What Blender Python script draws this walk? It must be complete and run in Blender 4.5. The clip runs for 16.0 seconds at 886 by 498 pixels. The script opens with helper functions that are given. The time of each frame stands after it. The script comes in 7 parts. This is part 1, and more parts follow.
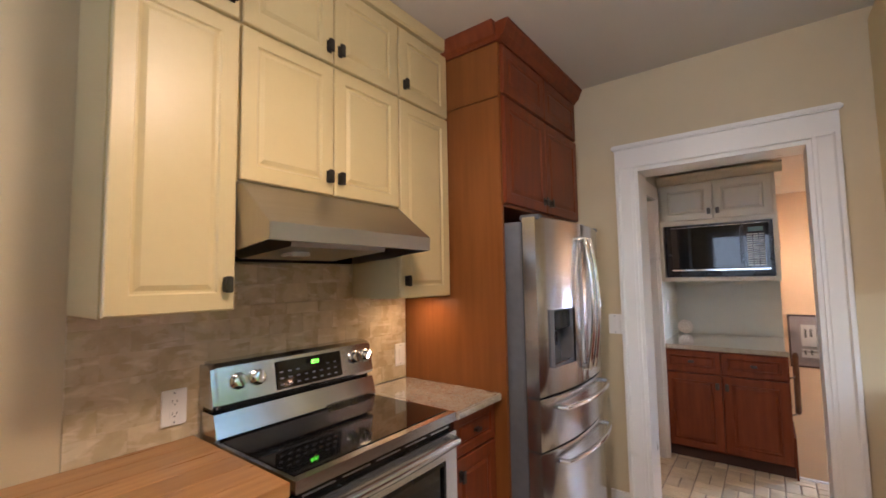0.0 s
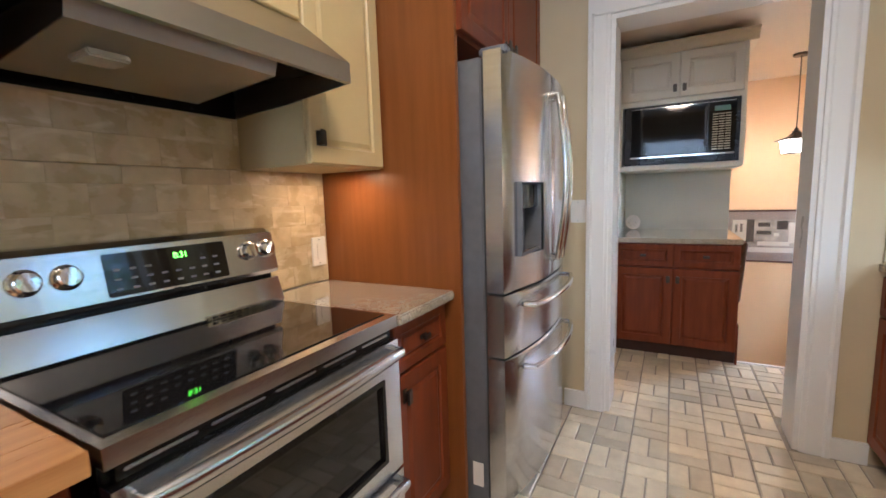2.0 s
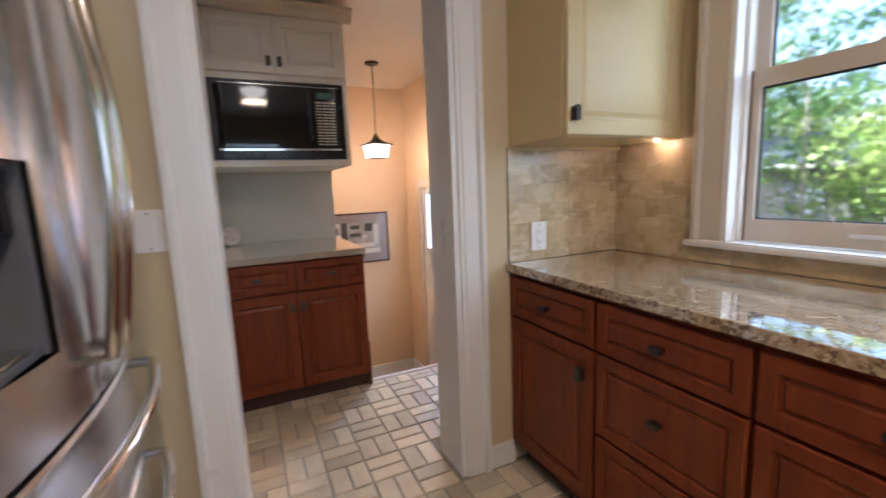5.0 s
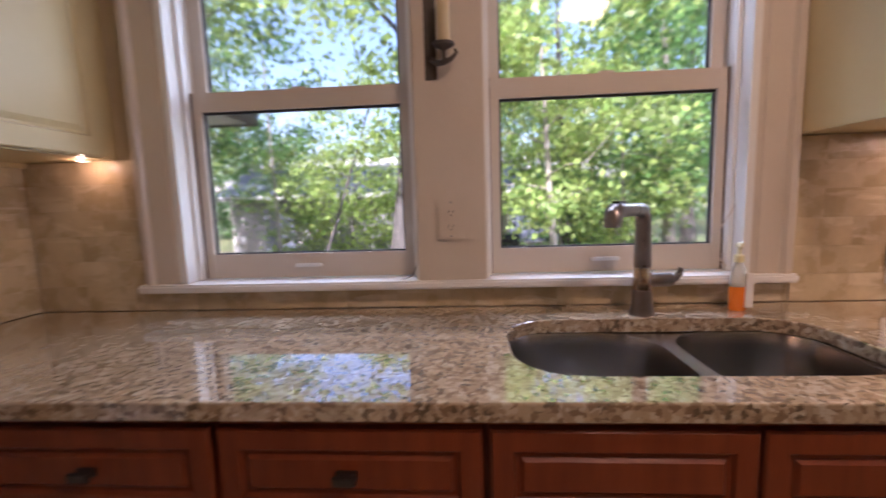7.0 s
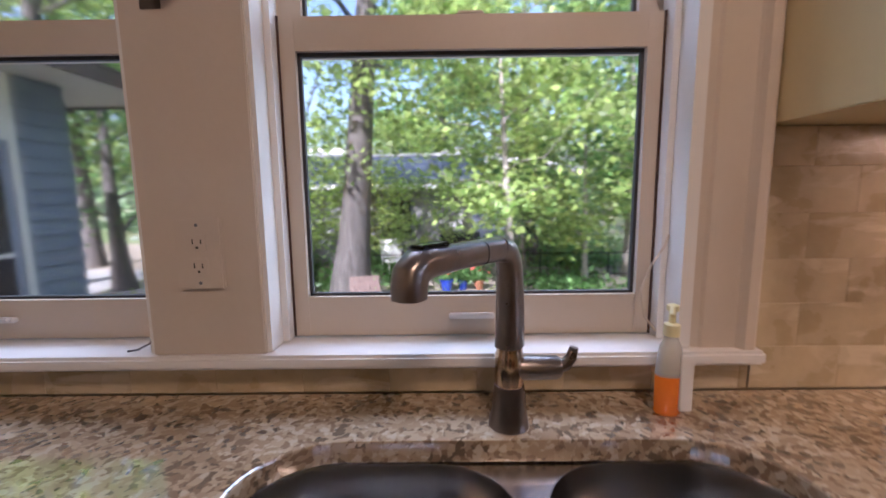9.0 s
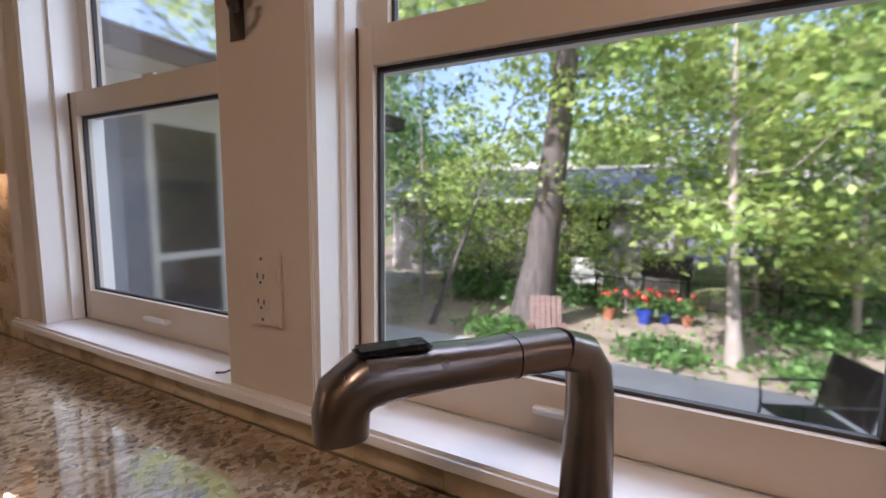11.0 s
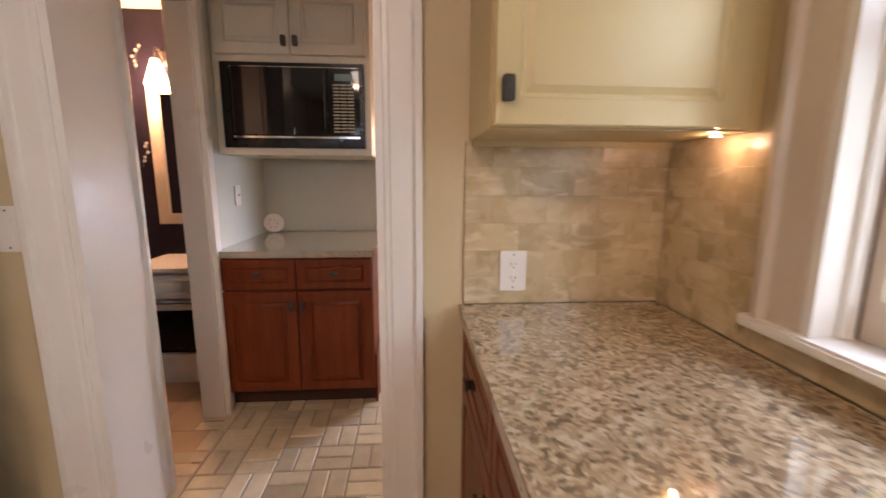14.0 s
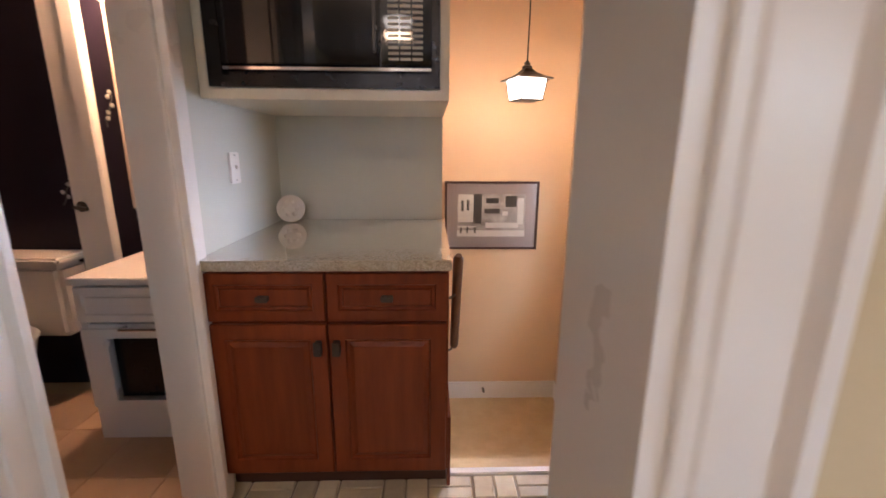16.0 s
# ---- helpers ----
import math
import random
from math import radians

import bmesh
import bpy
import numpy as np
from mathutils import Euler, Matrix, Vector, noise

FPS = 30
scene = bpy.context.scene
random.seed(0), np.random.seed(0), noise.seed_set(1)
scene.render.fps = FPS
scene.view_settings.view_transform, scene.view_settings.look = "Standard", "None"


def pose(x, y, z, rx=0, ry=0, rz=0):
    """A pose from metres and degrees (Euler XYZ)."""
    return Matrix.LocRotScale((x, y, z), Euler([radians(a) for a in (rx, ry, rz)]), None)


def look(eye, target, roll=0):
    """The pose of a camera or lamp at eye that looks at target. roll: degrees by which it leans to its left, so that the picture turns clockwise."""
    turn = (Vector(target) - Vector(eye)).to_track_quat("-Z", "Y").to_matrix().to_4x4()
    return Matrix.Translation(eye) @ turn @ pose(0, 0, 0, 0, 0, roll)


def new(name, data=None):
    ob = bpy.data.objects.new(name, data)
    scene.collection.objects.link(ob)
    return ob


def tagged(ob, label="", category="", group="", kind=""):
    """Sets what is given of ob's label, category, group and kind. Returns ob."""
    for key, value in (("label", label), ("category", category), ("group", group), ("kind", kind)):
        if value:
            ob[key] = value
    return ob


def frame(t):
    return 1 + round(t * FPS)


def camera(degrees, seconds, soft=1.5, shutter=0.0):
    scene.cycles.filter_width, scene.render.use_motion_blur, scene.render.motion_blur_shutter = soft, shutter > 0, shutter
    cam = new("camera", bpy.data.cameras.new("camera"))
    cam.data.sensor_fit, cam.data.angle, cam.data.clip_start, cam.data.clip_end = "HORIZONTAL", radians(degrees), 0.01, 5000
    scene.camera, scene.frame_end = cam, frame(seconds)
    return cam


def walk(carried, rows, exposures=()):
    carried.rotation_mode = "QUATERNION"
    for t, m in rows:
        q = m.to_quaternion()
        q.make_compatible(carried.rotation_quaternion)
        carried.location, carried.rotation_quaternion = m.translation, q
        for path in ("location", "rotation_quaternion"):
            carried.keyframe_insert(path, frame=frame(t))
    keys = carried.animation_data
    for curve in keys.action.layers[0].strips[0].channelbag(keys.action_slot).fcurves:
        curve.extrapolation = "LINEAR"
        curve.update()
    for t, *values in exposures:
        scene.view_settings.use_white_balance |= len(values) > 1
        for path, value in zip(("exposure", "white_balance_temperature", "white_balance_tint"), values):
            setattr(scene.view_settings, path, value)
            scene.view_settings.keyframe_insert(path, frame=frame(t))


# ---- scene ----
cam = camera(92.9, 16.0, 1.6, 0.4)
PATH = [
    (0, (0.833, 0.487, 1.475), (-0.382, 2.07, 1.618), -1.0),
    (0.5, (0.728, 0.545, 1.481), (-0.352, 2.225, 1.587), -1.0),
    (1, (0.623, 0.64, 1.412), (-0.344, 2.391, 1.417), -1.4),
    (1.5, (0.56, 0.795, 1.319), (-0.424, 2.531, 1.183), -1.3),
    (2, (0.482, 0.932, 1.27), (-0.465, 2.675, 1.022), -1.8),
    (2.5, (0.326, 1.059, 1.257), (-0.404, 2.903, 1.0), -3.2),
    (3, (0.233, 1.211, 1.228), (-0.212, 3.139, 0.935), -3.3),
    (3.2, (0.214, 1.309, 1.225), (-0.103, 3.263, 0.94), -2.8),
    (5.3, (0.326, 1.946, 1.26), (1.407, 3.606, 0.984), -2.3),
    (5.5, (0.377, 1.979, 1.263), (1.637, 3.507, 0.99), -2.2),
    (6, (0.482, 2.047, 1.27), (2.157, 3.105, 0.997), -2.2),
    (6.5, (0.538, 2.057, 1.285), (2.448, 2.576, 1.002), -2.2),
    (7, (0.616, 1.949, 1.26), (2.598, 2.083, 1.025), -1.8),
    (7.5, (0.763, 1.854, 1.299), (2.74, 1.718, 1.03), -1.8),
    (8, (0.863, 1.757, 1.289), (2.836, 1.551, 1.034), -1.2),
    (8.5, (1.019, 1.724, 1.321), (2.982, 1.479, 1.03), -1.8),
    (9, (1.149, 1.58, 1.303), (3.131, 1.593, 1.031), -0.7),
    (9.5, (1.258, 1.493, 1.334), (3.217, 1.806, 1.085), 0.8),
    (9.7, (1.284, 1.479, 1.339), (3.215, 1.946, 1.104), 0.5),
    (11.8, (1.416, 1.426, 1.349), (3.101, 2.469, 1.074), -0.6),
    (12, (1.402, 1.451, 1.355), (3.045, 2.553, 1.061), -1.2),
    (12.5, (1.325, 1.565, 1.34), (2.781, 2.915, 1.103), -0.1),
    (13, (1.236, 1.713, 1.343), (2.302, 3.38, 1.054), -0.5),
    (13.5, (1.161, 1.912, 1.325), (1.682, 3.816, 1.002), 0.3),
    (14, (1.135, 2.15, 1.316), (1.282, 4.115, 0.97), 0.3),
    (14.5, (1.048, 2.376, 1.293), (1.06, 4.345, 0.943), -0.2),
    (15, (0.974, 2.62, 1.265), (0.942, 4.587, 0.906), -0.6),
    (15.5, (0.959, 2.887, 1.258), (0.887, 4.849, 0.876), -0.1),
    (16, (0.853, 3.087, 1.259), (0.915, 5.034, 0.805), 0.4),
]
EXPOSURES = [(0, 2.32, 5300, 17), (1, 2.35, 5200, 15), (2, 2.62, 4950, 11), (3, 2.65, 5200, 12), (5.5, 2.0, 5150, 20), (7, 1.6, 5450, 32), (9, 1.4, 5250, 28), (9.5, 1.42, 5250, 25), (12, 1.08, 6500, 32), (12.5, 1.2, 6950, 36), (13.5, 1.8, 6600, 32), (14.5, 2.37, 5750, 20), (15.5, 2.27, 5500, 21), (16, 2.3, 5700, 23)]
walk(cam, [(t, look(eye, target, roll)) for t, eye, target, roll in PATH], EXPOSURES)


# ---- light ----
world = bpy.data.worlds.new("world")
scene.world = world
world.use_nodes = True
wn = world.node_tree.nodes
sky = wn.new("ShaderNodeTexSky")
sky.sky_type, sky.sun_disc = "NISHITA", False
sky.dust_density, sky.air_density = 4.0, 1.2
sky.sun_elevation, sky.sun_rotation = radians(42), radians(-65)
world.node_tree.links.new(sky.outputs[0], wn["Background"].inputs[0])
wn["Background"].inputs[1].default_value = 0.15
sun = new("sun", bpy.data.lights.new("sun", "SUN"))
sun.data.energy, sun.data.angle, sun.data.color = 5.0, radians(0.53), (1.0, 0.94, 0.84)
sun.matrix_world = look((-6.5, 3.0, 6.5), (0, 0, 0))


def lamp(name, kind, place, energy, colour, size=0.1, target=None, size_y=None, spot=120):
    ob = new(name, bpy.data.lights.new(name, kind))
    ob.data.energy, ob.data.color = energy, colour
    if kind == "AREA":
        ob.data.size = size
        if size_y:
            ob.data.shape, ob.data.size_y = "RECTANGLE", size_y
    else:
        ob.data.shadow_soft_size = size
    if kind == "SPOT":
        ob.data.spot_size, ob.data.spot_blend = radians(spot), 0.8
    ob.matrix_world = look(place, target) if target else pose(*place)
    return ob


WARM = (1.0, 0.66, 0.37)
lamp("ceiling_bulb", "POINT", (0.52, 1.20, 2.53), 1.6, WARM, 0.09)
lamp("ceiling_bowl_light", "AREA", (0.52, 1.20, 2.425), 4.3, WARM, 0.26, (0.52, 1.20, 0))
lamp("under_cabinet_bulb", "AREA", (-0.66, 2.20, 1.372), 0.31, (1.0, 0.60, 0.28), 0.10, (-0.66, 2.20, 0))
lamp("under_cabinet_bulb", "POINT", (1.850, 3.13, 1.396), 0.09, (1.0, 0.62, 0.36), 0.007)
lamp("under_cabinet_bulb", "AREA", (1.74, 0.66, 1.398), 0.32, (1.0, 0.62, 0.36), 0.06, (1.74, 0.66, 0))
lamp("pendant_bulb", "POINT", (1.41, 5.655, 1.605), 7, (1.0, 0.72, 0.46), 0.08)
lamp("sconce_bulb", "POINT", (-0.50, 5.10, 1.93), 10.0, (1.0, 0.56, 0.27), 0.05)
# added fill lamps outside the openings, boosting the open sky's daylight
lamp("sky_fill", "AREA", (4.3, 1.9, 5.0), 84, (0.80, 0.91, 1.0), 5.5, (1.6, 2.0, 1.35), 1.7)
lamp("sky_fill", "AREA", (4.5, -1.9, 2.5), 26, (0.82, 0.95, 0.90), 1.8, (1.6, 2.2, 1.5), 1.6)
lamp("sky_fill", "AREA", (2.7, 6.0, 1.35), 22, (0.84, 0.93, 1.0), 0.8, (0.9, 4.6, 0.0), 0.9)
lamp("sky_fill", "AREA", (0.5, -2.5, 1.75), 11, (0.82, 0.92, 1.0), 1.3, (0.4, 1.5, 1.0), 1.1)


# ---- materials ----
def mat(name, col, rough=0.5, metal=0.0, col2=None, scale=6.0, bump=0.05, fine=90.0, stretch=(1, 1, 1), vary=0.0, coat=0.0, spread=(0.3, 0.7), emit=0.0, rvar=0.08, trans=0.0):
    """A surface of two colours mixed by a coarse and a fine noise, with a fine relief."""
    m = bpy.data.materials.new(name)
    m.use_nodes = True
    n, l = m.node_tree.nodes, m.node_tree.links
    b = n["Principled BSDF"]
    tc, mp = n.new("ShaderNodeTexCoord"), n.new("ShaderNodeMapping")
    mp.inputs["Scale"].default_value = stretch
    l.new(tc.outputs["Object"], mp.inputs[0])
    src = mp.outputs[0]
    info = n.new("ShaderNodeObjectInfo")
    if vary:
        add = n.new("ShaderNodeVectorMath")
        add.operation = "MULTIPLY_ADD"
        l.new(info.outputs["Random"], add.inputs[0])
        add.inputs[1].default_value = (31.0, 17.0, 23.0)
        l.new(src, add.inputs[2])
        src = add.outputs[0]
    no, nf = n.new("ShaderNodeTexNoise"), n.new("ShaderNodeTexNoise")
    no.inputs["Scale"].default_value, no.inputs["Detail"].default_value = scale, 6
    nf.inputs["Scale"].default_value, nf.inputs["Detail"].default_value = fine, 3
    l.new(src, no.inputs["Vector"]), l.new(src, nf.inputs["Vector"])
    mix = n.new("ShaderNodeMath")
    mix.operation, mix.inputs[1].default_value = "MULTIPLY_ADD", 0.25
    l.new(nf.outputs["Fac"], mix.inputs[0]), l.new(no.outputs["Fac"], mix.inputs[2])
    ramp = n.new("ShaderNodeValToRGB")
    c2 = col2 or tuple(c * 0.86 for c in col)
    ramp.color_ramp.elements[0].position, ramp.color_ramp.elements[1].position = spread[0] + 0.12, spread[1] + 0.12
    ramp.color_ramp.elements[0].color, ramp.color_ramp.elements[1].color = (*c2, 1), (*col, 1)
    l.new(mix.outputs[0], ramp.inputs[0])
    out = ramp.outputs[0]
    if vary:
        hs, mr = n.new("ShaderNodeHueSaturation"), n.new("ShaderNodeMapRange")
        mr.inputs["To Min"].default_value, mr.inputs["To Max"].default_value = 1 - vary, 1 + vary
        l.new(info.outputs["Random"], mr.inputs["Value"]), l.new(mr.outputs[0], hs.inputs["Value"])
        l.new(out, hs.inputs["Color"])
        out = hs.outputs[0]
    l.new(out, b.inputs["Base Color"])
    rr = n.new("ShaderNodeMapRange")
    rr.inputs["To Min"].default_value, rr.inputs["To Max"].default_value = max(rough - rvar, 0.02), rough + rvar
    l.new(no.outputs["Fac"], rr.inputs["Value"]), l.new(rr.outputs[0], b.inputs["Roughness"])
    b.inputs["Metallic"].default_value = metal
    b.inputs["Coat Weight"].default_value, b.inputs["Coat Roughness"].default_value = coat, 0.12
    if trans:
        b.inputs["Transmission Weight"].default_value = trans
    if bump:
        bp = n.new("ShaderNodeBump")
        bp.inputs["Strength"].default_value, bp.inputs["Distance"].default_value = bump, 0.004
        l.new(nf.outputs["Fac"], bp.inputs["Height"]), l.new(bp.outputs[0], b.inputs["Normal"])
    if emit:
        l.new(out, b.inputs["Emission Color"])
        b.inputs["Emission Strength"].default_value = emit
    return m


def granite_mat(name, tones, gloss=0.12, scale=70.0):
    """Polished granite: crystals of several tones in drifts."""
    m = mat(name, tones[0], gloss, 0, tones[1], 9, 0.0, rvar=0.02)
    n, l = m.node_tree.nodes, m.node_tree.links
    b, tc = n["Principled BSDF"], n["Texture Coordinate"]
    wob = n.new("ShaderNodeTexNoise")
    wob.inputs["Scale"].default_value = 22
    l.new(tc.outputs["Object"], wob.inputs["Vector"])
    bend = n.new("ShaderNodeVectorMath")
    bend.operation = "MULTIPLY_ADD"
    bend.inputs[1].default_value = (0.03, 0.03, 0.03)
    l.new(wob.outputs["Color"], bend.inputs[0]), l.new(tc.outputs["Object"], bend.inputs[2])
    rag, bend2 = n.new("ShaderNodeTexNoise"), n.new("ShaderNodeVectorMath")
    rag.inputs["Scale"].default_value, rag.inputs["Detail"].default_value = 130, 3
    bend2.operation = "MULTIPLY_ADD"
    bend2.inputs[1].default_value = (0.012, 0.012, 0.012)
    l.new(tc.outputs["Object"], rag.inputs["Vector"]), l.new(rag.outputs["Color"], bend2.inputs[0]), l.new(bend.outputs[0], bend2.inputs[2])
    vo = n.new("ShaderNodeTexVoronoi")
    vo.inputs["Scale"].default_value = scale
    l.new(bend2.outputs[0], vo.inputs["Vector"])
    sep = n.new("ShaderNodeSeparateColor")
    l.new(vo.outputs["Color"], sep.inputs[0])
    ramp = n.new("ShaderNodeValToRGB")
    ramp.color_ramp.interpolation = "CONSTANT"
    e = ramp.color_ramp.elements
    e[0].position, e[0].color = 0.0, (*tones[2], 1)
    e[1].position, e[1].color = 0.10, (*tones[3], 1)
    for p, c in ((0.30, tones[1]), (0.62, tones[0]), (0.86, tones[4])):
        x = e.new(p)
        x.color = (*c, 1)
    drift = n.new("ShaderNodeTexNoise")
    drift.inputs["Scale"].default_value, drift.inputs["Detail"].default_value = 14, 5
    l.new(tc.outputs["Object"], drift.inputs["Vector"])
    off = n.new("ShaderNodeMath")
    off.operation, off.inputs[1].default_value = "MULTIPLY_ADD", 0.9
    l.new(drift.outputs["Fac"], off.inputs[0])
    sub = n.new("ShaderNodeMath")
    sub.operation, sub.inputs[1].default_value = "SUBTRACT", 0.45
    l.new(sep.outputs[0], sub.inputs[0]), l.new(sub.outputs[0], off.inputs[2])
    l.new(off.outputs[0], ramp.inputs[0])
    mixc = n.new("ShaderNodeMix")
    mixc.data_type = "RGBA"
    mixc.inputs[0].default_value = 0.3
    l.new(ramp.outputs[0], mixc.inputs[6]), l.new(n["Color Ramp"].outputs[0], mixc.inputs[7])
    l.new(mixc.outputs[2], b.inputs["Base Color"])
    b.inputs["Specular IOR Level"].default_value = 1.0
    b.inputs["Coat Weight"].default_value, b.inputs["Coat Roughness"].default_value, b.inputs["Coat IOR"].default_value = 1.0, 0.02, 1.8
    return m


def glass_mat(name, tint=(1, 1, 1), rough=0.0):
    m = bpy.data.materials.new(name)
    m.use_nodes = True
    b = m.node_tree.nodes["Principled BSDF"]
    b.inputs["Base Color"].default_value = (*tint, 1)
    b.inputs["Transmission Weight"].default_value, b.inputs["Roughness"].default_value, b.inputs["IOR"].default_value = 1, rough, 1.45
    return m


def leaf_mat(name, a, b2):
    m = mat(name, a, 0.45, 0, b2, 3.0, 0.0, 14.0)
    n, l = m.node_tree.nodes, m.node_tree.links
    geo, hs, mr = n.new("ShaderNodeNewGeometry"), n.new("ShaderNodeHueSaturation"), n.new("ShaderNodeMapRange")
    mr.inputs["To Min"].default_value, mr.inputs["To Max"].default_value = 0.6, 1.75
    l.new(geo.outputs["Random Per Island"], mr.inputs["Value"]), l.new(mr.outputs[0], hs.inputs["Value"])
    l.new(n["Color Ramp"].outputs[0], hs.inputs["Color"]), l.new(hs.outputs[0], n["Principled BSDF"].inputs["Base Color"])
    tr, mx = n.new("ShaderNodeBsdfTranslucent"), n.new("ShaderNodeMixShader")
    l.new(hs.outputs[0], tr.inputs["Color"])
    mx.inputs[0].default_value = 0.6
    l.new(n["Principled BSDF"].outputs[0], mx.inputs[1]), l.new(tr.outputs[0], mx.inputs[2])
    l.new(mx.outputs[0], n["Material Output"].inputs[0])
    return m


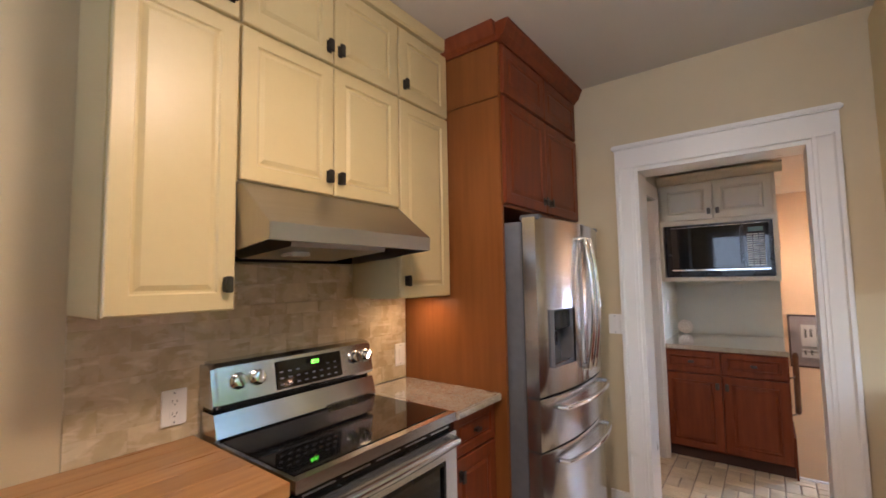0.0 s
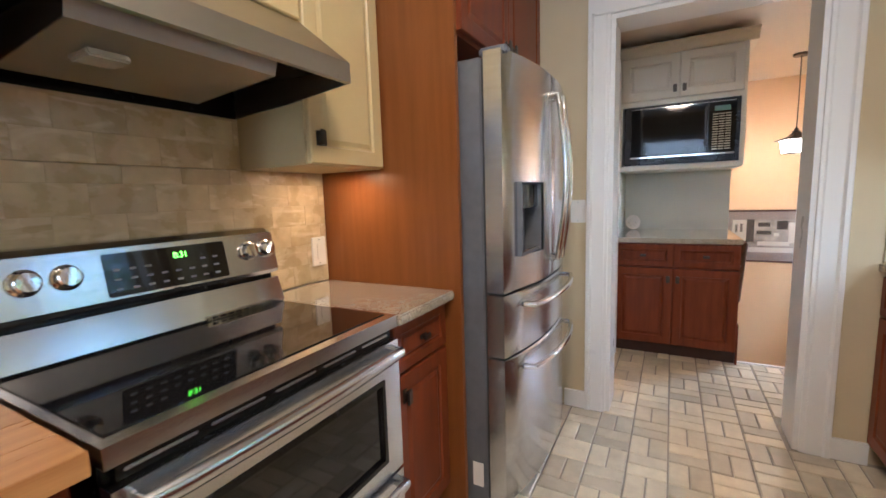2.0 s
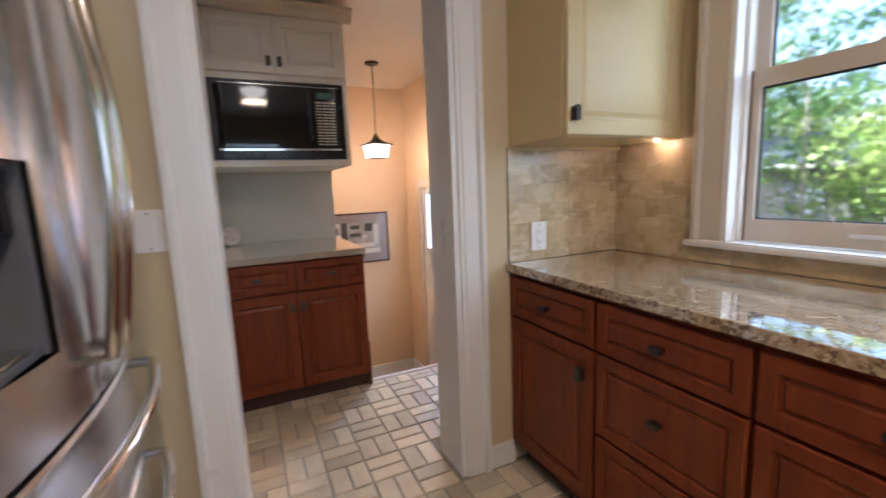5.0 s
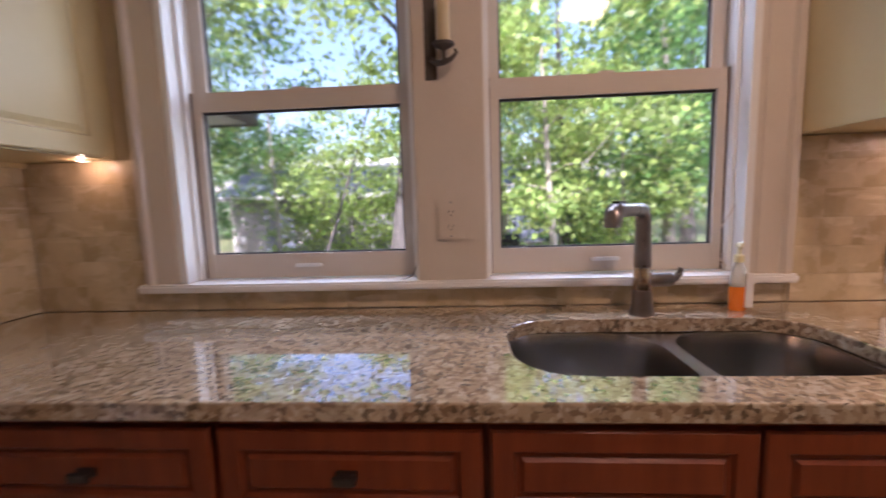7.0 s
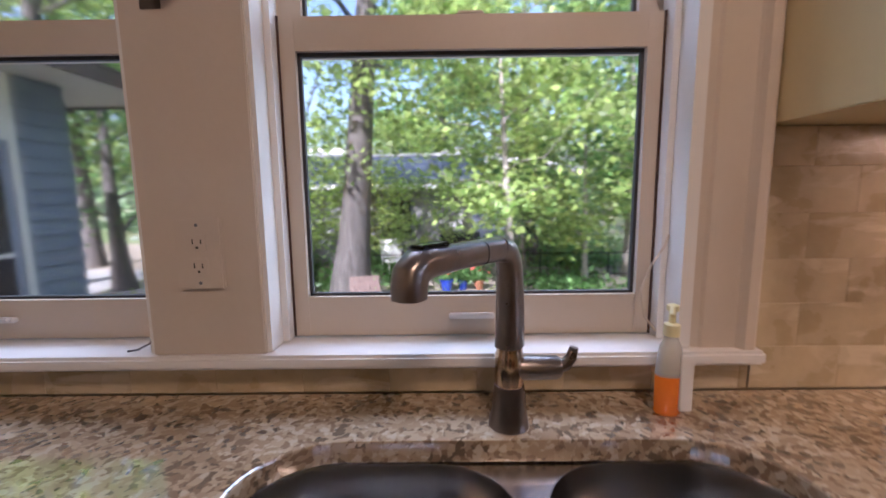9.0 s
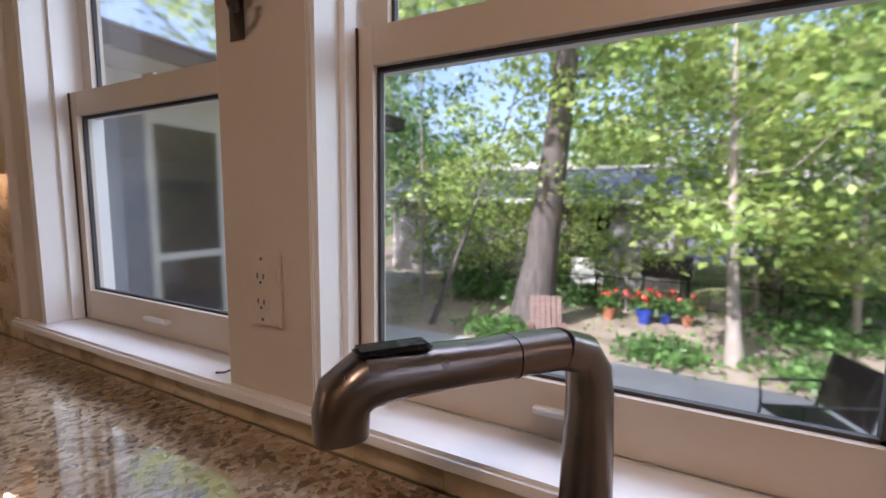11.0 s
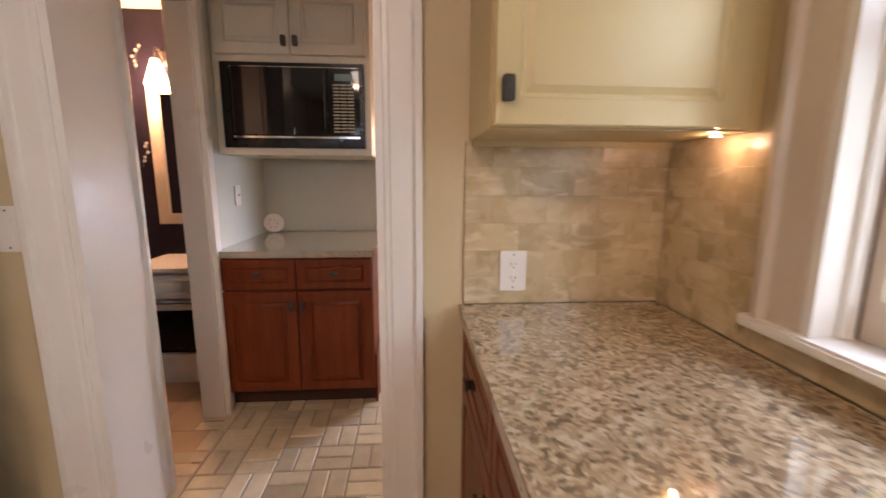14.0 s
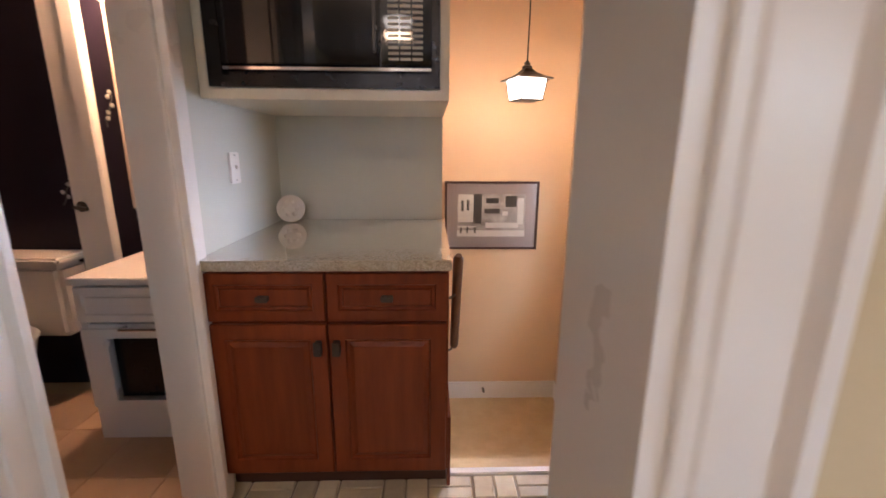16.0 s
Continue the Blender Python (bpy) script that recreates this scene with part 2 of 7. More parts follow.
M = {
    "wall": mat("tan wall paint", (0.62, 0.52, 0.33), 0.55, col2=(0.58, 0.48, 0.30), scale=2.5, bump=0.12, fine=160),
    "ceiling": mat("ceiling paint", (0.62, 0.58, 0.50), 0.7, col2=(0.58, 0.54, 0.47), scale=2, bump=0.1),
    "trim": mat("white gloss trim paint", (0.81, 0.79, 0.75), 0.30, col2=(0.79, 0.77, 0.73), scale=3, bump=0.012, fine=60),
    # same white as the trim, with the window wall's shade put into the colour
    "sash": mat("white paint darkened as in shade", (0.64, 0.56, 0.46), 0.35, col2=(0.60, 0.52, 0.42), scale=5, bump=0.03),
    "cream": mat("cream cabinet paint", (0.62, 0.51, 0.265), 0.36, col2=(0.585, 0.475, 0.24), scale=3, bump=0.05, fine=50),
    "cream_hall": mat("pale cabinet paint", (0.66, 0.62, 0.50), 0.35, col2=(0.62, 0.58, 0.46), scale=3, bump=0.04),
    "cherry": mat("cherry wood", (0.20, 0.043, 0.010), 0.42, col2=(0.135, 0.027, 0.006), scale=5, bump=0.06, fine=60, stretch=(6, 6, 0.6), coat=0.08),
    "cherry_panel": mat("cherry veneer", (0.225, 0.078, 0.016), 0.32, col2=(0.18, 0.060, 0.012), scale=4, bump=0.04, fine=70, stretch=(8, 8, 0.5), coat=0.1),
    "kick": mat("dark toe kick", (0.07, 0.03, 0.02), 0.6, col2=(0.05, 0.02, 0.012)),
    "bronze": mat("dark bronze", (0.095, 0.082, 0.07), 0.36, 0.85, (0.055, 0.048, 0.042), 30, 0.2),
    "steel": mat("brushed stainless steel", (0.60, 0.61, 0.64), 0.22, 1.0, (0.54, 0.55, 0.58), 3, 0.012, 50, (1, 1, 25), rvar=0.03),
    "steel_h": mat("brushed stainless steel across", (0.63, 0.65, 0.69), 0.20, 1.0, (0.57, 0.59, 0.63), 3, 0.012, 50, (1, 1, 25), rvar=0.03),
    "hood": mat("satin steel hood", (0.44, 0.41, 0.36), 0.36, 1.0, (0.40, 0.37, 0.32), 4, 0.08, 60, (1, 30, 1)),
    "steel_side": mat("grey fridge side", (0.17, 0.18, 0.20), 0.45, 0.3, (0.14, 0.15, 0.17), 20, 0.15, 240),
    "sink": mat("sink steel", (0.35, 0.325, 0.30), 0.25, 1.0, (0.325, 0.30, 0.28), 3, 0.006, 60, (20, 1, 1), rvar=0.015),
    "chrome": mat("bright chrome", (0.78, 0.77, 0.75), 0.10, 1.0, (0.7, 0.7, 0.7), 5, 0.0),
    "nickel": mat("brushed nickel", (0.27, 0.235, 0.21), 0.30, 1.0, (0.22, 0.19, 0.17), 20, 0.05),
    "collar": mat("warm polished metal", (0.50, 0.38, 0.25), 0.18, 1.0, (0.44, 0.33, 0.22), 10, 0.0),
    "black_glass": mat("black ceramic glass", (0.008, 0.008, 0.009), 0.045, 0, (0.006, 0.006, 0.007), 3, 0.0, rvar=0.02),
    "aged_iron": mat("aged brown iron", (0.11, 0.085, 0.065), 0.6, 0.3, col2=(0.07, 0.055, 0.042), scale=20, bump=0.2),
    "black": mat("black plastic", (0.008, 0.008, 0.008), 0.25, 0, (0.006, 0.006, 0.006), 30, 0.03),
    "rubber": mat("dark gasket", (0.05, 0.05, 0.05), 0.6),
    "plate": mat("white plastic", (0.82, 0.80, 0.76), 0.35, 0, (0.80, 0.78, 0.74), 10, 0.0),
    "slot": mat("dark slot", (0.03, 0.025, 0.02), 0.6),
    "block": mat("butcher block maple", (0.50, 0.27, 0.10), 0.30, col2=(0.36, 0.17, 0.055), scale=3, bump=0.05, fine=40, stretch=(12, 0.8, 12), vary=0.10, coat=0.3),
    "granite": granite_mat("beige speckled granite", ((0.48, 0.385, 0.255), (0.355, 0.265, 0.165), (0.035, 0.025, 0.018), (0.17, 0.105, 0.06), (0.60, 0.52, 0.39)), 0.035, 98),
    "granite_pale": granite_mat("pale grey granite", ((0.44, 0.41, 0.34), (0.38, 0.35, 0.28), (0.26, 0.22, 0.17), (0.32, 0.28, 0.22), (0.49, 0.46, 0.39)), 0.05, 190),
    "travertine": mat("honed travertine", (0.61, 0.50, 0.31), 0.28, col2=(0.45, 0.355, 0.205), scale=12, bump=0.10, fine=30, vary=0.09, spread=(0.28, 0.68)),
    "grout": mat("sand grout", (0.56, 0.455, 0.28), 0.8, col2=(0.50, 0.405, 0.245), scale=30, bump=0.2),
    "floor_tile": mat("tumbled cream floor tile", (0.73, 0.65, 0.48), 0.36, col2=(0.55, 0.475, 0.34), scale=8, bump=0.15, fine=35, vary=0.22, spread=(0.25, 0.7)),
    "floor_grout": mat("grey grout", (0.40, 0.35, 0.27), 0.85, col2=(0.31, 0.27, 0.21), scale=25, bump=0.4),
    "bath_tile": mat("beige bathroom tile", (0.50, 0.36, 0.24), 0.35, col2=(0.44, 0.31, 0.20), scale=6, bump=0.05, vary=0.06),
    "orange": mat("peach wall paint", (0.76, 0.57, 0.36), 0.6, col2=(0.73, 0.53, 0.32), scale=2, bump=0.12, fine=120),
    "hall_wall": mat("pale grey wall paint", (0.60, 0.63, 0.57), 0.55, col2=(0.57, 0.60, 0.54), scale=2, bump=0.1, fine=140),
    "hall_ceiling": mat("hall ceiling paint", (0.70, 0.62, 0.52), 0.7, col2=(0.66, 0.58, 0.48), scale=2, bump=0.1),
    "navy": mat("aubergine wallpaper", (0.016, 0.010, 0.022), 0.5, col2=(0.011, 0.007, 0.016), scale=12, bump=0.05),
    "porcelain": mat("white porcelain", (0.80, 0.78, 0.74), 0.12, 0, (0.78, 0.76, 0.72), 3, 0.0, rvar=0.03),
    "vinyl": mat("ochre landing vinyl", (0.58, 0.42, 0.22), 0.45, col2=(0.50, 0.35, 0.17), scale=9, bump=0.1),
    "oak": mat("brown rail wood", (0.16, 0.075, 0.03), 0.4, col2=(0.10, 0.045, 0.02), scale=6, bump=0.08, stretch=(6, 6, 0.6)),
    "mirror": mat("mirror glass", (0.85, 0.86, 0.86), 0.02, 1.0, (0.85, 0.86, 0.86), 1, 0.0, rvar=0.0),
    "glass": glass_mat("window glass", (1, 1, 1), 0.05),
    "soap": mat("orange soap", (0.95, 0.27, 0.02), 0.15, 0, (0.88, 0.22, 0.015), 4, 0.0),
    "clear": mat("clear bottle plastic", (0.88, 0.86, 0.76), 0.12, 0, (0.86, 0.84, 0.74), 3, 0.0, trans=0.5),
    "glow": mat("lit lamp glass", (1.0, 0.86, 0.66), 0.3, 0, (1.0, 0.84, 0.62), 2, 0.0, emit=3.0),
    "glow_soft": mat("dim lamp glass", (1.0, 0.80, 0.58), 0.3, 0, (1.0, 0.78, 0.55), 2, 0.0, emit=1.1),
    "green_led": mat("green display", (0.22, 1.0, 0.04), 0.4, 0, (0.22, 1.0, 0.04), 2, 0.0, emit=1.4),
}


def veined(m, tone):
    """Pale drifting veins and small pits over a stone."""
    n, l = m.node_tree.nodes, m.node_tree.links
    b = n["Principled BSDF"]
    src = b.inputs["Base Color"].links[0].from_socket
    place = n["Vector Math"].outputs[0]
    mp, no, ramp, mx = n.new("ShaderNodeMapping"), n.new("ShaderNodeTexNoise"), n.new("ShaderNodeValToRGB"), n.new("ShaderNodeMix")
    mp.inputs["Rotation"].default_value, mp.inputs["Scale"].default_value = (0.0, 0.7, 0.7), (1.0, 1.0, 3.2)
    no.inputs["Scale"].default_value, no.inputs["Detail"].default_value, no.inputs["Distortion"].default_value = 7.0, 5.0, 0.8
    l.new(place, mp.inputs[0]), l.new(mp.outputs[0], no.inputs["Vector"]), l.new(no.outputs["Fac"], ramp.inputs[0])
    e = ramp.color_ramp.elements
    e[0].position, e[0].color, e[1].position, e[1].color = 0.54, (0, 0, 0, 1), 0.66, (0.75, 0.75, 0.75, 1)
    mx.data_type = "RGBA"
    l.new(ramp.outputs[0], mx.inputs[0]), l.new(src, mx.inputs[6])
    mx.inputs[7].default_value = (*tone, 1)
    l.new(mx.outputs[2], b.inputs["Base Color"])


veined(M["travertine"], (0.72, 0.62, 0.44))
for dull in ("cherry", "cherry_panel", "black"):
    M[dull].node_tree.nodes["Principled BSDF"].inputs["Specular IOR Level"].default_value = 0.28


# ---- builders ----
def add_box(bm, a, b, bevel=0.0, m=None):
    """A box between two corners, with its edges rounded off, in bm."""
    a, b = Vector(a), Vector(b)
    got = bmesh.ops.create_cube(bm, size=1.0)["verts"]
    d = b - a
    for v in got:
        v.co = a + Vector((d.x * (v.co.x + 0.5), d.y * (v.co.y + 0.5), d.z * (v.co.z + 0.5)))
    if bevel:
        edges = list({e for v in got for e in v.link_edges})
        res = bmesh.ops.bevel(bm, geom=edges, offset=min(bevel, 0.45 * min(abs(c) for c in d)), segments=2, affect="EDGES")
        got = list({v for v in res["verts"]} | {v for v in got if v.is_valid})
    if m:
        bmesh.ops.transform(bm, matrix=m, verts=[v for v in got if v.is_valid])
    return bm


def box(a, b, bevel=0.0):
    return add_box(bmesh.new(), a, b, bevel)


def add_tube(bm, pts, r, sides=10, caps=True):
    """A round bar along points; r may be one radius or one for each point."""
    pts = [Vector(p) for p in pts]
    rs = r if isinstance(r, (list, tuple)) else [r] * len(pts)
    rings, side = [], None
    for i, p in enumerate(pts):
        d = (pts[min(i + 1, len(pts) - 1)] - pts[max(i - 1, 0)]).normalized()
        if side is None:
            side = d.orthogonal().normalized()
        side = (side - d * side.dot(d)).normalized()
        up = d.cross(side)
        rings.append([bm.verts.new(p + rs[i] * (math.cos(2 * math.pi * k / sides) * side + math.sin(2 * math.pi * k / sides) * up)) for k in range(sides)])
    for ra, rb in zip(rings, rings[1:]):
        for k in range(sides):
            bm.faces.new((ra[k], ra[(k + 1) % sides], rb[(k + 1) % sides], rb[k]))
    if caps:
        bm.faces.new(rings[0][::-1]), bm.faces.new(rings[-1])
    return bm


def tube(pts, r, sides=10):
    return add_tube(bmesh.new(), pts, r, sides)


def lathe(profile, sides=24):
    """A turned body from (radius, height) pairs."""
    bm = bmesh.new()
    rings = [[bm.verts.new((max(r, 1e-4) * math.cos(2 * math.pi * k / sides), max(r, 1e-4) * math.sin(2 * math.pi * k / sides), z)) for k in range(sides)] for r, z in profile]
    for a, b in zip(rings, rings[1:]):
        for k in range(sides):
            bm.faces.new((a[k], a[(k + 1) % sides], b[(k + 1) % sides], b[k]))
    bm.faces.new(rings[0][::-1]), bm.faces.new(rings[-1])
    return bm


def sweep(outline, length, axis="x"):
    """An outline of (depth, height) pairs drawn out along x from 0 to length."""
    bm = bmesh.new()
    a = [bm.verts.new((0, y, z)) for y, z in outline]
    b = [bm.verts.new((length, y, z)) for y, z in outline]
    for k in range(len(a)):
        j = (k + 1) % len(a)
        bm.faces.new((a[k], a[j], b[j], b[k]))
    bm.faces.new(a[::-1]), bm.faces.new(b)
    bmesh.ops.recalc_face_normals(bm, faces=bm.faces)
    return bm


def moved(bm, m):
    bmesh.ops.transform(bm, matrix=m, verts=bm.verts)
    return bm


def mesh_of(name, bm, material, smooth=False):
    me = bpy.data.meshes.new(name)
    bmesh.ops.recalc_face_normals(bm, faces=bm.faces)
    bm.to_mesh(me)
    bm.free()
    me.materials.append(M[material] if isinstance(material, str) else material)
    if smooth:
        me.shade_smooth()
        me.set_sharp_from_angle(angle=radians(35))
    return me


def part(name, bm, material, parent, label="", smooth=False):
    ob = new(name, mesh_of(name, bm, material, smooth))
    ob.parent = parent
    if label:
        tagged(ob, label)
    return ob


def thing(name, m, label, category, group=""):
    ob = new(name)
    ob.empty_display_size = 0.1
    ob.matrix_world = m
    return tagged(ob, label, category, group)


def solid(name, bm, material, label, category="", kind="structure", smooth=False):
    return tagged(new(name, mesh_of(name, bm, material, smooth)), label, category or name.split("_")[0], kind=kind)


def panel_front(w, h, t=0.02, stile=0.055, flat=False):
    """A framed cabinet front in the xz plane, its face towards -y: frame, groove and raised field."""
    if flat:
        rings = [(0, 0), (0, t - 0.004), (0.004, t), (0.014, t), (0.018, t - 0.003), (0.022, t)]
    else:
        s = min(stile, 0.3 * min(w, h))
        rings = [(0, 0), (0, t - 0.004), (0.004, t), (s, t), (s + 0.005, t - 0.007), (s + 0.012, t - 0.008), (s + min(0.045, 0.5 * s), t - 0.001)]
    bm = bmesh.new()
    loops = []
    for i, d in rings:
        loops.append([bm.verts.new((x, -d, z)) for x, z in ((i, i), (w - i, i), (w - i, h - i), (i, h - i))])
    for a, b in zip(loops, loops[1:]):
        for k in range(4):
            bm.faces.new((a[k], a[(k + 1) % 4], b[(k + 1) % 4], b[k]))
    bm.faces.new(loops[0][::-1]), bm.faces.new(loops[-1])
    return bm


def pull(style):
    """A small dark handle, its foot at the origin, standing out towards -y."""
    if style == "tab":
        bm = box((-0.011, -0.007, -0.024), (0.011, 0, 0.024), 0.002)
        add_box(bm, (-0.013, -0.027, -0.026), (0.013, -0.018, 0.026), 0.003)
        add_box(bm, (-0.006, -0.02, -0.012), (0.006, -0.005, 0.012), 0.001)
        return bm
    bm = box((-0.019, -0.006, -0.009), (0.019, 0, 0.009), 0.002)
    add_box(bm, (-0.021, -0.024, -0.010), (0.021, -0.016, 0.010), 0.003)
    add_box(bm, (-0.012, -0.02, -0.006), (0.012, -0.005, 0.006), 0.001)
    return bm


HANDLES = {}


def cabinet(name, m, w, h, d, fronts, material, label, kick=0.0, group="", top=None):
    """A cabinet unit whose back lower corner is the origin, facing -y. fronts: (x0, z0, x1, z1, kind, handle x, handle z)."""
    c = thing(name, m, label, "cabinet", group)
    body = box((0, -d, kick), (w, 0, top or h), 0.002)
    if top:
        add_box(body, (0, -d, top), (w, -d + 0.02, h))
    part("body", body, material, c)
    if kick:
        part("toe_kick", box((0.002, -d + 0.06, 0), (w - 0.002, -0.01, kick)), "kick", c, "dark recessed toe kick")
    for x0, z0, x1, z1, kind, hx, hz in fronts:
        f = part("drawer_front" if kind == "drawer" else "door", moved(panel_front(x1 - x0, z1 - z0, stile=0.055 if kind == "door" else 0.038), Matrix.Translation((x0, -d - 0.001, z0))), material, c)
        if hx is not None:
            style = "tab" if kind == "door" else "bar"
            if style not in HANDLES:
                HANDLES[style] = mesh_of("handle", pull(style), "bronze")
            hd = new("handle", HANDLES[style])
            hd.parent, hd.location = f, (hx, -d - 0.021, hz)
            tagged(hd, "dark bronze pull")
    return c


# ---- structure ----
XW, XE, YD, YB = -0.88, 1.918, 3.40, -2.0      # range wall, window wall, door wall, closing wall
CEIL, HALLC, YP, YS = 2.80, 2.37, 5.25, 6.55   # ceilings, pantry back wall, stairwell end wall
OX0, OX1, OZ = 0.180, 1.055, 2.175             # the cased opening to the hall
DY0, DY1, DZ = 5.22, 6.07, 1.27                # the outside door on the landing
W1, W2, WZ0, WZ1 = (2.10, 2.87), (1.145, 1.915), 1.005, 2.13   # the two window openings


def boxes(*pairs):
    bm = bmesh.new()
    for a, b in pairs:
        add_box(bm, a, b)
    return bm


solid("wall_west", boxes(((XW - 0.15, YB, 0), (XW, YD, CEIL))), "wall", "tan painted kitchen wall behind the range")
solid("wall_north", boxes(((XW - 0.15, YD, 0), (OX0, 3.62, CEIL)), ((OX1, YD, 0), (2.045, 3.62, CEIL)), ((OX0, YD, OZ), (OX1, 3.62, CEIL))), "wall", "tan painted wall with a wide cased opening")
solid("wall_east", boxes(((XE, YB, -0.9), (2.045, YD, WZ0)), ((XE, YB, WZ1), (2.045, YD, 3.1)), ((XE, YB, WZ0), (2.045, W2[0], WZ1)), ((XE, W2[1], WZ0), (2.045, W1[0], WZ1)), ((XE, W1[1], WZ0), (2.045, YD, WZ1))), "wall", "tan painted wall with a pair of windows")
solid("wall_south", boxes(((XW - 0.15, YB - 0.15, 0), (-0.05, YB, CEIL)), ((1.05, YB - 0.15, 0), (2.045, YB, CEIL)), ((-0.05, YB - 0.15, 0), (1.05, YB, 1.25)), ((-0.05, YB - 0.15, 2.25), (1.05, YB, CEIL))), "wall", "tan painted end wall with a blinded window")
solid("ceiling", box((XW - 0.15, YB - 0.15, CEIL), (2.045, 3.62, CEIL + 0.15)), "ceiling", "plain off-white kitchen ceiling")
# unseen roof, its ridge set high so its shadow covers the patio
solid("house_roof", moved(sweep([(-2.3, 0.0), (-2.3, 0.12), (0.0, 3.0), (2.3, 0.12), (2.3, 0.0), (0.0, 2.86)], 9.3), pose(0.3, 6.85, 3.1, 0, 0, -90)), mat("grey roof shingle", (0.13, 0.12, 0.11), 0.85, 0, (0.09, 0.085, 0.08), 12, 0.5, 60), "unseen gable roof added to shade the patio", "roof")
solid("ceiling_hall", box((-1.7, 3.62, HALLC), (2.2, YS + 0.15, HALLC + 0.15)), "hall_ceiling", "plain hall ceiling", "ceiling")
floor = solid("floor", box((XW - 0.15, YB - 0.15, -0.12), (XE, 4.545, -0.004)), "floor_grout", "grey grout bed of a basket-weave tile floor")
solid("wall_hall_east", boxes(((2.0, 3.62, -1.2), (2.045, DY0, HALLC)), ((2.0, DY1, -1.2), (2.045, YS, HALLC)), ((2.0, DY0, DZ), (2.045, DY1, HALLC)), ((2.0, DY0, -1.2), (2.045, DY1, -0.951))), "orange", "peach painted stairwell wall", "wall")
solid("wall_stair_end", boxes(((0.0, YS, -1.2), (2.045, YS + 0.15, HALLC))), "orange", "peach painted end wall of the stairwell", "wall")
solid("wall_pantry", boxes(((0.10, YP, -0.1), (0.915, YP + 0.02, HALLC))), "hall_wall", "pale grey wall behind the pantry counter", "wall")
solid("wall_stair_west", boxes(((0.80, YP + 0.021, -1.2), (0.915, YS, HALLC))), "orange", "peach painted stair side wall", "wall")
solid("wall_bathroom_side", boxes(((0.0, 4.36, 0), (0.10, YP + 0.10, HALLC)), ((0.0, 3.621, 0), (0.10, 3.815, HALLC))), "hall_wall", "pale grey wall end beside the bathroom doorway", "wall")
solid("wall_over_doorway", boxes(((0.0, 3.815, 2.10), (0.10, 4.36, HALLC))), "hall_wall", "pale wall over the bathroom doorway", "wall")
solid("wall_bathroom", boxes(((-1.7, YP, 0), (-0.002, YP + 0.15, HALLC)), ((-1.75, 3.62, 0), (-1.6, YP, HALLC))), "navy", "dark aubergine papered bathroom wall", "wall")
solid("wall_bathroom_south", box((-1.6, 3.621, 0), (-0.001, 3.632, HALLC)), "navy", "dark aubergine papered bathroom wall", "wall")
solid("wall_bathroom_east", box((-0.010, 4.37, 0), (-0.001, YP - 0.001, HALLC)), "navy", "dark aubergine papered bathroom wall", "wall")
solid("floor_bathroom", box((-1.7, 3.622, -0.1), (0.03, YP, -0.003)), "grout", "beige tiled bathroom floor", "floor")
solid("floor_landing", box((0.9, 5.5, -1.1), (2.05, YS, -0.95)), "vinyl", "ochre landing floor at the foot of the steps", "floor")
for k in range(4):
    solid("stair_step", box((0.916, 4.55 + 0.26 * k, -1.1), (1.999, 4.55 + 0.26 * (k + 1), -0.19 * (k + 1)), 0.006), "vinyl", "short step going down to the landing", "step")
solid("threshold", box((0.925, 4.515, -0.1), (1.998, 4.55, 0.008), 0.004), "trim", "white painted nosing at the head of the steps", "trim")


def casing_leg(h, w=0.125, t=0.02):
    """An upright moulded board, w wide, its face to -y."""
    o = [(0, 0), (0, -t - 0.012), (0.004, -t - 0.014), (0.020, -t - 0.014), (0.026, -t - 0.004), (0.030, -t), (w - 0.022, -t), (w - 0.016, -t + 0.004), (w - 0.003, -t + 0.005), (w, -t + 0.008), (w, 0)]
    bm = bmesh.new()
    a, b = [bm.verts.new((x, y, 0)) for x, y in o], [bm.verts.new((x, y, h)) for x, y in o]
    for k in range(len(o)):
        j = (k + 1) % len(o)
        bm.faces.new((a[k], a[j], b[j], b[k]))
    bm.faces.new(a[::-1]), bm.faces.new(b)
    return bm


def mirror_x(bm, at):
    bmesh.ops.transform(bm, matrix=Matrix.Translation((2 * at, 0, 0)) @ Matrix.Diagonal((-1, 1, 1, 1)), verts=bm.verts)
    bmesh.ops.reverse_faces(bm, faces=bm.faces)
    return bm


def cased_opening():
    t = tagged(thing("door_1", pose(0, 0, 0), "wide white painted door casing with a capped head", "door casing"), kind="structure")
    for y, turn in ((YD, 1), (3.62, -1)):
        flip = Matrix.Translation((0, y, 0)) @ Matrix.Diagonal((1, turn, 1, 1))
        part("casing_leg", moved(moved(casing_leg(2.19, 0.112), Matrix.Translation((OX0 - 0.112, 0, 0))), flip), "trim", t)
        part("casing_leg", moved(mirror_x(moved(casing_leg(2.19, 0.112), Matrix.Translation((OX0 - 0.112, 0, 0))), (OX0 + OX1) / 2), flip), "trim", t)
        part("casing_head", moved(box((OX0 - 0.114, -0.023, 2.178), (OX1 + 0.114, 0, 2.305), 0.003), flip), "trim", t)
        part("head_cap", moved(box((OX0 - 0.130, -0.045, 2.305), (OX1 + 0.130, 0, 2.335), 0.008), flip), "trim", t)
    part("jamb", box((OX0 - 0.002, YD - 0.004, 0), (OX0 + 0.022, 3.624, OZ - 0.02)), "trim", t)
    part("jamb", box((OX1 - 0.022, YD - 0.004, 0), (OX1 + 0.002, 3.624, OZ - 0.02)), "trim", t)
    part("head_jamb", box((OX0 - 0.002, YD - 0.004, OZ - 0.022), (OX1 + 0.002, 3.624, OZ + 0.002)), "trim", t)


cased_opening()


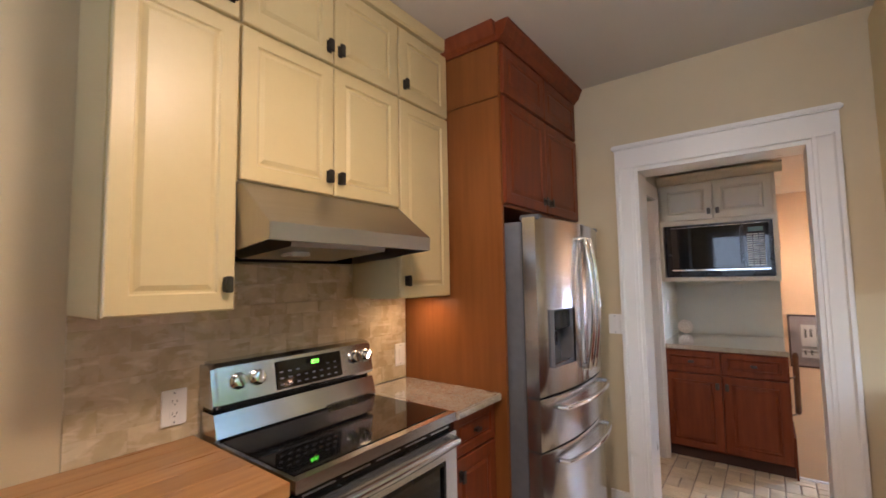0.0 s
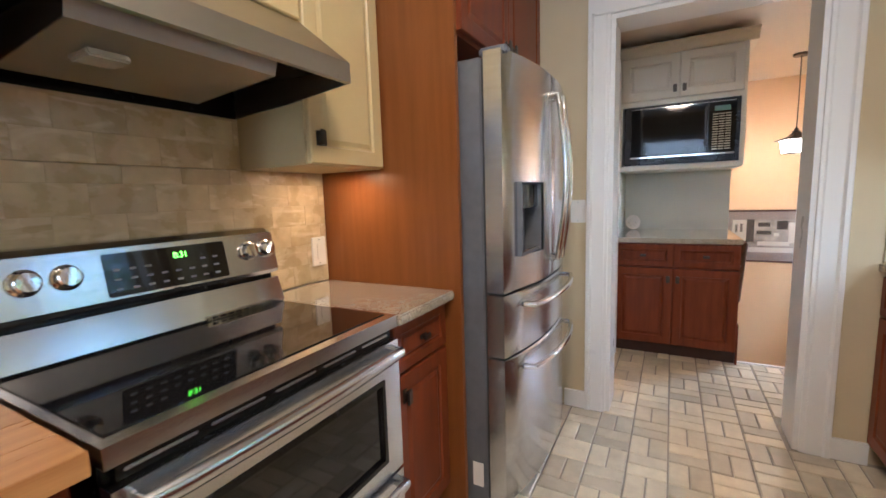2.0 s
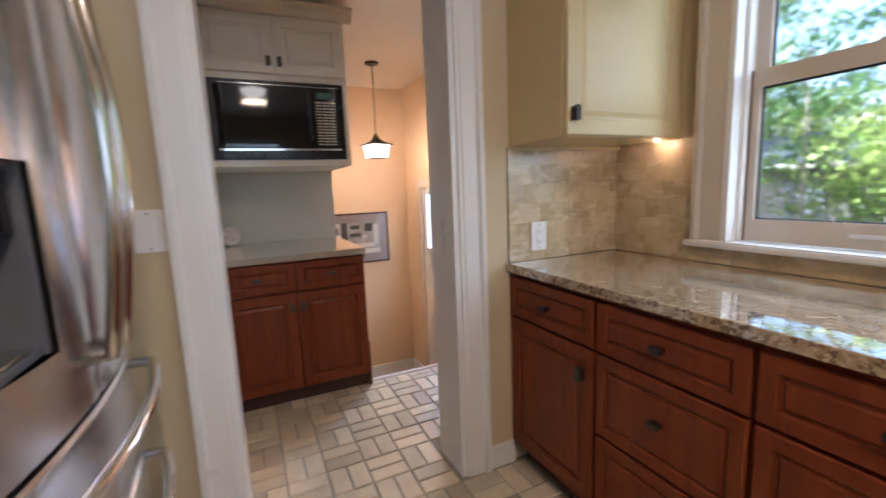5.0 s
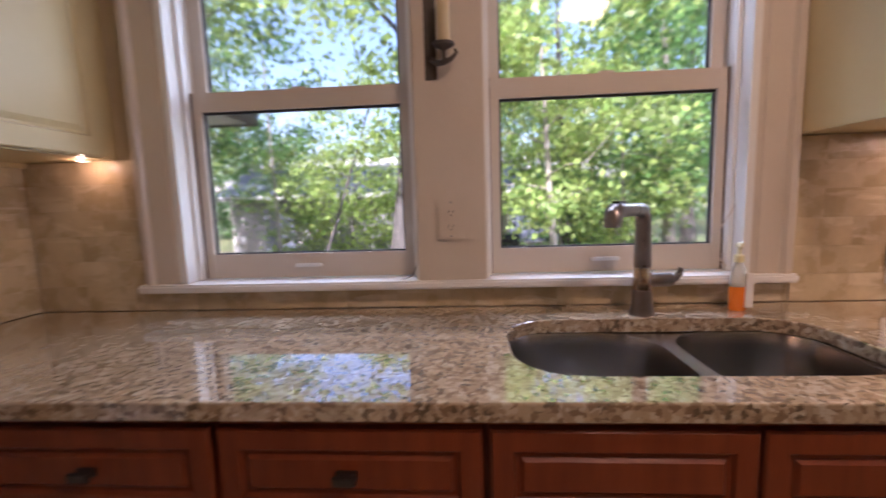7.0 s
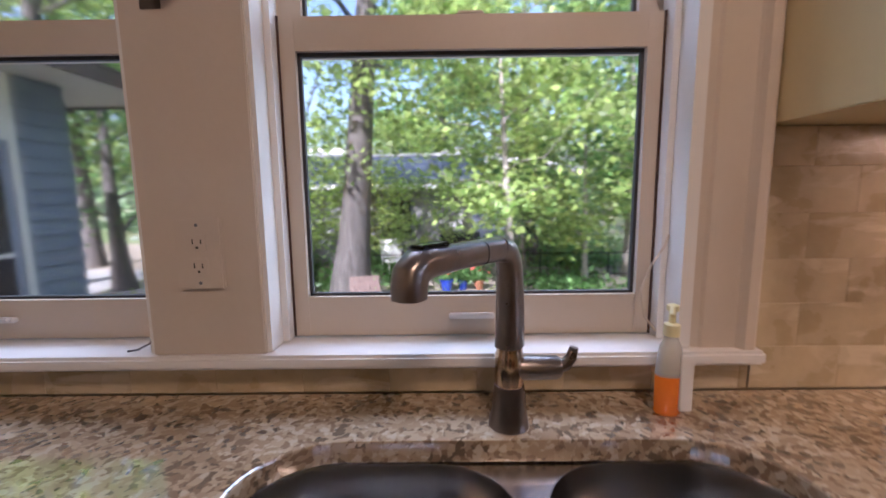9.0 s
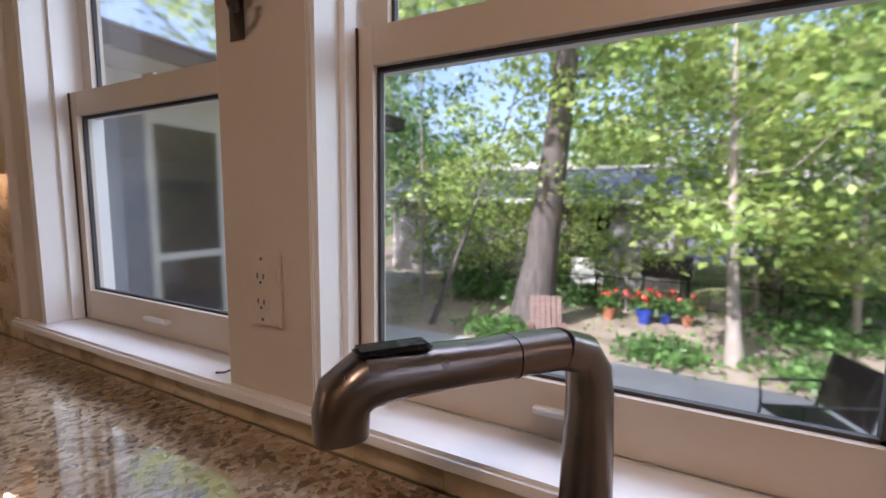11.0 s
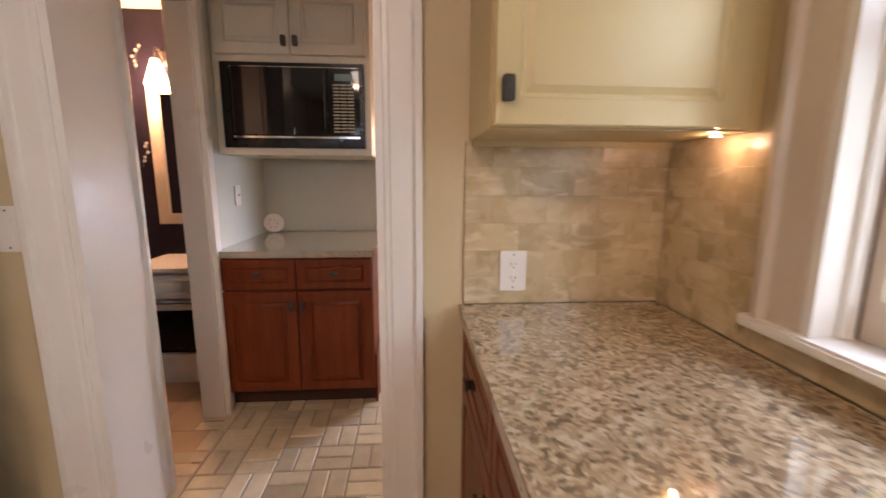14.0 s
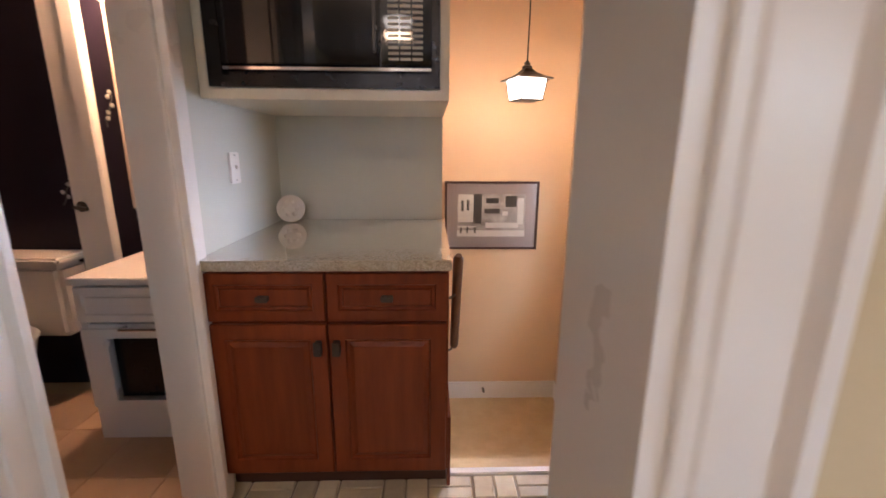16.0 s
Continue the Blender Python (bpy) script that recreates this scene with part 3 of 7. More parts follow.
def bath_casing():
    t = tagged(thing("door_2", pose(0, 0, 0), "white painted casing of the bathroom doorway", "door casing"), kind="structure")
    turn = pose(0.10, 0, 0, 0, 0, 90)
    part("casing_leg", moved(moved(casing_leg(2.12, 0.10), Matrix.Translation((4.362, 0, 0))), turn), "trim", t)
    part("casing_leg", moved(mirror_x(moved(casing_leg(2.12, 0.10), Matrix.Translation((4.362, 0, 0))), 4.0895), turn), "trim", t)
    part("jamb", box((-0.01, 4.345, 0), (0.108, 4.364, 2.10), 0.002), "trim", t)
    part("casing_head", box((0.101, 3.715, 2.105), (0.122, 4.465, 2.22), 0.003), "trim", t)
    part("jamb", box((-0.01, 3.812, 0), (0.108, 3.832, 2.10), 0.002), "trim", t)


bath_casing()


# ---- windows ----
def sash(y0, y1, z0, z1, x, parent, name, rail=0.06, bottom=0.065, top=0.06):
    """A wooden sash round one pane."""
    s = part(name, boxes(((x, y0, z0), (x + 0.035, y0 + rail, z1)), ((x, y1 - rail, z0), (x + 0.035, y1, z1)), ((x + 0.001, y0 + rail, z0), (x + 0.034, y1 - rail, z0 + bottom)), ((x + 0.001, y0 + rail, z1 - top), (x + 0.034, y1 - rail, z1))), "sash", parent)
    part("glazing_bead", boxes(((x + 0.012, y0 + rail, z0 + bottom), (x + 0.024, y0 + rail + 0.006, z1 - top)), ((x + 0.012, y1 - rail - 0.006, z0 + bottom), (x + 0.024, y1 - rail, z1 - top)), ((x + 0.012, y0 + rail, z1 - top - 0.007), (x + 0.024, y1 - rail, z1 - top)), ((x + 0.012, y0 + rail, z0 + bottom), (x + 0.024, y1 - rail, z0 + bottom + 0.005))), "rubber", s, "dark glazing gasket")
    p = part("pane", box((x + 0.016, y0 + rail - 0.01, z0 + bottom - 0.01), (x + 0.020, y1 - rail + 0.01, z1 - top + 0.01)), "glass", s, "clear window glass")
    p.visible_shadow = False
    return s


def window(name, y0, y1):
    w = tagged(thing(name, pose(0, 0, 0), "white painted double-hung sash window facing the garden", "window"), kind="structure")
    part("window_frame", boxes(((1.882, y0 - 0.004, WZ0 + 0.012), (2.047, y0 + 0.018, WZ1)), ((1.882, y1 - 0.018, WZ0 + 0.012), (2.047, y1 + 0.004, WZ1)), ((1.882, y0, WZ1 - 0.03), (2.047, y1, WZ1 + 0.004))), "trim", w)
    part("stop_bead", boxes(((1.935, y0 + 0.018, WZ0 + 0.012), (1.963, y0 + 0.03, WZ1)), ((1.935, y1 - 0.03, WZ0 + 0.012), (1.963, y1 - 0.018, WZ1))), "trim", w)
    low = sash(y0 + 0.001, y1 - 0.001, 1.0175, 1.622, 1.965, w, "lower_sash", bottom=0.0795)
    # thin dark strips draw the shadow line between sash and frame
    part("sash_gap", boxes(((1.9615, y0 + 0.0300, 1.0175), (1.9648, y0 + 0.0335, 1.622)), ((1.9615, y1 - 0.0335, 1.0175), (1.9648, y1 - 0.0300, 1.622))), "kick", w, "dark strip for the shadow line beside the sash")
    sash(y0 + 0.004, y1 - 0.004, 1.566, WZ1 - 0.02, 2.003, w, "upper_sash", bottom=0.056)
    c = (y0 + y1) / 2
    lift = box((1.952, c - 0.045, 1.053), (1.966, c + 0.045, 1.063), 0.002)
    add_box(lift, (1.946, c - 0.04, 1.058), (1.954, c + 0.04, 1.066), 0.002)
    part("sash_lift", lift, "plate", low, "white finger lift")
    part("sash_lock", box((1.968, c - 0.025, 1.622), (1.99, c + 0.025, 1.630), 0.003), "sash", low)
    return w


win1, win2 = window("window_1", *W1), window("window_2", *W2)
for nm, y1, wd, flip in (("window_casing_north", 2.985, 0.12, False), ("window_casing_south", 1.14, 0.11, True)):
    leg = casing_leg(1.24, wd, 0.034)
    if flip:
        leg = mirror_x(leg, wd / 2)
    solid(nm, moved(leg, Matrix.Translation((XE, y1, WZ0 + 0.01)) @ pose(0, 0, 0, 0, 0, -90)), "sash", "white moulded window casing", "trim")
# mullion and casings: shade against the window is in the darker white
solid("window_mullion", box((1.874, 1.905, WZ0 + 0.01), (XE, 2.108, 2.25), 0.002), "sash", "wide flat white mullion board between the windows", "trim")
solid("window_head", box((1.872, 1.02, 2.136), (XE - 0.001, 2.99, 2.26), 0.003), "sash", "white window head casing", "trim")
solid("window_sill", box((1.860, 1.014, 0.990), (1.966, 3.009, 1.016), 0.006), "trim", "white painted window stool with a rounded nose", "sill")
solid("window_sill_outer", box((1.967, 1.10, 0.985), (2.09, 2.92, 1.012), 0.004), "trim", "white outer window sill", "sill")


def back_window():
    w = tagged(thing("window_3", pose(0, 0, 0), "white window with lowered horizontal blinds", "window"), kind="structure")
    part("window_frame", boxes(((-0.15, YB - 0.01, 1.15), (-0.05, YB + 0.02, 2.36)), ((1.05, YB - 0.01, 1.15), (1.15, YB + 0.02, 2.36)), ((-0.05, YB - 0.01, 2.25), (1.05, YB + 0.02, 2.36)), ((-0.05, YB - 0.01, 1.15), (1.05, YB + 0.02, 1.25))), "trim", w)
    p = part("pane", box((-0.05, YB - 0.10, 1.25), (1.05, YB - 0.096, 2.25)), "glass", w)
    p.visible_shadow = False
    slat = mesh_of("slat", moved(box((-0.03, -0.022, -0.001), (1.03, 0.022, 0.001)), pose(0, 0, 0, 35, 0, 0)), "plate")
    for k in range(24):
        s = new("slat", slat)
        s.parent, s.location = w, (0, YB - 0.04, 1.27 + 0.041 * k)


back_window()

# baseboards
solid("baseboard", boxes(((OX1 + 0.115, YD - 0.018, 0), (1.30, YD - 0.001, 0.10)), ((-0.05, YD - 0.018, 0), (OX0 - 0.115, YD - 0.001, 0.10)), ((0.93, YS - 0.016, -0.95), (1.999, YS - 0.001, -0.79)), ((1.984, 3.63, 0), (1.999, 4.545, 0.12)), ((1.984, 4.56, -0.95), (1.999, YS - 0.017, -0.79))), "trim", "white painted baseboard")


# ---- cabinets on the range wall ----
def west(y, z):
    return pose(XW, y, z, 0, 0, 90)


UD = 0.325   # depth of the upper cabinets' boxes
SPLIT, UTOP = 2.36, 2.74
uppers = "cream upper cabinets over the range"
for y0, y1, z0, fronts in (
    (0.813, 1.166, 1.385, [(0.004, 0.004, 0.347, SPLIT - 1.385 - 0.006, "door", 0.318, 0.085), (0.004, SPLIT - 1.385 + 0.006, 0.347, UTOP - 1.385 - 0.02, "door", 0.318, SPLIT - 1.385 + 0.075)]),
    (1.168, 1.938, 1.815, [(0.004, 0.004, 0.383, SPLIT - 1.815 - 0.006, "door", 0.357, 0.075), (0.387, 0.004, 0.766, SPLIT - 1.815 - 0.006, "door", 0.413, 0.075), (0.004, SPLIT - 1.815 + 0.006, 0.383, UTOP - 1.815 - 0.02, "door", 0.357, SPLIT - 1.815 + 0.07), (0.387, SPLIT - 1.815 + 0.006, 0.766, UTOP - 1.815 - 0.02, "door", 0.413, SPLIT - 1.815 + 0.07)]),
    (1.940, 2.334, 1.385, [(0.004, 0.004, 0.388, SPLIT - 1.385 - 0.006, "door", 0.038, 0.085), (0.004, SPLIT - 1.385 + 0.006, 0.388, UTOP - 1.385 - 0.02, "door", 0.038, SPLIT - 1.385 + 0.075)]),
):
    cabinet("upper_cabinet", west(y0, z0), y1 - y0, UTOP - z0, UD, fronts, "cream", "cream painted upper cabinet with raised-panel doors", group=uppers)
solid("cabinet_crown", moved(sweep([(0, 0), (-UD - 0.02, 0), (-UD - 0.03, 0.01), (-UD - 0.045, 0.055), (0, 0.055)], 1.53), west(0.805, UTOP + 0.001)), "cream", "cream crown moulding along the cabinet tops", "trim")

# base units either side of the range
cabinet("base_cabinet", west(0.10, 0), 1.07, 0.876, 0.585, [(0.005, 0.70, 0.53, 0.868, "drawer", 0.27, 0.785), (0.54, 0.70, 1.065, 0.868, "drawer", 0.80, 0.785), (0.005, 0.11, 0.53, 0.69, "door", 0.49, 0.63), (0.54, 0.11, 1.065, 0.69, "door", 0.58, 0.63)], "cherry", "cherry base cabinet under the butcher block", 0.10)
cabinet("base_cabinet", west(1.975, 0), 0.36, 0.876, 0.585, [(0.006, 0.70, 0.354, 0.868, "drawer", 0.18, 0.785), (0.006, 0.11, 0.354, 0.69, "door", 0.05, 0.62)], "cherry", "narrow cherry base cabinet beside the range", 0.10)
solid("granite_worktop", box((XW + 0.001, 1.966, 0.878), (-0.235, 2.334, 0.914), 0.006), "granite_pale", "short speckled granite worktop beside the range", "worktop", kind="thing")


def butcher_block():
    b = thing("butcher_block", pose(0, 0, 0), "thick maple and walnut butcher block worktop", "worktop")
    n, y0, y1 = 6, 0.30, 1.186
    for k in range(n):
        x0, x1 = XW + 0.001 + k * 0.104, XW + 0.001 + (k + 1) * 0.104
        part("stave", box((x0, y0, 0.878), (x1 - 0.0003, y1, 0.918), 0.0012), "block", b)


butcher_block()


# ---- tall surround over the fridge ----
def fridge_surround():
    c = thing("fridge_surround", pose(0, 0, 0), "tall cherry cabinet surround built over the refrigerator", "cabinet")
    x1 = -0.21
    part("side_panel", box((XW + 0.001, 2.337, 0), (x1, 2.360, 2.408), 0.002), "cherry_panel", c, "flat cherry veneer side panel")
    part("upper_side_panel", box((XW + 0.001, 2.334, 2.411), (x1, 2.360, 2.70), 0.003), "cherry_panel", c)
    part("side_panel", box((XW + 0.001, 3.36, 0), (x1, 3.382, 2.70), 0.002), "cherry_panel", c)
    part("body", box((XW + 0.001, 2.361, 1.84), (x1 - 0.001, 3.359, 2.70)), "cherry", c)
    turn = pose(x1, 2.345, 0, 0, 0, 90)
    for a, b, z0, z1, hz in ((0.01, 0.508, 1.855, 2.415, 1.92), (0.512, 1.03, 1.855, 2.415, 1.92), (0.01, 0.508, 2.43, 2.69, None), (0.512, 1.03, 2.43, 2.69, None)):
        d = part("door", moved(moved(panel_front(b - a, z1 - z0), Matrix.Translation((a, -0.001, z0))), turn), "cherry", c)
        if hz:
            h = new("handle", HANDLES["tab"])
            h.parent = d
            h.matrix_local = turn @ pose(0.47 if a < 0.3 else 0.55, -0.021, hz)
    part("crown", moved(sweep([(0.68, 0), (-0.02, 0), (-0.028, 0.012), (-0.05, 0.03), (-0.065, 0.075), (-0.075, 0.085), (-0.075, 0.098), (0.68, 0.098)], 1.075), pose(x1, 2.320, 2.70, 0, 0, 90)), "cherry", c)
    part("crown_return", moved(sweep([(0, 0), (-0.01, 0.012), (-0.03, 0.03), (-0.045, 0.075), (-0.055, 0.098), (0, 0.098)], 0.67), pose(XW + 0.001, 2.337, 2.70, 0, 0, 0)), "cherry", c)


fridge_surround()


# ---- window counter run ----
def east(y, z):
    return pose(XE - 0.001, y, z, 0, 0, -90)


run = "dark cherry base cabinets under the window counter"
for y1, w, fronts in (
    (3.392, 0.49, [(0.006, 0.70, 0.484, 0.868, "drawer", 0.245, 0.785), (0.006, 0.11, 0.484, 0.69, "door", 0.44, 0.60)]),
    (2.900, 0.482, [(0.006, 0.70, 0.476, 0.868, "drawer", 0.24, 0.785), (0.006, 0.41, 0.476, 0.69, "drawer", 0.24, 0.56), (0.006, 0.11, 0.476, 0.40, "drawer", 0.24, 0.28)]),
    (2.416, 0.484, [(0.006, 0.70, 0.478, 0.868, "drawer", 0.24, 0.785), (0.006, 0.41, 0.478, 0.69, "drawer", 0.24, 0.56), (0.006, 0.11, 0.478, 0.40, "drawer", 0.24, 0.28)]),
    (1.930, 0.90, [(0.006, 0.70, 0.447, 0.868, "drawer", None, None), (0.453, 0.70, 0.894, 0.868, "drawer", None, None), (0.006, 0.11, 0.447, 0.69, "door", 0.41, 0.62), (0.453, 0.11, 0.894, 0.69, "door", 0.49, 0.62)]),
    (1.028, 0.62, [(0.006, 0.11, 0.614, 0.868, "door", 0.06, 0.78)]),
    (0.406, 0.70, [(0.006, 0.70, 0.694, 0.868, "drawer", 0.35, 0.785), (0.006, 0.11, 0.694, 0.69, "door", 0.05, 0.62)]),
):
    cabinet("base_cabinet", east(y1, 0), w, 0.886, 0.605, fronts, "cherry", "dark cherry base cabinet with panelled fronts", 0.10, run, 0.66 if w == 0.90 else None)


def rounded(x0, x1, y0, y1, r, n=6):
    pts = []
    for cx, cy, a in ((x1 - r, y1 - r, 0), (x0 + r, y1 - r, 90), (x0 + r, y0 + r, 180), (x1 - r, y0 + r, 270)):
        pts += [(cx + r * math.cos(radians(a + 90 * k / n)), cy + r * math.sin(radians(a + 90 * k / n))) for k in range(n + 1)]
    return pts


CZ = 0.924   # top of the window counter
SINK = (1.385, 1.748, 1.105, 1.865)


def counter():
    bm = bmesh.new()
    outer = [bm.verts.new((x, y, CZ)) for x, y in ((1.278, -0.295), (XE - 0.011, -0.295), (XE - 0.011, 3.397), (1.278, 3.397))]
    inner = [bm.verts.new((x, y, CZ)) for x, y in rounded(*SINK, 0.13, 8)]
    edges = [bm.edges.new((r[k], r[(k + 1) % len(r)])) for r in (outer, inner) for k in range(len(r))]
    top = bmesh.ops.triangle_fill(bm, use_beauty=True, edges=edges)
    faces = [g for g in top["geom"] if isinstance(g, bmesh.types.BMFace)]
    down = bmesh.ops.extrude_face_region(bm, geom=faces)
    bmesh.ops.translate(bm, vec=(0, 0, -0.036), verts=[v for v in down["geom"] if isinstance(v, bmesh.types.BMVert)])
    c = tagged(new("granite_counter", mesh_of("granite_counter", bm, "granite")), "long polished beige speckled granite counter under the windows", "worktop")
    b = c.modifiers.new("edge", "BEVEL")
    b.width, b.segments, b.limit_method, b.angle_limit = 0.004, 2, "ANGLE", radians(50)


counter()


def sink():
    s = thing("double_sink", pose(0, 0, CZ - 0.037), "double-bowl undermounted stainless steel sink", "sink")
    x0, x1, y0, y1 = SINK
    lip, bowls = 0.003, ((y0 - 0.003, 1.449), (1.484, y1 + 0.003))
    fl = bmesh.new()
    loops = [[(x0 - 0.03, y0 - 0.03), (x1 + 0.03, y0 - 0.03), (x1 + 0.03, y1 + 0.03), (x0 - 0.03, y1 + 0.03)]] + [rounded(x0 - lip, x1 + lip, a, b, 0.118, 8) for a, b in bowls]
    edges = []
    for loop in loops:
        vs = [fl.verts.new((x, y, -0.002)) for x, y in loop]
        edges += [fl.edges.new((vs[k], vs[(k + 1) % len(vs)])) for k in range(len(vs))]
    bmesh.ops.triangle_fill(fl, use_beauty=True, edges=edges)
    bmesh.ops.solidify(fl, geom=fl.faces[:], thickness=0.002)
    part("flange", fl, "sink", s, "flat steel flange and saddle between the bowls")
    for a, b in bowls:
        bm = bmesh.new()
        rings = []
        for i, z in ((0.0, -0.002), (0.002, -0.008), (0.006, -0.05), (0.014, -0.115), (0.026, -0.155), (0.046, -0.182), (0.075, -0.197), (0.115, -0.204)):
            rings.append([bm.verts.new((x, y, z)) for x, y in rounded(x0 - lip + i, x1 + lip - i, a + i, b - i, max(0.118 - 0.6 * i, 0.045), 8)])
        for ra, rb in zip(rings, rings[1:]):
            for k in range(len(ra)):
                bm.faces.new((ra[k], ra[(k + 1) % len(ra)], rb[(k + 1) % len(rb)], rb[k]))
        bm.faces.new(rings[-1])
        bowl = part("bowl", bm, "sink", s, smooth=True)
        part("drain", moved(lathe([(0.044, 0), (0.042, 0.003), (0.03, 0.002), (0.004, 0.001)]), Matrix.Translation(((x0 + x1) / 2, (a + b) / 2, -0.2035))), "chrome", bowl, "round chrome drain", True)


sink()

# corner and southern uppers by the windows
cabinet("upper_cabinet", pose(1.302, YD - 0.001, 1.415), 0.614, 1.32, 0.33, [(0.004, 0.004, 0.560, 0.93, "door", 0.03, 0.075), (0.004, 0.942, 0.560, 1.30, "door", 0.03, 1.0)], "cream", "cream painted corner cabinet with a raised-panel door")
cabinet("upper_cabinet", east(1.028, 1.41), 0.80, 1.33, 0.338, [(0.004, 0.004, 0.398, 0.93, "door", 0.36, 0.075), (0.402, 0.004, 0.796, 0.93, "door", 0.44, 0.075), (0.004, 0.942, 0.398, 1.31, "door", 0.36, 1.0), (0.402, 0.942, 0.796, 1.31, "door", 0.44, 1.0)], "cream", "cream painted upper cabinet beside the window")

# ---- pantry in the hall ----
cabinet("base_cabinet", pose(0.102, YP - 0.001, 0), 0.815, 0.876, 0.815, [(0.006, 0.70, 0.403, 0.868, "drawer", 0.205, 0.785), (0.409, 0.70, 0.809, 0.868, "drawer", 0.61, 0.785), (0.006, 0.11, 0.403, 0.69, "door", 0.375, 0.61), (0.409, 0.11, 0.809, 0.69, "door", 0.437, 0.61)], "cherry", "cherry pantry base cabinet with two drawers and two doors", 0.10)
solid("pantry_worktop", box((0.101, 4.398, 0.878), (0.925, YP - 0.001, 0.914), 0.005), "granite_pale", "pale granite worktop on the pantry cabinet", "worktop", kind="thing")


def pantry_upper():
    c = thing("microwave_cabinet", pose(0.102, YP - 0.001, 1.42), "pale painted wall cabinet with an open microwave bay", "cabinet")
    d, w = 0.685, 0.815
    part("side_panel", box((0, -d, 0), (0.03, 0, 0.89), 0.002), "cream_hall", c)
    part("side_panel", box((w - 0.03, -d, 0), (w, 0, 0.89), 0.002), "cream_hall", c)
    part("shelf", box((0.03, -d - 0.005, 0), (w - 0.03, 0, 0.035), 0.002), "cream_hall", c)
    part("shelf", box((0.03, -d, 0.475), (w - 0.03, 0, 0.505), 0.002), "cream_hall", c)
    part("back", box((0.03, -0.02, 0.035), (w - 0.03, -0.002, 0.475)), "cream_hall", c)
    part("body", box((0.03, -d, 0.505), (w - 0.03, 0, 0.83)), "cream_hall", c)
    for x0, x1, hx in ((0.02, w / 2 - 0.002, w / 2 - 0.03), (w / 2 + 0.002, w - 0.02, w / 2 + 0.03)):
        f = part("door", moved(panel_front(x1 - x0, 0.31), Matrix.Translation((x0, -d - 0.001, 0.512))), "cream_hall", c)
        h = new("handle", HANDLES["tab"])
        h.parent, h.location = f, (hx, -d - 0.021, 0.575)
    part("crown", moved(sweep([(0, 0), (-d, 0), (-d - 0.012, 0.01), (-d - 0.03, 0.04), (-d - 0.055, 0.06), (-d - 0.055, 0.075), (0, 0.075)], w + 0.05), Matrix.Translation((0, 0, 0.83))), "cream_hall", c)
    return c


pantry_upper()


# ---- range ----
def shell_ring(rings, close=True):
    bm = bmesh.new()
    vs = [[bm.verts.new(p) for p in r] for r in rings]
    for a, b in zip(vs, vs[1:]):
        for k in range(len(a) if close else len(a) - 1):
            bm.faces.new((a[k], a[(k + 1) % len(a)], b[(k + 1) % len(b)], b[k]))
    return bm, vs


def frame_plate(w, h, hole, t=0.03, r=0.0):
    """A plate in the xz plane facing -y with a rectangular hole (x0, z0, x1, z1)."""
    x0, z0, x1, z1 = hole
    loops = [[(x, y, z) for x, z in c] for c, y in (
        (((0, 0), (w, 0), (w, h), (0, h)), 0), (((0, 0), (w, 0), (w, h), (0, h)), -t),
        (((x0, z0), (x1, z0), (x1, z1), (x0, z1)), -t), (((x0, z0), (x1, z0), (x1, z1), (x0, z1)), 0))]
    bm, vs = shell_ring(loops)
    for k in range(4):
        bm.faces.new((vs[3][k], vs[3][(k + 1) % 4], vs[0][(k + 1) % 4], vs[0][k]))
    return bm


def text_part(body, size, m, material, parent, name="lettering"):
    cu = bpy.data.curves.new(name, "FONT")
    cu.body, cu.size, cu.extrude, cu.align_x, cu.align_y = body, size, 0.0004, "CENTER", "CENTER"
    cu.materials.append(M[material])
    ob = new(name, cu)
    ob.parent, ob.matrix_local = parent, m
    return ob


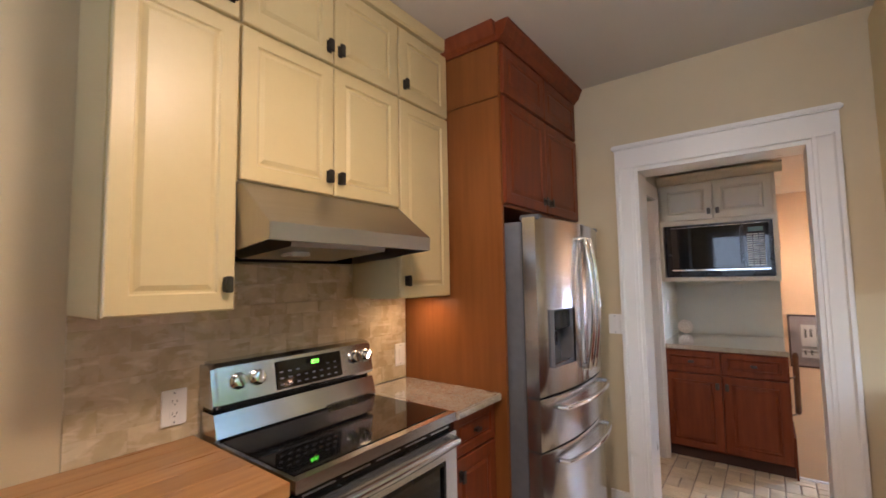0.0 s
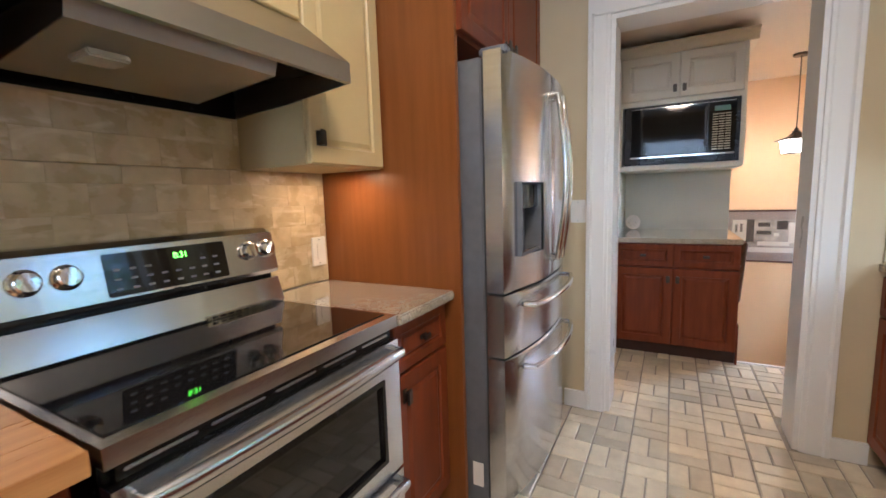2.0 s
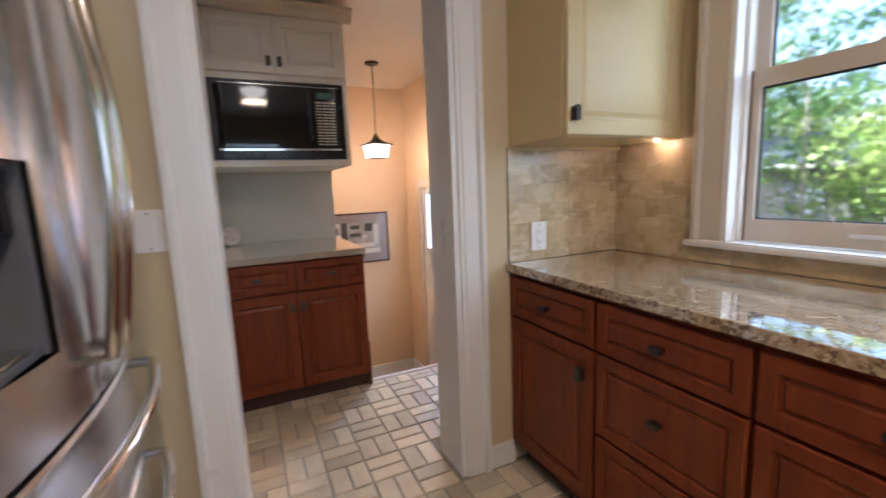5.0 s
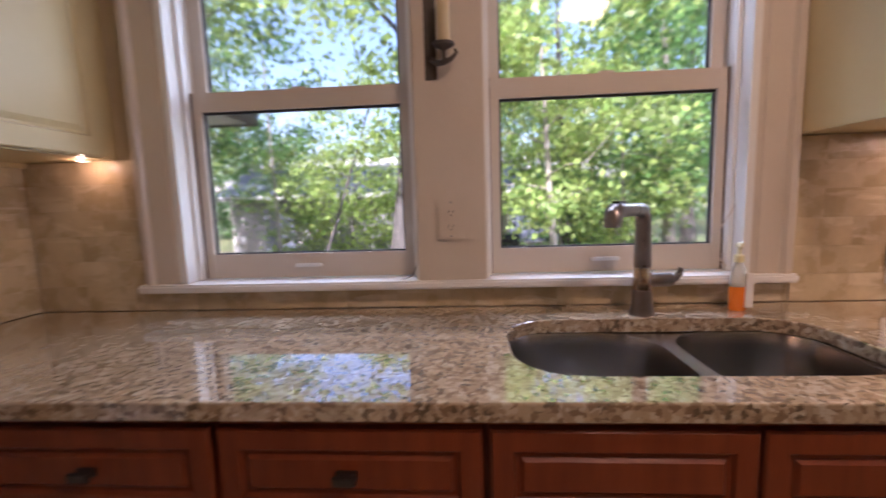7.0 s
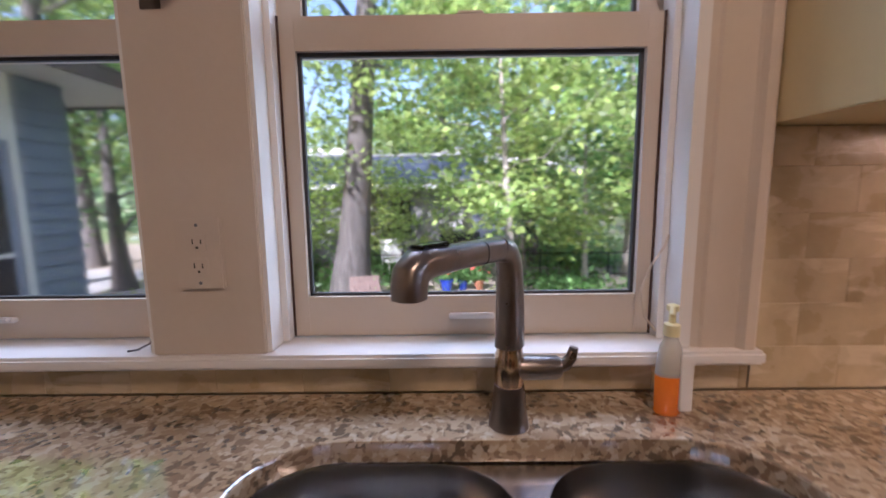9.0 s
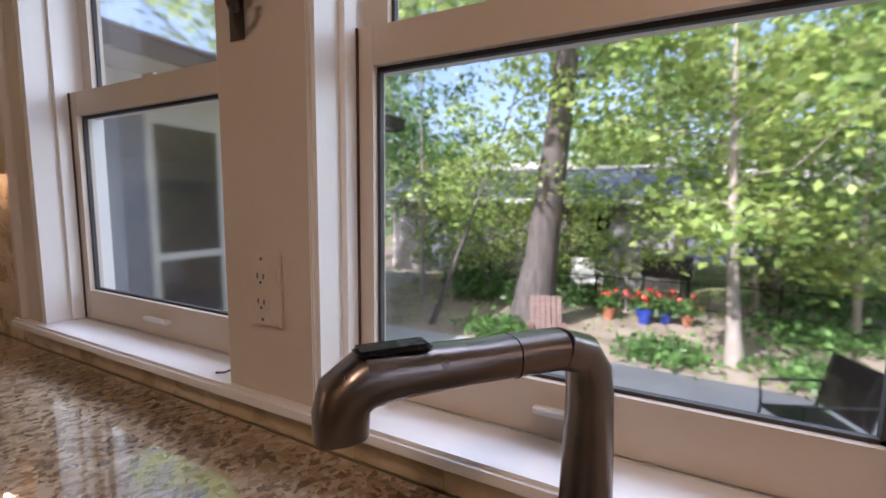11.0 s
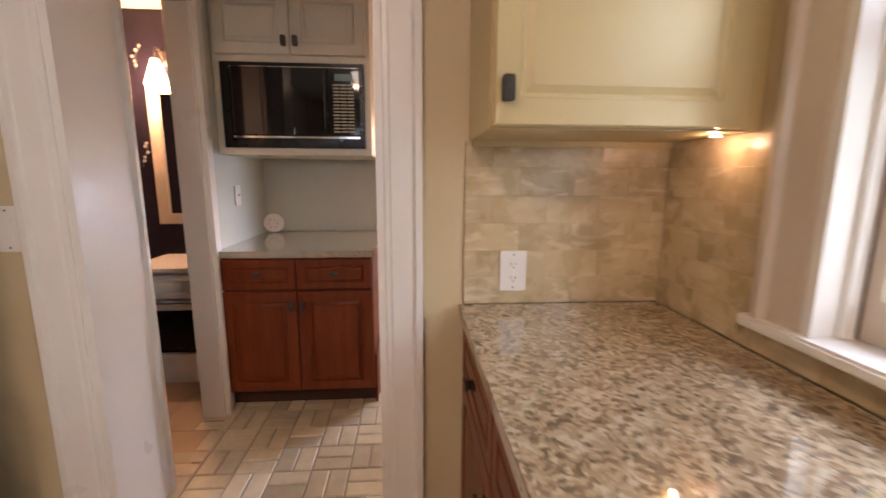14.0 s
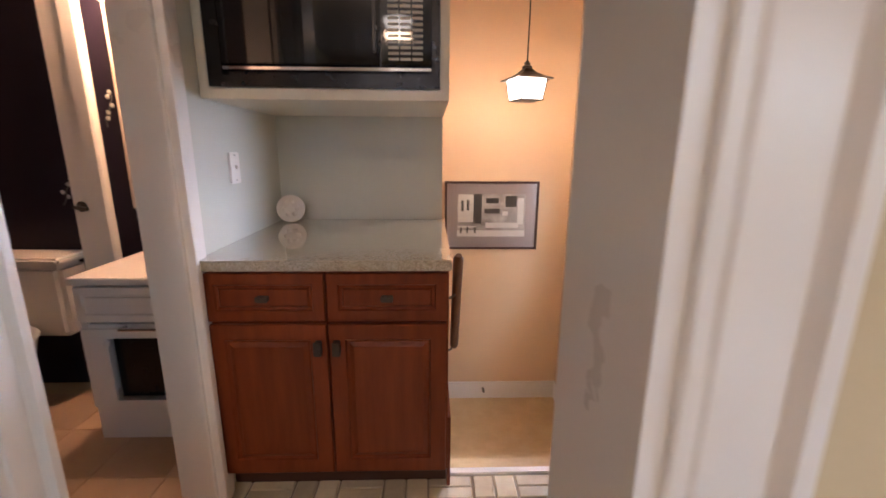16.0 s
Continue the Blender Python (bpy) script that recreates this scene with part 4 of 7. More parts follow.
def kitchen_range():
    w = 0.766
    r = thing("range", west(1.197, 0), "freestanding stainless steel range with a black glass cooktop", "range")
    part("body", box((0.004, -0.60, 0.03), (w - 0.004, -0.02, 0.895), 0.003), "black", r, "dark enamelled oven body")
    part("foot", box((0.03, -0.56, 0), (0.07, -0.52, 0.03)), "black", r)
    part("foot", box((w - 0.07, -0.56, 0), (w - 0.03, -0.52, 0.03)), "black", r)
    rim = boxes(((0, -0.635, 0.880), (w, -0.585, 0.916)), ((0, -0.585, 0.896), (0.016, -0.13, 0.916)), ((w - 0.016, -0.585, 0.896), (w, -0.13, 0.916)))
    part("cooktop_rim", rim, "steel_h", r, "steel rim of the cooktop")
    part("cooktop", box((0.016, -0.600, 0.905), (w - 0.016, -0.13, 0.919), 0.002), "black_glass", r, "glossy black ceramic glass")
    # back guard: riser, dark gap, sloping console with rounded ends
    part("riser", moved(sweep([(-0.02, 0.90), (-0.13, 0.90), (-0.15, 0.925), (-0.125, 1.005), (-0.02, 1.005)], w - 0.008), Matrix.Translation((0.004, 0, 0))), "steel_h", r, "brushed steel riser")
    vent = part("oven_vent", box((0.47, -0.158, 0.921), (0.735, -0.148, 0.936), 0.002), "chrome", r, "bright slotted oven vent")
    for k in range(9):
        part("vent_slot", box((0.485 + 0.027 * k, -0.1592, 0.925), (0.503 + 0.027 * k, -0.157, 0.931)), "black", vent)
    part("vent_gap", box((0.012, -0.10, 1.005), (w - 0.012, -0.02, 1.022)), "black", r)
    con = sweep([(-0.012, 1.022), (-0.125, 1.022), (-0.130, 1.035), (-0.105, 1.165), (-0.085, 1.180), (-0.012, 1.180)], w - 0.036)
    console = part("control_panel", moved(con, Matrix.Translation((0.018, 0, 0))), "steel_h", r, "sloping brushed steel control panel")
    for x in (0.0, w - 0.018):
        part("end_cap", moved(sweep([(-0.014, 1.024), (-0.121, 1.024), (-0.126, 1.036), (-0.100, 1.160), (-0.080, 1.172), (-0.014, 1.172)], 0.018), Matrix.Translation((x, 0, 0))), "steel_h", r)
    slope = Matrix.Translation((0, -0.1175, 1.10)) @ Matrix.Rotation(radians(-10.9), 4, "X")
    disp = part("display", moved(box((0.245, -0.004, -0.060), (0.575, 0.006, 0.052), 0.003), slope), "black_glass", console, "black glass display")
    text_part("8:31", 0.024, slope @ pose(0.435, -0.0048, 0.026, 90, 0, 0), "green_led", disp, "clock_digits")
    key = mesh_of("key", box((-0.008, -0.0055, -0.003), (0.008, 0, 0.003), 0.001), "steel_side")
    for row in range(3):
        for c in range(8):
            if row == 2 and 3 <= c <= 5:
                continue
            k = new("key", key)
            k.parent, k.matrix_local = disp, slope @ pose(0.270 + 0.038 * c, -0.0012, -0.042 + 0.025 * row)
    part("badge", moved(box((0.40, -0.002, -0.076), (0.422, 0.002, -0.064), 0.001), slope), "black", console, "small dark badge")
    knob = mesh_of("knob", lathe([(0.031, 0), (0.031, 0.004), (0.027, 0.006), (0.025, 0.022), (0.021, 0.026), (0.004, 0.027)], 20), "chrome", True)
    grip = mesh_of("grip", box((-0.006, -0.022, 0.022), (0.006, 0.022, 0.036), 0.003), "chrome")
    for x, a in ((0.095, 20), (0.170, -15), (0.655, 10), (0.735 - 0.012, -30)):
        k = new("knob", knob)
        k.parent, k.matrix_local = console, slope @ pose(x, -0.002, 0.008, 90, 0, 0) @ pose(0, 0, 0, 0, 0, a)
        tagged(k, "round chrome burner knob")
        g = new("grip", grip)
        g.parent = k
    # vent slots under the rim
    part("vent_strip", box((0.02, -0.618, 0.845), (w - 0.02, -0.60, 0.878)), "black", r)
    for k in range(5):
        part("vent_bar", box((0.03 + 0.145 * k, -0.622, 0.857), (0.15 + 0.145 * k, -0.612, 0.864), 0.002), "steel_h", r)
    # two oven doors
    for z0, z1, hole in ((0.43, 0.842, (0.085, 0.06, w - 0.095, 0.30)), (0.12, 0.418, (0.085, 0.05, w - 0.095, 0.19))):
        d = part("oven_door", moved(frame_plate(w - 0.008, z1 - z0, hole, 0.036), Matrix.Translation((0.004, -0.60, z0))), "steel_h", r, "brushed steel oven door")
        part("oven_window", moved(box((hole[0], -0.028, hole[1]), (hole[2], -0.006, hole[3]), 0.002), Matrix.Translation((0.004, -0.60, z0))), "black_glass", d, "dark oven window")
        part("window_trim", moved(frame_plate(hole[2] - hole[0] + 0.02, hole[3] - hole[1] + 0.02, (0.014, 0.014, hole[2] - hole[0] + 0.006, hole[3] - hole[1] + 0.006), 0.005), Matrix.Translation((0.004 + hole[0] - 0.01, -0.634, z0 + hole[1] - 0.01))), "black", d)
        bar = [(0.03, -0.62, z1 - 0.03)] + [(0.035 + 0.696 * k / 12, -0.665 - 0.012 * math.sin(math.pi * k / 12), z1 - 0.030) for k in range(13)] + [(w - 0.03, -0.62, z1 - 0.03)]
        bm = add_tube(bmesh.new(), bar, 0.015, 12)
        bmesh.ops.scale(bm, vec=(1, 1, 1.25), space=Matrix.Translation((0, 0, -(z1 - 0.03))), verts=bm.verts)
        part("door_handle", bm, "steel_h", d, "broad curved steel handle", True)
    part("plinth", box((0.01, -0.58, 0.03), (w - 0.01, -0.55, 0.115)), "black", r)


kitchen_range()


# ---- hood ----
def range_hood():
    w, d = 0.764, 0.53
    h = thing("range_hood", west(1.170, 1.56), "satin stainless under-cabinet range hood", "range hood")
    side = [(0, 0.245), (-0.345, 0.245), (-d, 0.100), (-d, 0.045), (-0.30, 0.020), (0, 0.0)]
    for x in (0, w - 0.003):
        part("side_panel", moved(sweep(side, 0.003), Matrix.Translation((x, 0, 0))), "hood", h)
    part("canopy", moved(sweep([(-0.002, 0.251), (-0.345, 0.251), (-d - 0.001, 0.100), (-d - 0.001, 0.045), (-d + 0.012, 0.043), (-d + 0.012, 0.096), (-0.342, 0.246), (-0.002, 0.246)], w - 0.006), Matrix.Translation((0.003, 0, 0))), "hood", h, "sloping steel canopy with a folded lip")
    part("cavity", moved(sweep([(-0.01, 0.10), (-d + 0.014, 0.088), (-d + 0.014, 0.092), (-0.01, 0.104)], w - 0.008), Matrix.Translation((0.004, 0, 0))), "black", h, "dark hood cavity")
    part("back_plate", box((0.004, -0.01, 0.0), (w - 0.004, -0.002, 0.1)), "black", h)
    fil = part("filter_housing", moved(sweep([(-0.06, 0.095), (-0.46, 0.09), (-0.44, 0.035), (-0.10, 0.008), (-0.06, 0.02)], 0.44), Matrix.Translation((0.13, 0, 0))), "hood", h, "boxed grease filter housing")
    part("lamp_lens", box((0.20, -0.34, 0.010), (0.28, -0.26, 0.026), 0.004), "clear", fil, "clouded lamp lens")


range_hood()


# ---- refrigerator ----
def fridge():
    y0, y1, xb, xe, bulge = 2.372, 3.288, -0.118, -0.045, 0.062
    f = thing("refrigerator", pose(0, 0, 0), "stainless steel french-door refrigerator with two lower drawers", "refrigerator")
    part("body", box((XW + 0.03, y0 + 0.004, 0.02), (xb - 0.012, y1 - 0.004, 1.755), 0.004), "steel_side", f, "grey enamelled side walls")
    part("gasket", box((xb - 0.012, y0 + 0.012, 0.05), (xb, y1 - 0.012, 1.750)), "rubber", f)
    part("base_grille", box((xb - 0.05, y0 + 0.01, 0.0), (xb - 0.013, y1 - 0.01, 0.05)), "black", f)

    def front_x(y):
        u = (y - (y0 + y1) / 2) / ((y1 - y0) / 2)
        return xe + bulge * (1 - abs(u) ** 2.2)

    def curved(name, ya, yb, za, zb, label, hole=None):
        ys = sorted(set([ya + (yb - ya) * k / 14 for k in range(15)] + ([hole[0], hole[1]] if hole else [])))
        zs = sorted({za, za + 0.006, zb - 0.006, zb} | ({hole[2], hole[3]} if hole else set()))
        bm = bmesh.new()
        g = {}
        for j, z in enumerate(zs):
            for i, y in enumerate(ys):
                inset = 0.006 if j in (0, len(zs) - 1) or i in (0, len(ys) - 1) else 0.0
                g[i, j] = bm.verts.new((front_x(y) - inset, y, z))
        for j in range(len(zs) - 1):
            for i in range(len(ys) - 1):
                if hole and hole[0] - 1e-6 <= ys[i] < hole[1] - 1e-6 and hole[2] - 1e-6 <= zs[j] < hole[3] - 1e-6:
                    continue
                bm.faces.new((g[i, j], g[i + 1, j], g[i + 1, j + 1], g[i, j + 1]))
        rim = [e for e in bm.edges if e.is_boundary and not (hole and all(hole[0] - 1e-4 <= v.co.y <= hole[1] + 1e-4 and hole[2] - 1e-4 <= v.co.z <= hole[3] + 1e-4 for v in e.verts))]
        ext = bmesh.ops.extrude_edge_only(bm, edges=rim)
        for v in ext["geom"]:
            if isinstance(v, bmesh.types.BMVert):
                v.co.x = xb
        return part(name, bm, "steel", f, label, True)

    mid = 2.832
    hole = (2.455, 2.690, 1.035, 1.315)
    left = curved("door", y0, mid - 0.002, 0.905, 1.772, "brushed steel door with a water dispenser", hole)
    right = curved("door", mid + 0.002, y1, 0.905, 1.772, "brushed steel door")
    d1 = curved("drawer", y0, y1, 0.655, 0.895, "brushed steel drawer front")
    d2 = curved("drawer", y0, y1, 0.060, 0.645, "brushed steel freezer drawer front")
    xm = front_x(2.57)
    ya, yb, za, zb = hole
    disp = part("dispenser", boxes(((xm - 0.075, ya, za), (xm - 0.068, yb, zb)), ((xm - 0.07, ya - 0.002, za), (xm - 0.004, ya + 0.006, zb)), ((xm - 0.07, yb - 0.006, za), (xm + 0.004, yb + 0.002, zb)), ((xm - 0.07, ya, zb - 0.006), (xm - 0.002, yb, zb)), ((xm - 0.07, ya, za), (xm - 0.004, yb, za + 0.012))), "steel_side", left, "recessed grey dispenser bay")
    part("dispenser_panel", box((xm - 0.066, ya + 0.006, zb - 0.10), (xm - 0.010, yb - 0.006, zb - 0.008), 0.004), "black_glass", disp, "dark glass control panel")
    part("paddle", box((xm - 0.06, ya + 0.07, za + 0.09), (xm - 0.05, ya + 0.15, za + 0.16), 0.004), "black", disp)
    part("drip_tray", box((xm - 0.06, ya + 0.02, za + 0.012), (xm - 0.008, yb - 0.02, za + 0.018), 0.002), "chrome", disp)
    for s, dd in ((-1, left), (1, right)):
        y = mid + s * 0.042
        x = front_x(y)
        pts = [(x, y, 0.985)] + [(x + 0.030 + 0.035 * math.sin(math.pi * k / 12), y, 0.985 + 0.70 * k / 12) for k in range(13)] + [(x, y, 1.685)]
        part("door_handle", tube(pts, 0.0125, 12), "chrome", dd, "long bowed chrome handle", True)
    for z, dd in ((0.842, d1), (0.588, d2)):
        ys = [y0 + 0.13 + 0.66 * k / 14 for k in range(15)]
        pts = [(front_x(ys[0]), ys[0] - 0.006, z)] + [(front_x(y) + 0.042 + 0.012 * math.sin(math.pi * k / 14), y, z) for k, y in enumerate(ys)] + [(front_x(ys[-1]), ys[-1] + 0.006, z)]
        part("drawer_handle", tube(pts, 0.0125, 12), "chrome", dd, "long bowed chrome handle", True)
    part("hinge_cover", box((xb - 0.02, y0 + 0.01, 1.757), (xe + 0.01, y0 + 0.06, 1.787), 0.006), "steel_side", f)
    part("hinge_cover", box((xb - 0.02, y1 - 0.06, 1.757), (xe + 0.01, y1 - 0.01, 1.787), 0.006), "steel_side", f)
    part("rating_label", box((xb - 0.075, y0 + 0.0005, 0.10), (xb - 0.03, y0 + 0.0045, 0.20)), "plate", f, "small white paper label")


fridge()


# ---- microwave ----
def microwave():
    m = thing("microwave", pose(0.145, 4.556, 1.456), "black built-in microwave oven with a dark glass door", "microwave")
    part("body", box((0.012, 0.012, 0.004), (0.728, 0.45, 0.43)), "black", m)
    part("surround", frame_plate(0.74, 0.436, (0.045, 0.035, 0.715, 0.415), 0.012), "black", m, "black trim frame")
    part("door", box((0.047, -0.012, 0.070), (0.545, 0.010, 0.413), 0.003), "black_glass", m, "glossy black glass door")
    part("control_panel", box((0.553, -0.012, 0.070), (0.713, 0.010, 0.413), 0.003), "black_glass", m, "glossy black control panel")
    part("handle", box((0.528, -0.030, 0.10), (0.540, -0.010, 0.39), 0.004), "black", m)
    part("chrome_strip", box((0.047, -0.013, 0.052), (0.713, 0.0, 0.062), 0.002), "chrome", m, "bright lower trim strip")
    part("chrome_strip", box((0.047, -0.013, 0.4135), (0.713, -0.002, 0.417), 0.001), "chrome", m)
    key = mesh_of("key", box((-0.017, -0.0135, -0.0042), (0.017, -0.010, 0.0042), 0.001), mat("pale key print", (0.50, 0.47, 0.38), 0.5))
    for r in range(15):
        for c in range(3):
            k = new("key", key)
            k.parent, k.location = m, (0.592 + 0.0385 * c, 0, 0.088 + 0.0172 * r)
    part("display", box((0.585, -0.0135, 0.350), (0.680, -0.010, 0.385), 0.001), mat("dim teal display", (0.05, 0.16, 0.13), 0.3), m, "dim teal display")


microwave()


# ---- wall plates ----
def outlet(name, m, label, devices=("outlet",), h=0.125, material="plate"):
    w = 0.082 if len(devices) == 1 else 0.122
    o = thing(name, m, label, "wall plate")
    part("plate", box((-w / 2, -0.008, -h / 2), (w / 2, 0, h / 2), 0.003), material, o)
    for k, d in enumerate(devices):
        x = 0 if len(devices) == 1 else (k - 0.5) * 0.052
        if d == "outlet":
            for z in (-0.021, 0.021):
                f = part("receptacle", box((x - 0.017, -0.0105, z - 0.015), (x + 0.017, -0.006, z + 0.015), 0.003), material, o)
                part("slots", boxes(((x - 0.008, -0.0112, z - 0.003), (x - 0.006, -0.010, z + 0.006)), ((x + 0.006, -0.0112, z - 0.003), (x + 0.008, -0.010, z + 0.005)), ((x - 0.002, -0.0112, z - 0.011), (x + 0.002, -0.010, z - 0.007))), "slot", f)
        elif d == "rocker":
            part("rocker", box((x - 0.016, -0.0115, -0.033), (x + 0.016, -0.006, 0.033), 0.003), material, o)
        else:
            part("toggle", box((x - 0.004, -0.018, -0.004), (x + 0.004, -0.006, 0.010), 0.002), material, o)
    for z in (-h / 2 + 0.012, h / 2 - 0.012):
        part("screw", moved(lathe([(0.003, 0), (0.003, 0.001), (0.001, 0.0015)], 8), pose(0, -0.008, z, 90, 0, 0)), "steel_side", o)
    return o


outlet("outlet", pose(XW + 0.013, 1.113, 1.038, 0, 0, 90), "white outlet plate on the tiled splashback behind the block")
outlet("outlet", pose(XW + 0.013, 2.275, 1.05, 0, 0, 90), "white switch plate on the tiled splashback by the range", ("rocker",))
outlet("outlet", pose(1.441, YD - 0.013, 1.030), "white double outlet plate on the tiled splashback")
outlet("outlet", pose(XE - 0.013, 0.690, 1.036, 0, 0, -90), "white plate with a switch and an outlet", ("toggle", "outlet"), 0.125)
outlet("outlet", pose(1.874, 2.007, 1.200, 0, 0, -90), "painted-over outlet on the window mullion", ("outlet",), 0.125, "sash")
outlet("light_switch", pose(0.020, YD, 1.162), "white light switch plate beside the door casing", ("rocker",), 0.128)
outlet("light_switch", pose(0.10, 4.754, 1.19, 0, 0, 90), "white light switch on the pantry side wall", ("toggle",), 0.118)


# ---- faucet, soap ----
def faucet():
    f = thing("faucet", pose(1.794, 1.480, CZ), "tall angular brushed nickel pull-down kitchen faucet", "faucet")
    part("base", lathe([(0.033, 0), (0.032, 0.004), (0.0275, 0.030), (0.0255, 0.062), (0.024, 0.070)], 20), "nickel", f, "round flared base", True)
    part("collar", lathe([(0.022, 0.069), (0.0235, 0.073), (0.0235, 0.118), (0.0215, 0.123), (0.020, 0.137)], 20), "collar", f, "warm bright swivel collar", True)
    tip = Vector(FAUCET_TIP) - Vector((1.794, 1.480, CZ))
    flat = Vector((tip.x, tip.y, 0))
    reach, ang = flat.length, math.atan2(tip.y, tip.x)
    path = [(0.0, 0.134), (0.0, 0.19), (0.001, 0.245), (0.005, 0.270), (0.016, 0.287), (0.040, 0.294), (reach * 0.6, 0.296), (reach - 0.02, 0.297)]
    turn = Matrix.Rotation(ang, 4, "Z")

    def squared(pts, sizes):
        """A rounded-square tube in the xz plane."""
        bm = bmesh.new()
        rings = []
        for i, (x, z) in enumerate(pts):
            a, b = Vector(pts[max(i - 1, 0)]), Vector(pts[min(i + 1, len(pts) - 1)])
            d = (b - a).normalized()
            n = Vector((-d.y, d.x))
            s = sizes[i]
            ring = []
            for k in range(16):
                u = 2 * math.pi * k / 16
                cu, su = math.cos(u), math.sin(u)
                p = 0.72
                e, g = math.copysign(abs(cu) ** p, cu) * s[0], math.copysign(abs(su) ** p, su) * s[1]
                ring.append(bm.verts.new((x + n.x * e, g, z + n.y * e)))
            rings.append(ring)
        for ra, rb in zip(rings, rings[1:]):
            for k in range(16):
                bm.faces.new((ra[k], ra[(k + 1) % 16], rb[(k + 1) % 16], rb[k]))
        bm.faces.new(rings[0][::-1]), bm.faces.new(rings[-1])
        return moved(bm, turn)

    part("neck", squared(path[:6], [(0.0235, 0.0215), (0.0215, 0.0205), (0.0195, 0.0195), (0.0190, 0.0190), (0.0185, 0.0185), (0.0180, 0.0182)]), "nickel", f, "square-sectioned upright neck", True)
    part("spout", squared([(0.041, 0.2940), *path[6:], (reach - 0.012, 0.297)], [(0.0175, 0.018), (0.0165, 0.018), (0.0185, 0.0188), (0.0187, 0.019)]), "nickel", f, "straight sloping spout", True)
    part("seam", squared([(0.090, 0.2946), (0.0915, 0.2946)], [(0.0175, 0.0184)] * 2), "black", f)
    part("spray_head", squared([(reach - 0.034, 0.297), (reach - 0.012, 0.2955), (reach + 0.001, 0.286), (reach + 0.004, 0.272), (reach + 0.004, 0.259)], [(0.0187, 0.019), (0.0198, 0.0196), (0.0200, 0.0196), (0.0195, 0.0192), (0.0190, 0.0188)]), "nickel", f, "blunt spray head", True)
    part("spray_button", moved(box((reach - 0.062, -0.011, 0.3125), (reach - 0.006, 0.011, 0.3185), 0.003), turn), "black", f, "black rubber spray button")
    side = pose(0, 0, 0.097, 90, 0, 0)
    part("valve", moved(lathe([(0.019, 0), (0.020, 0.01), (0.019, 0.075), (0.015, 0.082)], 20), side), "nickel", f, "horizontal valve barrel with a bright end", True)
    part("lever", tube([(0, -0.076, 0.098), (0.0, -0.090, 0.102), (0.0, -0.099, 0.114), (0.0, -0.103, 0.130)], [0.012, 0.011, 0.009, 0.007], 10), "nickel", f, "short curved lever", True)


FAUCET_TIP = (1.614, 1.619, 1.20)
faucet()


def soap_bottle():
    b = thing("soap_bottle", pose(1.826, 1.206, CZ) @ Matrix.Scale(1.07, 4), "clear pump bottle half full of orange soap", "soap bottle")
    ov = Matrix.Diagonal((0.72, 1.0, 1, 1))
    part("bottle", moved(lathe([(0.0210, 0.064), (0.0212, 0.07), (0.020, 0.085), (0.017, 0.11), (0.011, 0.122), (0.011, 0.130)], 18), ov), "clear", b, "clear tapering plastic bottle above the soap", True)
    part("liquid", moved(lathe([(0.0180, 0), (0.0205, 0.003), (0.0215, 0.055), (0.0210, 0.064)], 18), ov), "soap", b, "orange liquid soap filling the lower bottle", True)
    part("label_band", moved(box((-0.0165, -0.030, 0.01), (-0.012, -0.010, 0.10), 0.001), Matrix.Identity(4)), "plate", b, "plain white label")
    part("pump", lathe([(0.012, 0.128), (0.012, 0.146), (0.005, 0.148), (0.005, 0.166), (0.009, 0.168), (0.009, 0.176), (0.004, 0.178)], 14), mat("pale yellow plastic", (0.80, 0.74, 0.42), 0.4), b, "pale yellow pump", True)
    part("nozzle", tube([(0, 0, 0.172), (-0.018, 0.010, 0.175), (-0.030, 0.016, 0.168)], 0.004, 8), mat("pale yellow nozzle", (0.80, 0.74, 0.42), 0.4), b)


soap_bottle()


def dish():
    d = thing("standing_dish", pose(0.175, 5.150, 0.9145, 0, 0, 25), "round white embossed dish leaning on the pantry wall", "dish")
    t = pose(0, 0, 0.066, 82, 0, 0)
    part("rim", moved(lathe([(0.03, 0), (0.060, 0.002), (0.066, 0.008), (0.066, 0.012), (0.060, 0.012), (0.050, 0.006), (0.004, 0.005)], 28), t), "porcelain", d, smooth=True)
    for k in range(6):
        a = math.pi * k / 3
        part("relief", moved(moved(lathe([(0.012, 0.005), (0.008, 0.010), (0.002, 0.011)], 10), Matrix.Translation((0.03 * math.cos(a), 0.03 * math.sin(a), 0))), t), "porcelain", d)


dish()


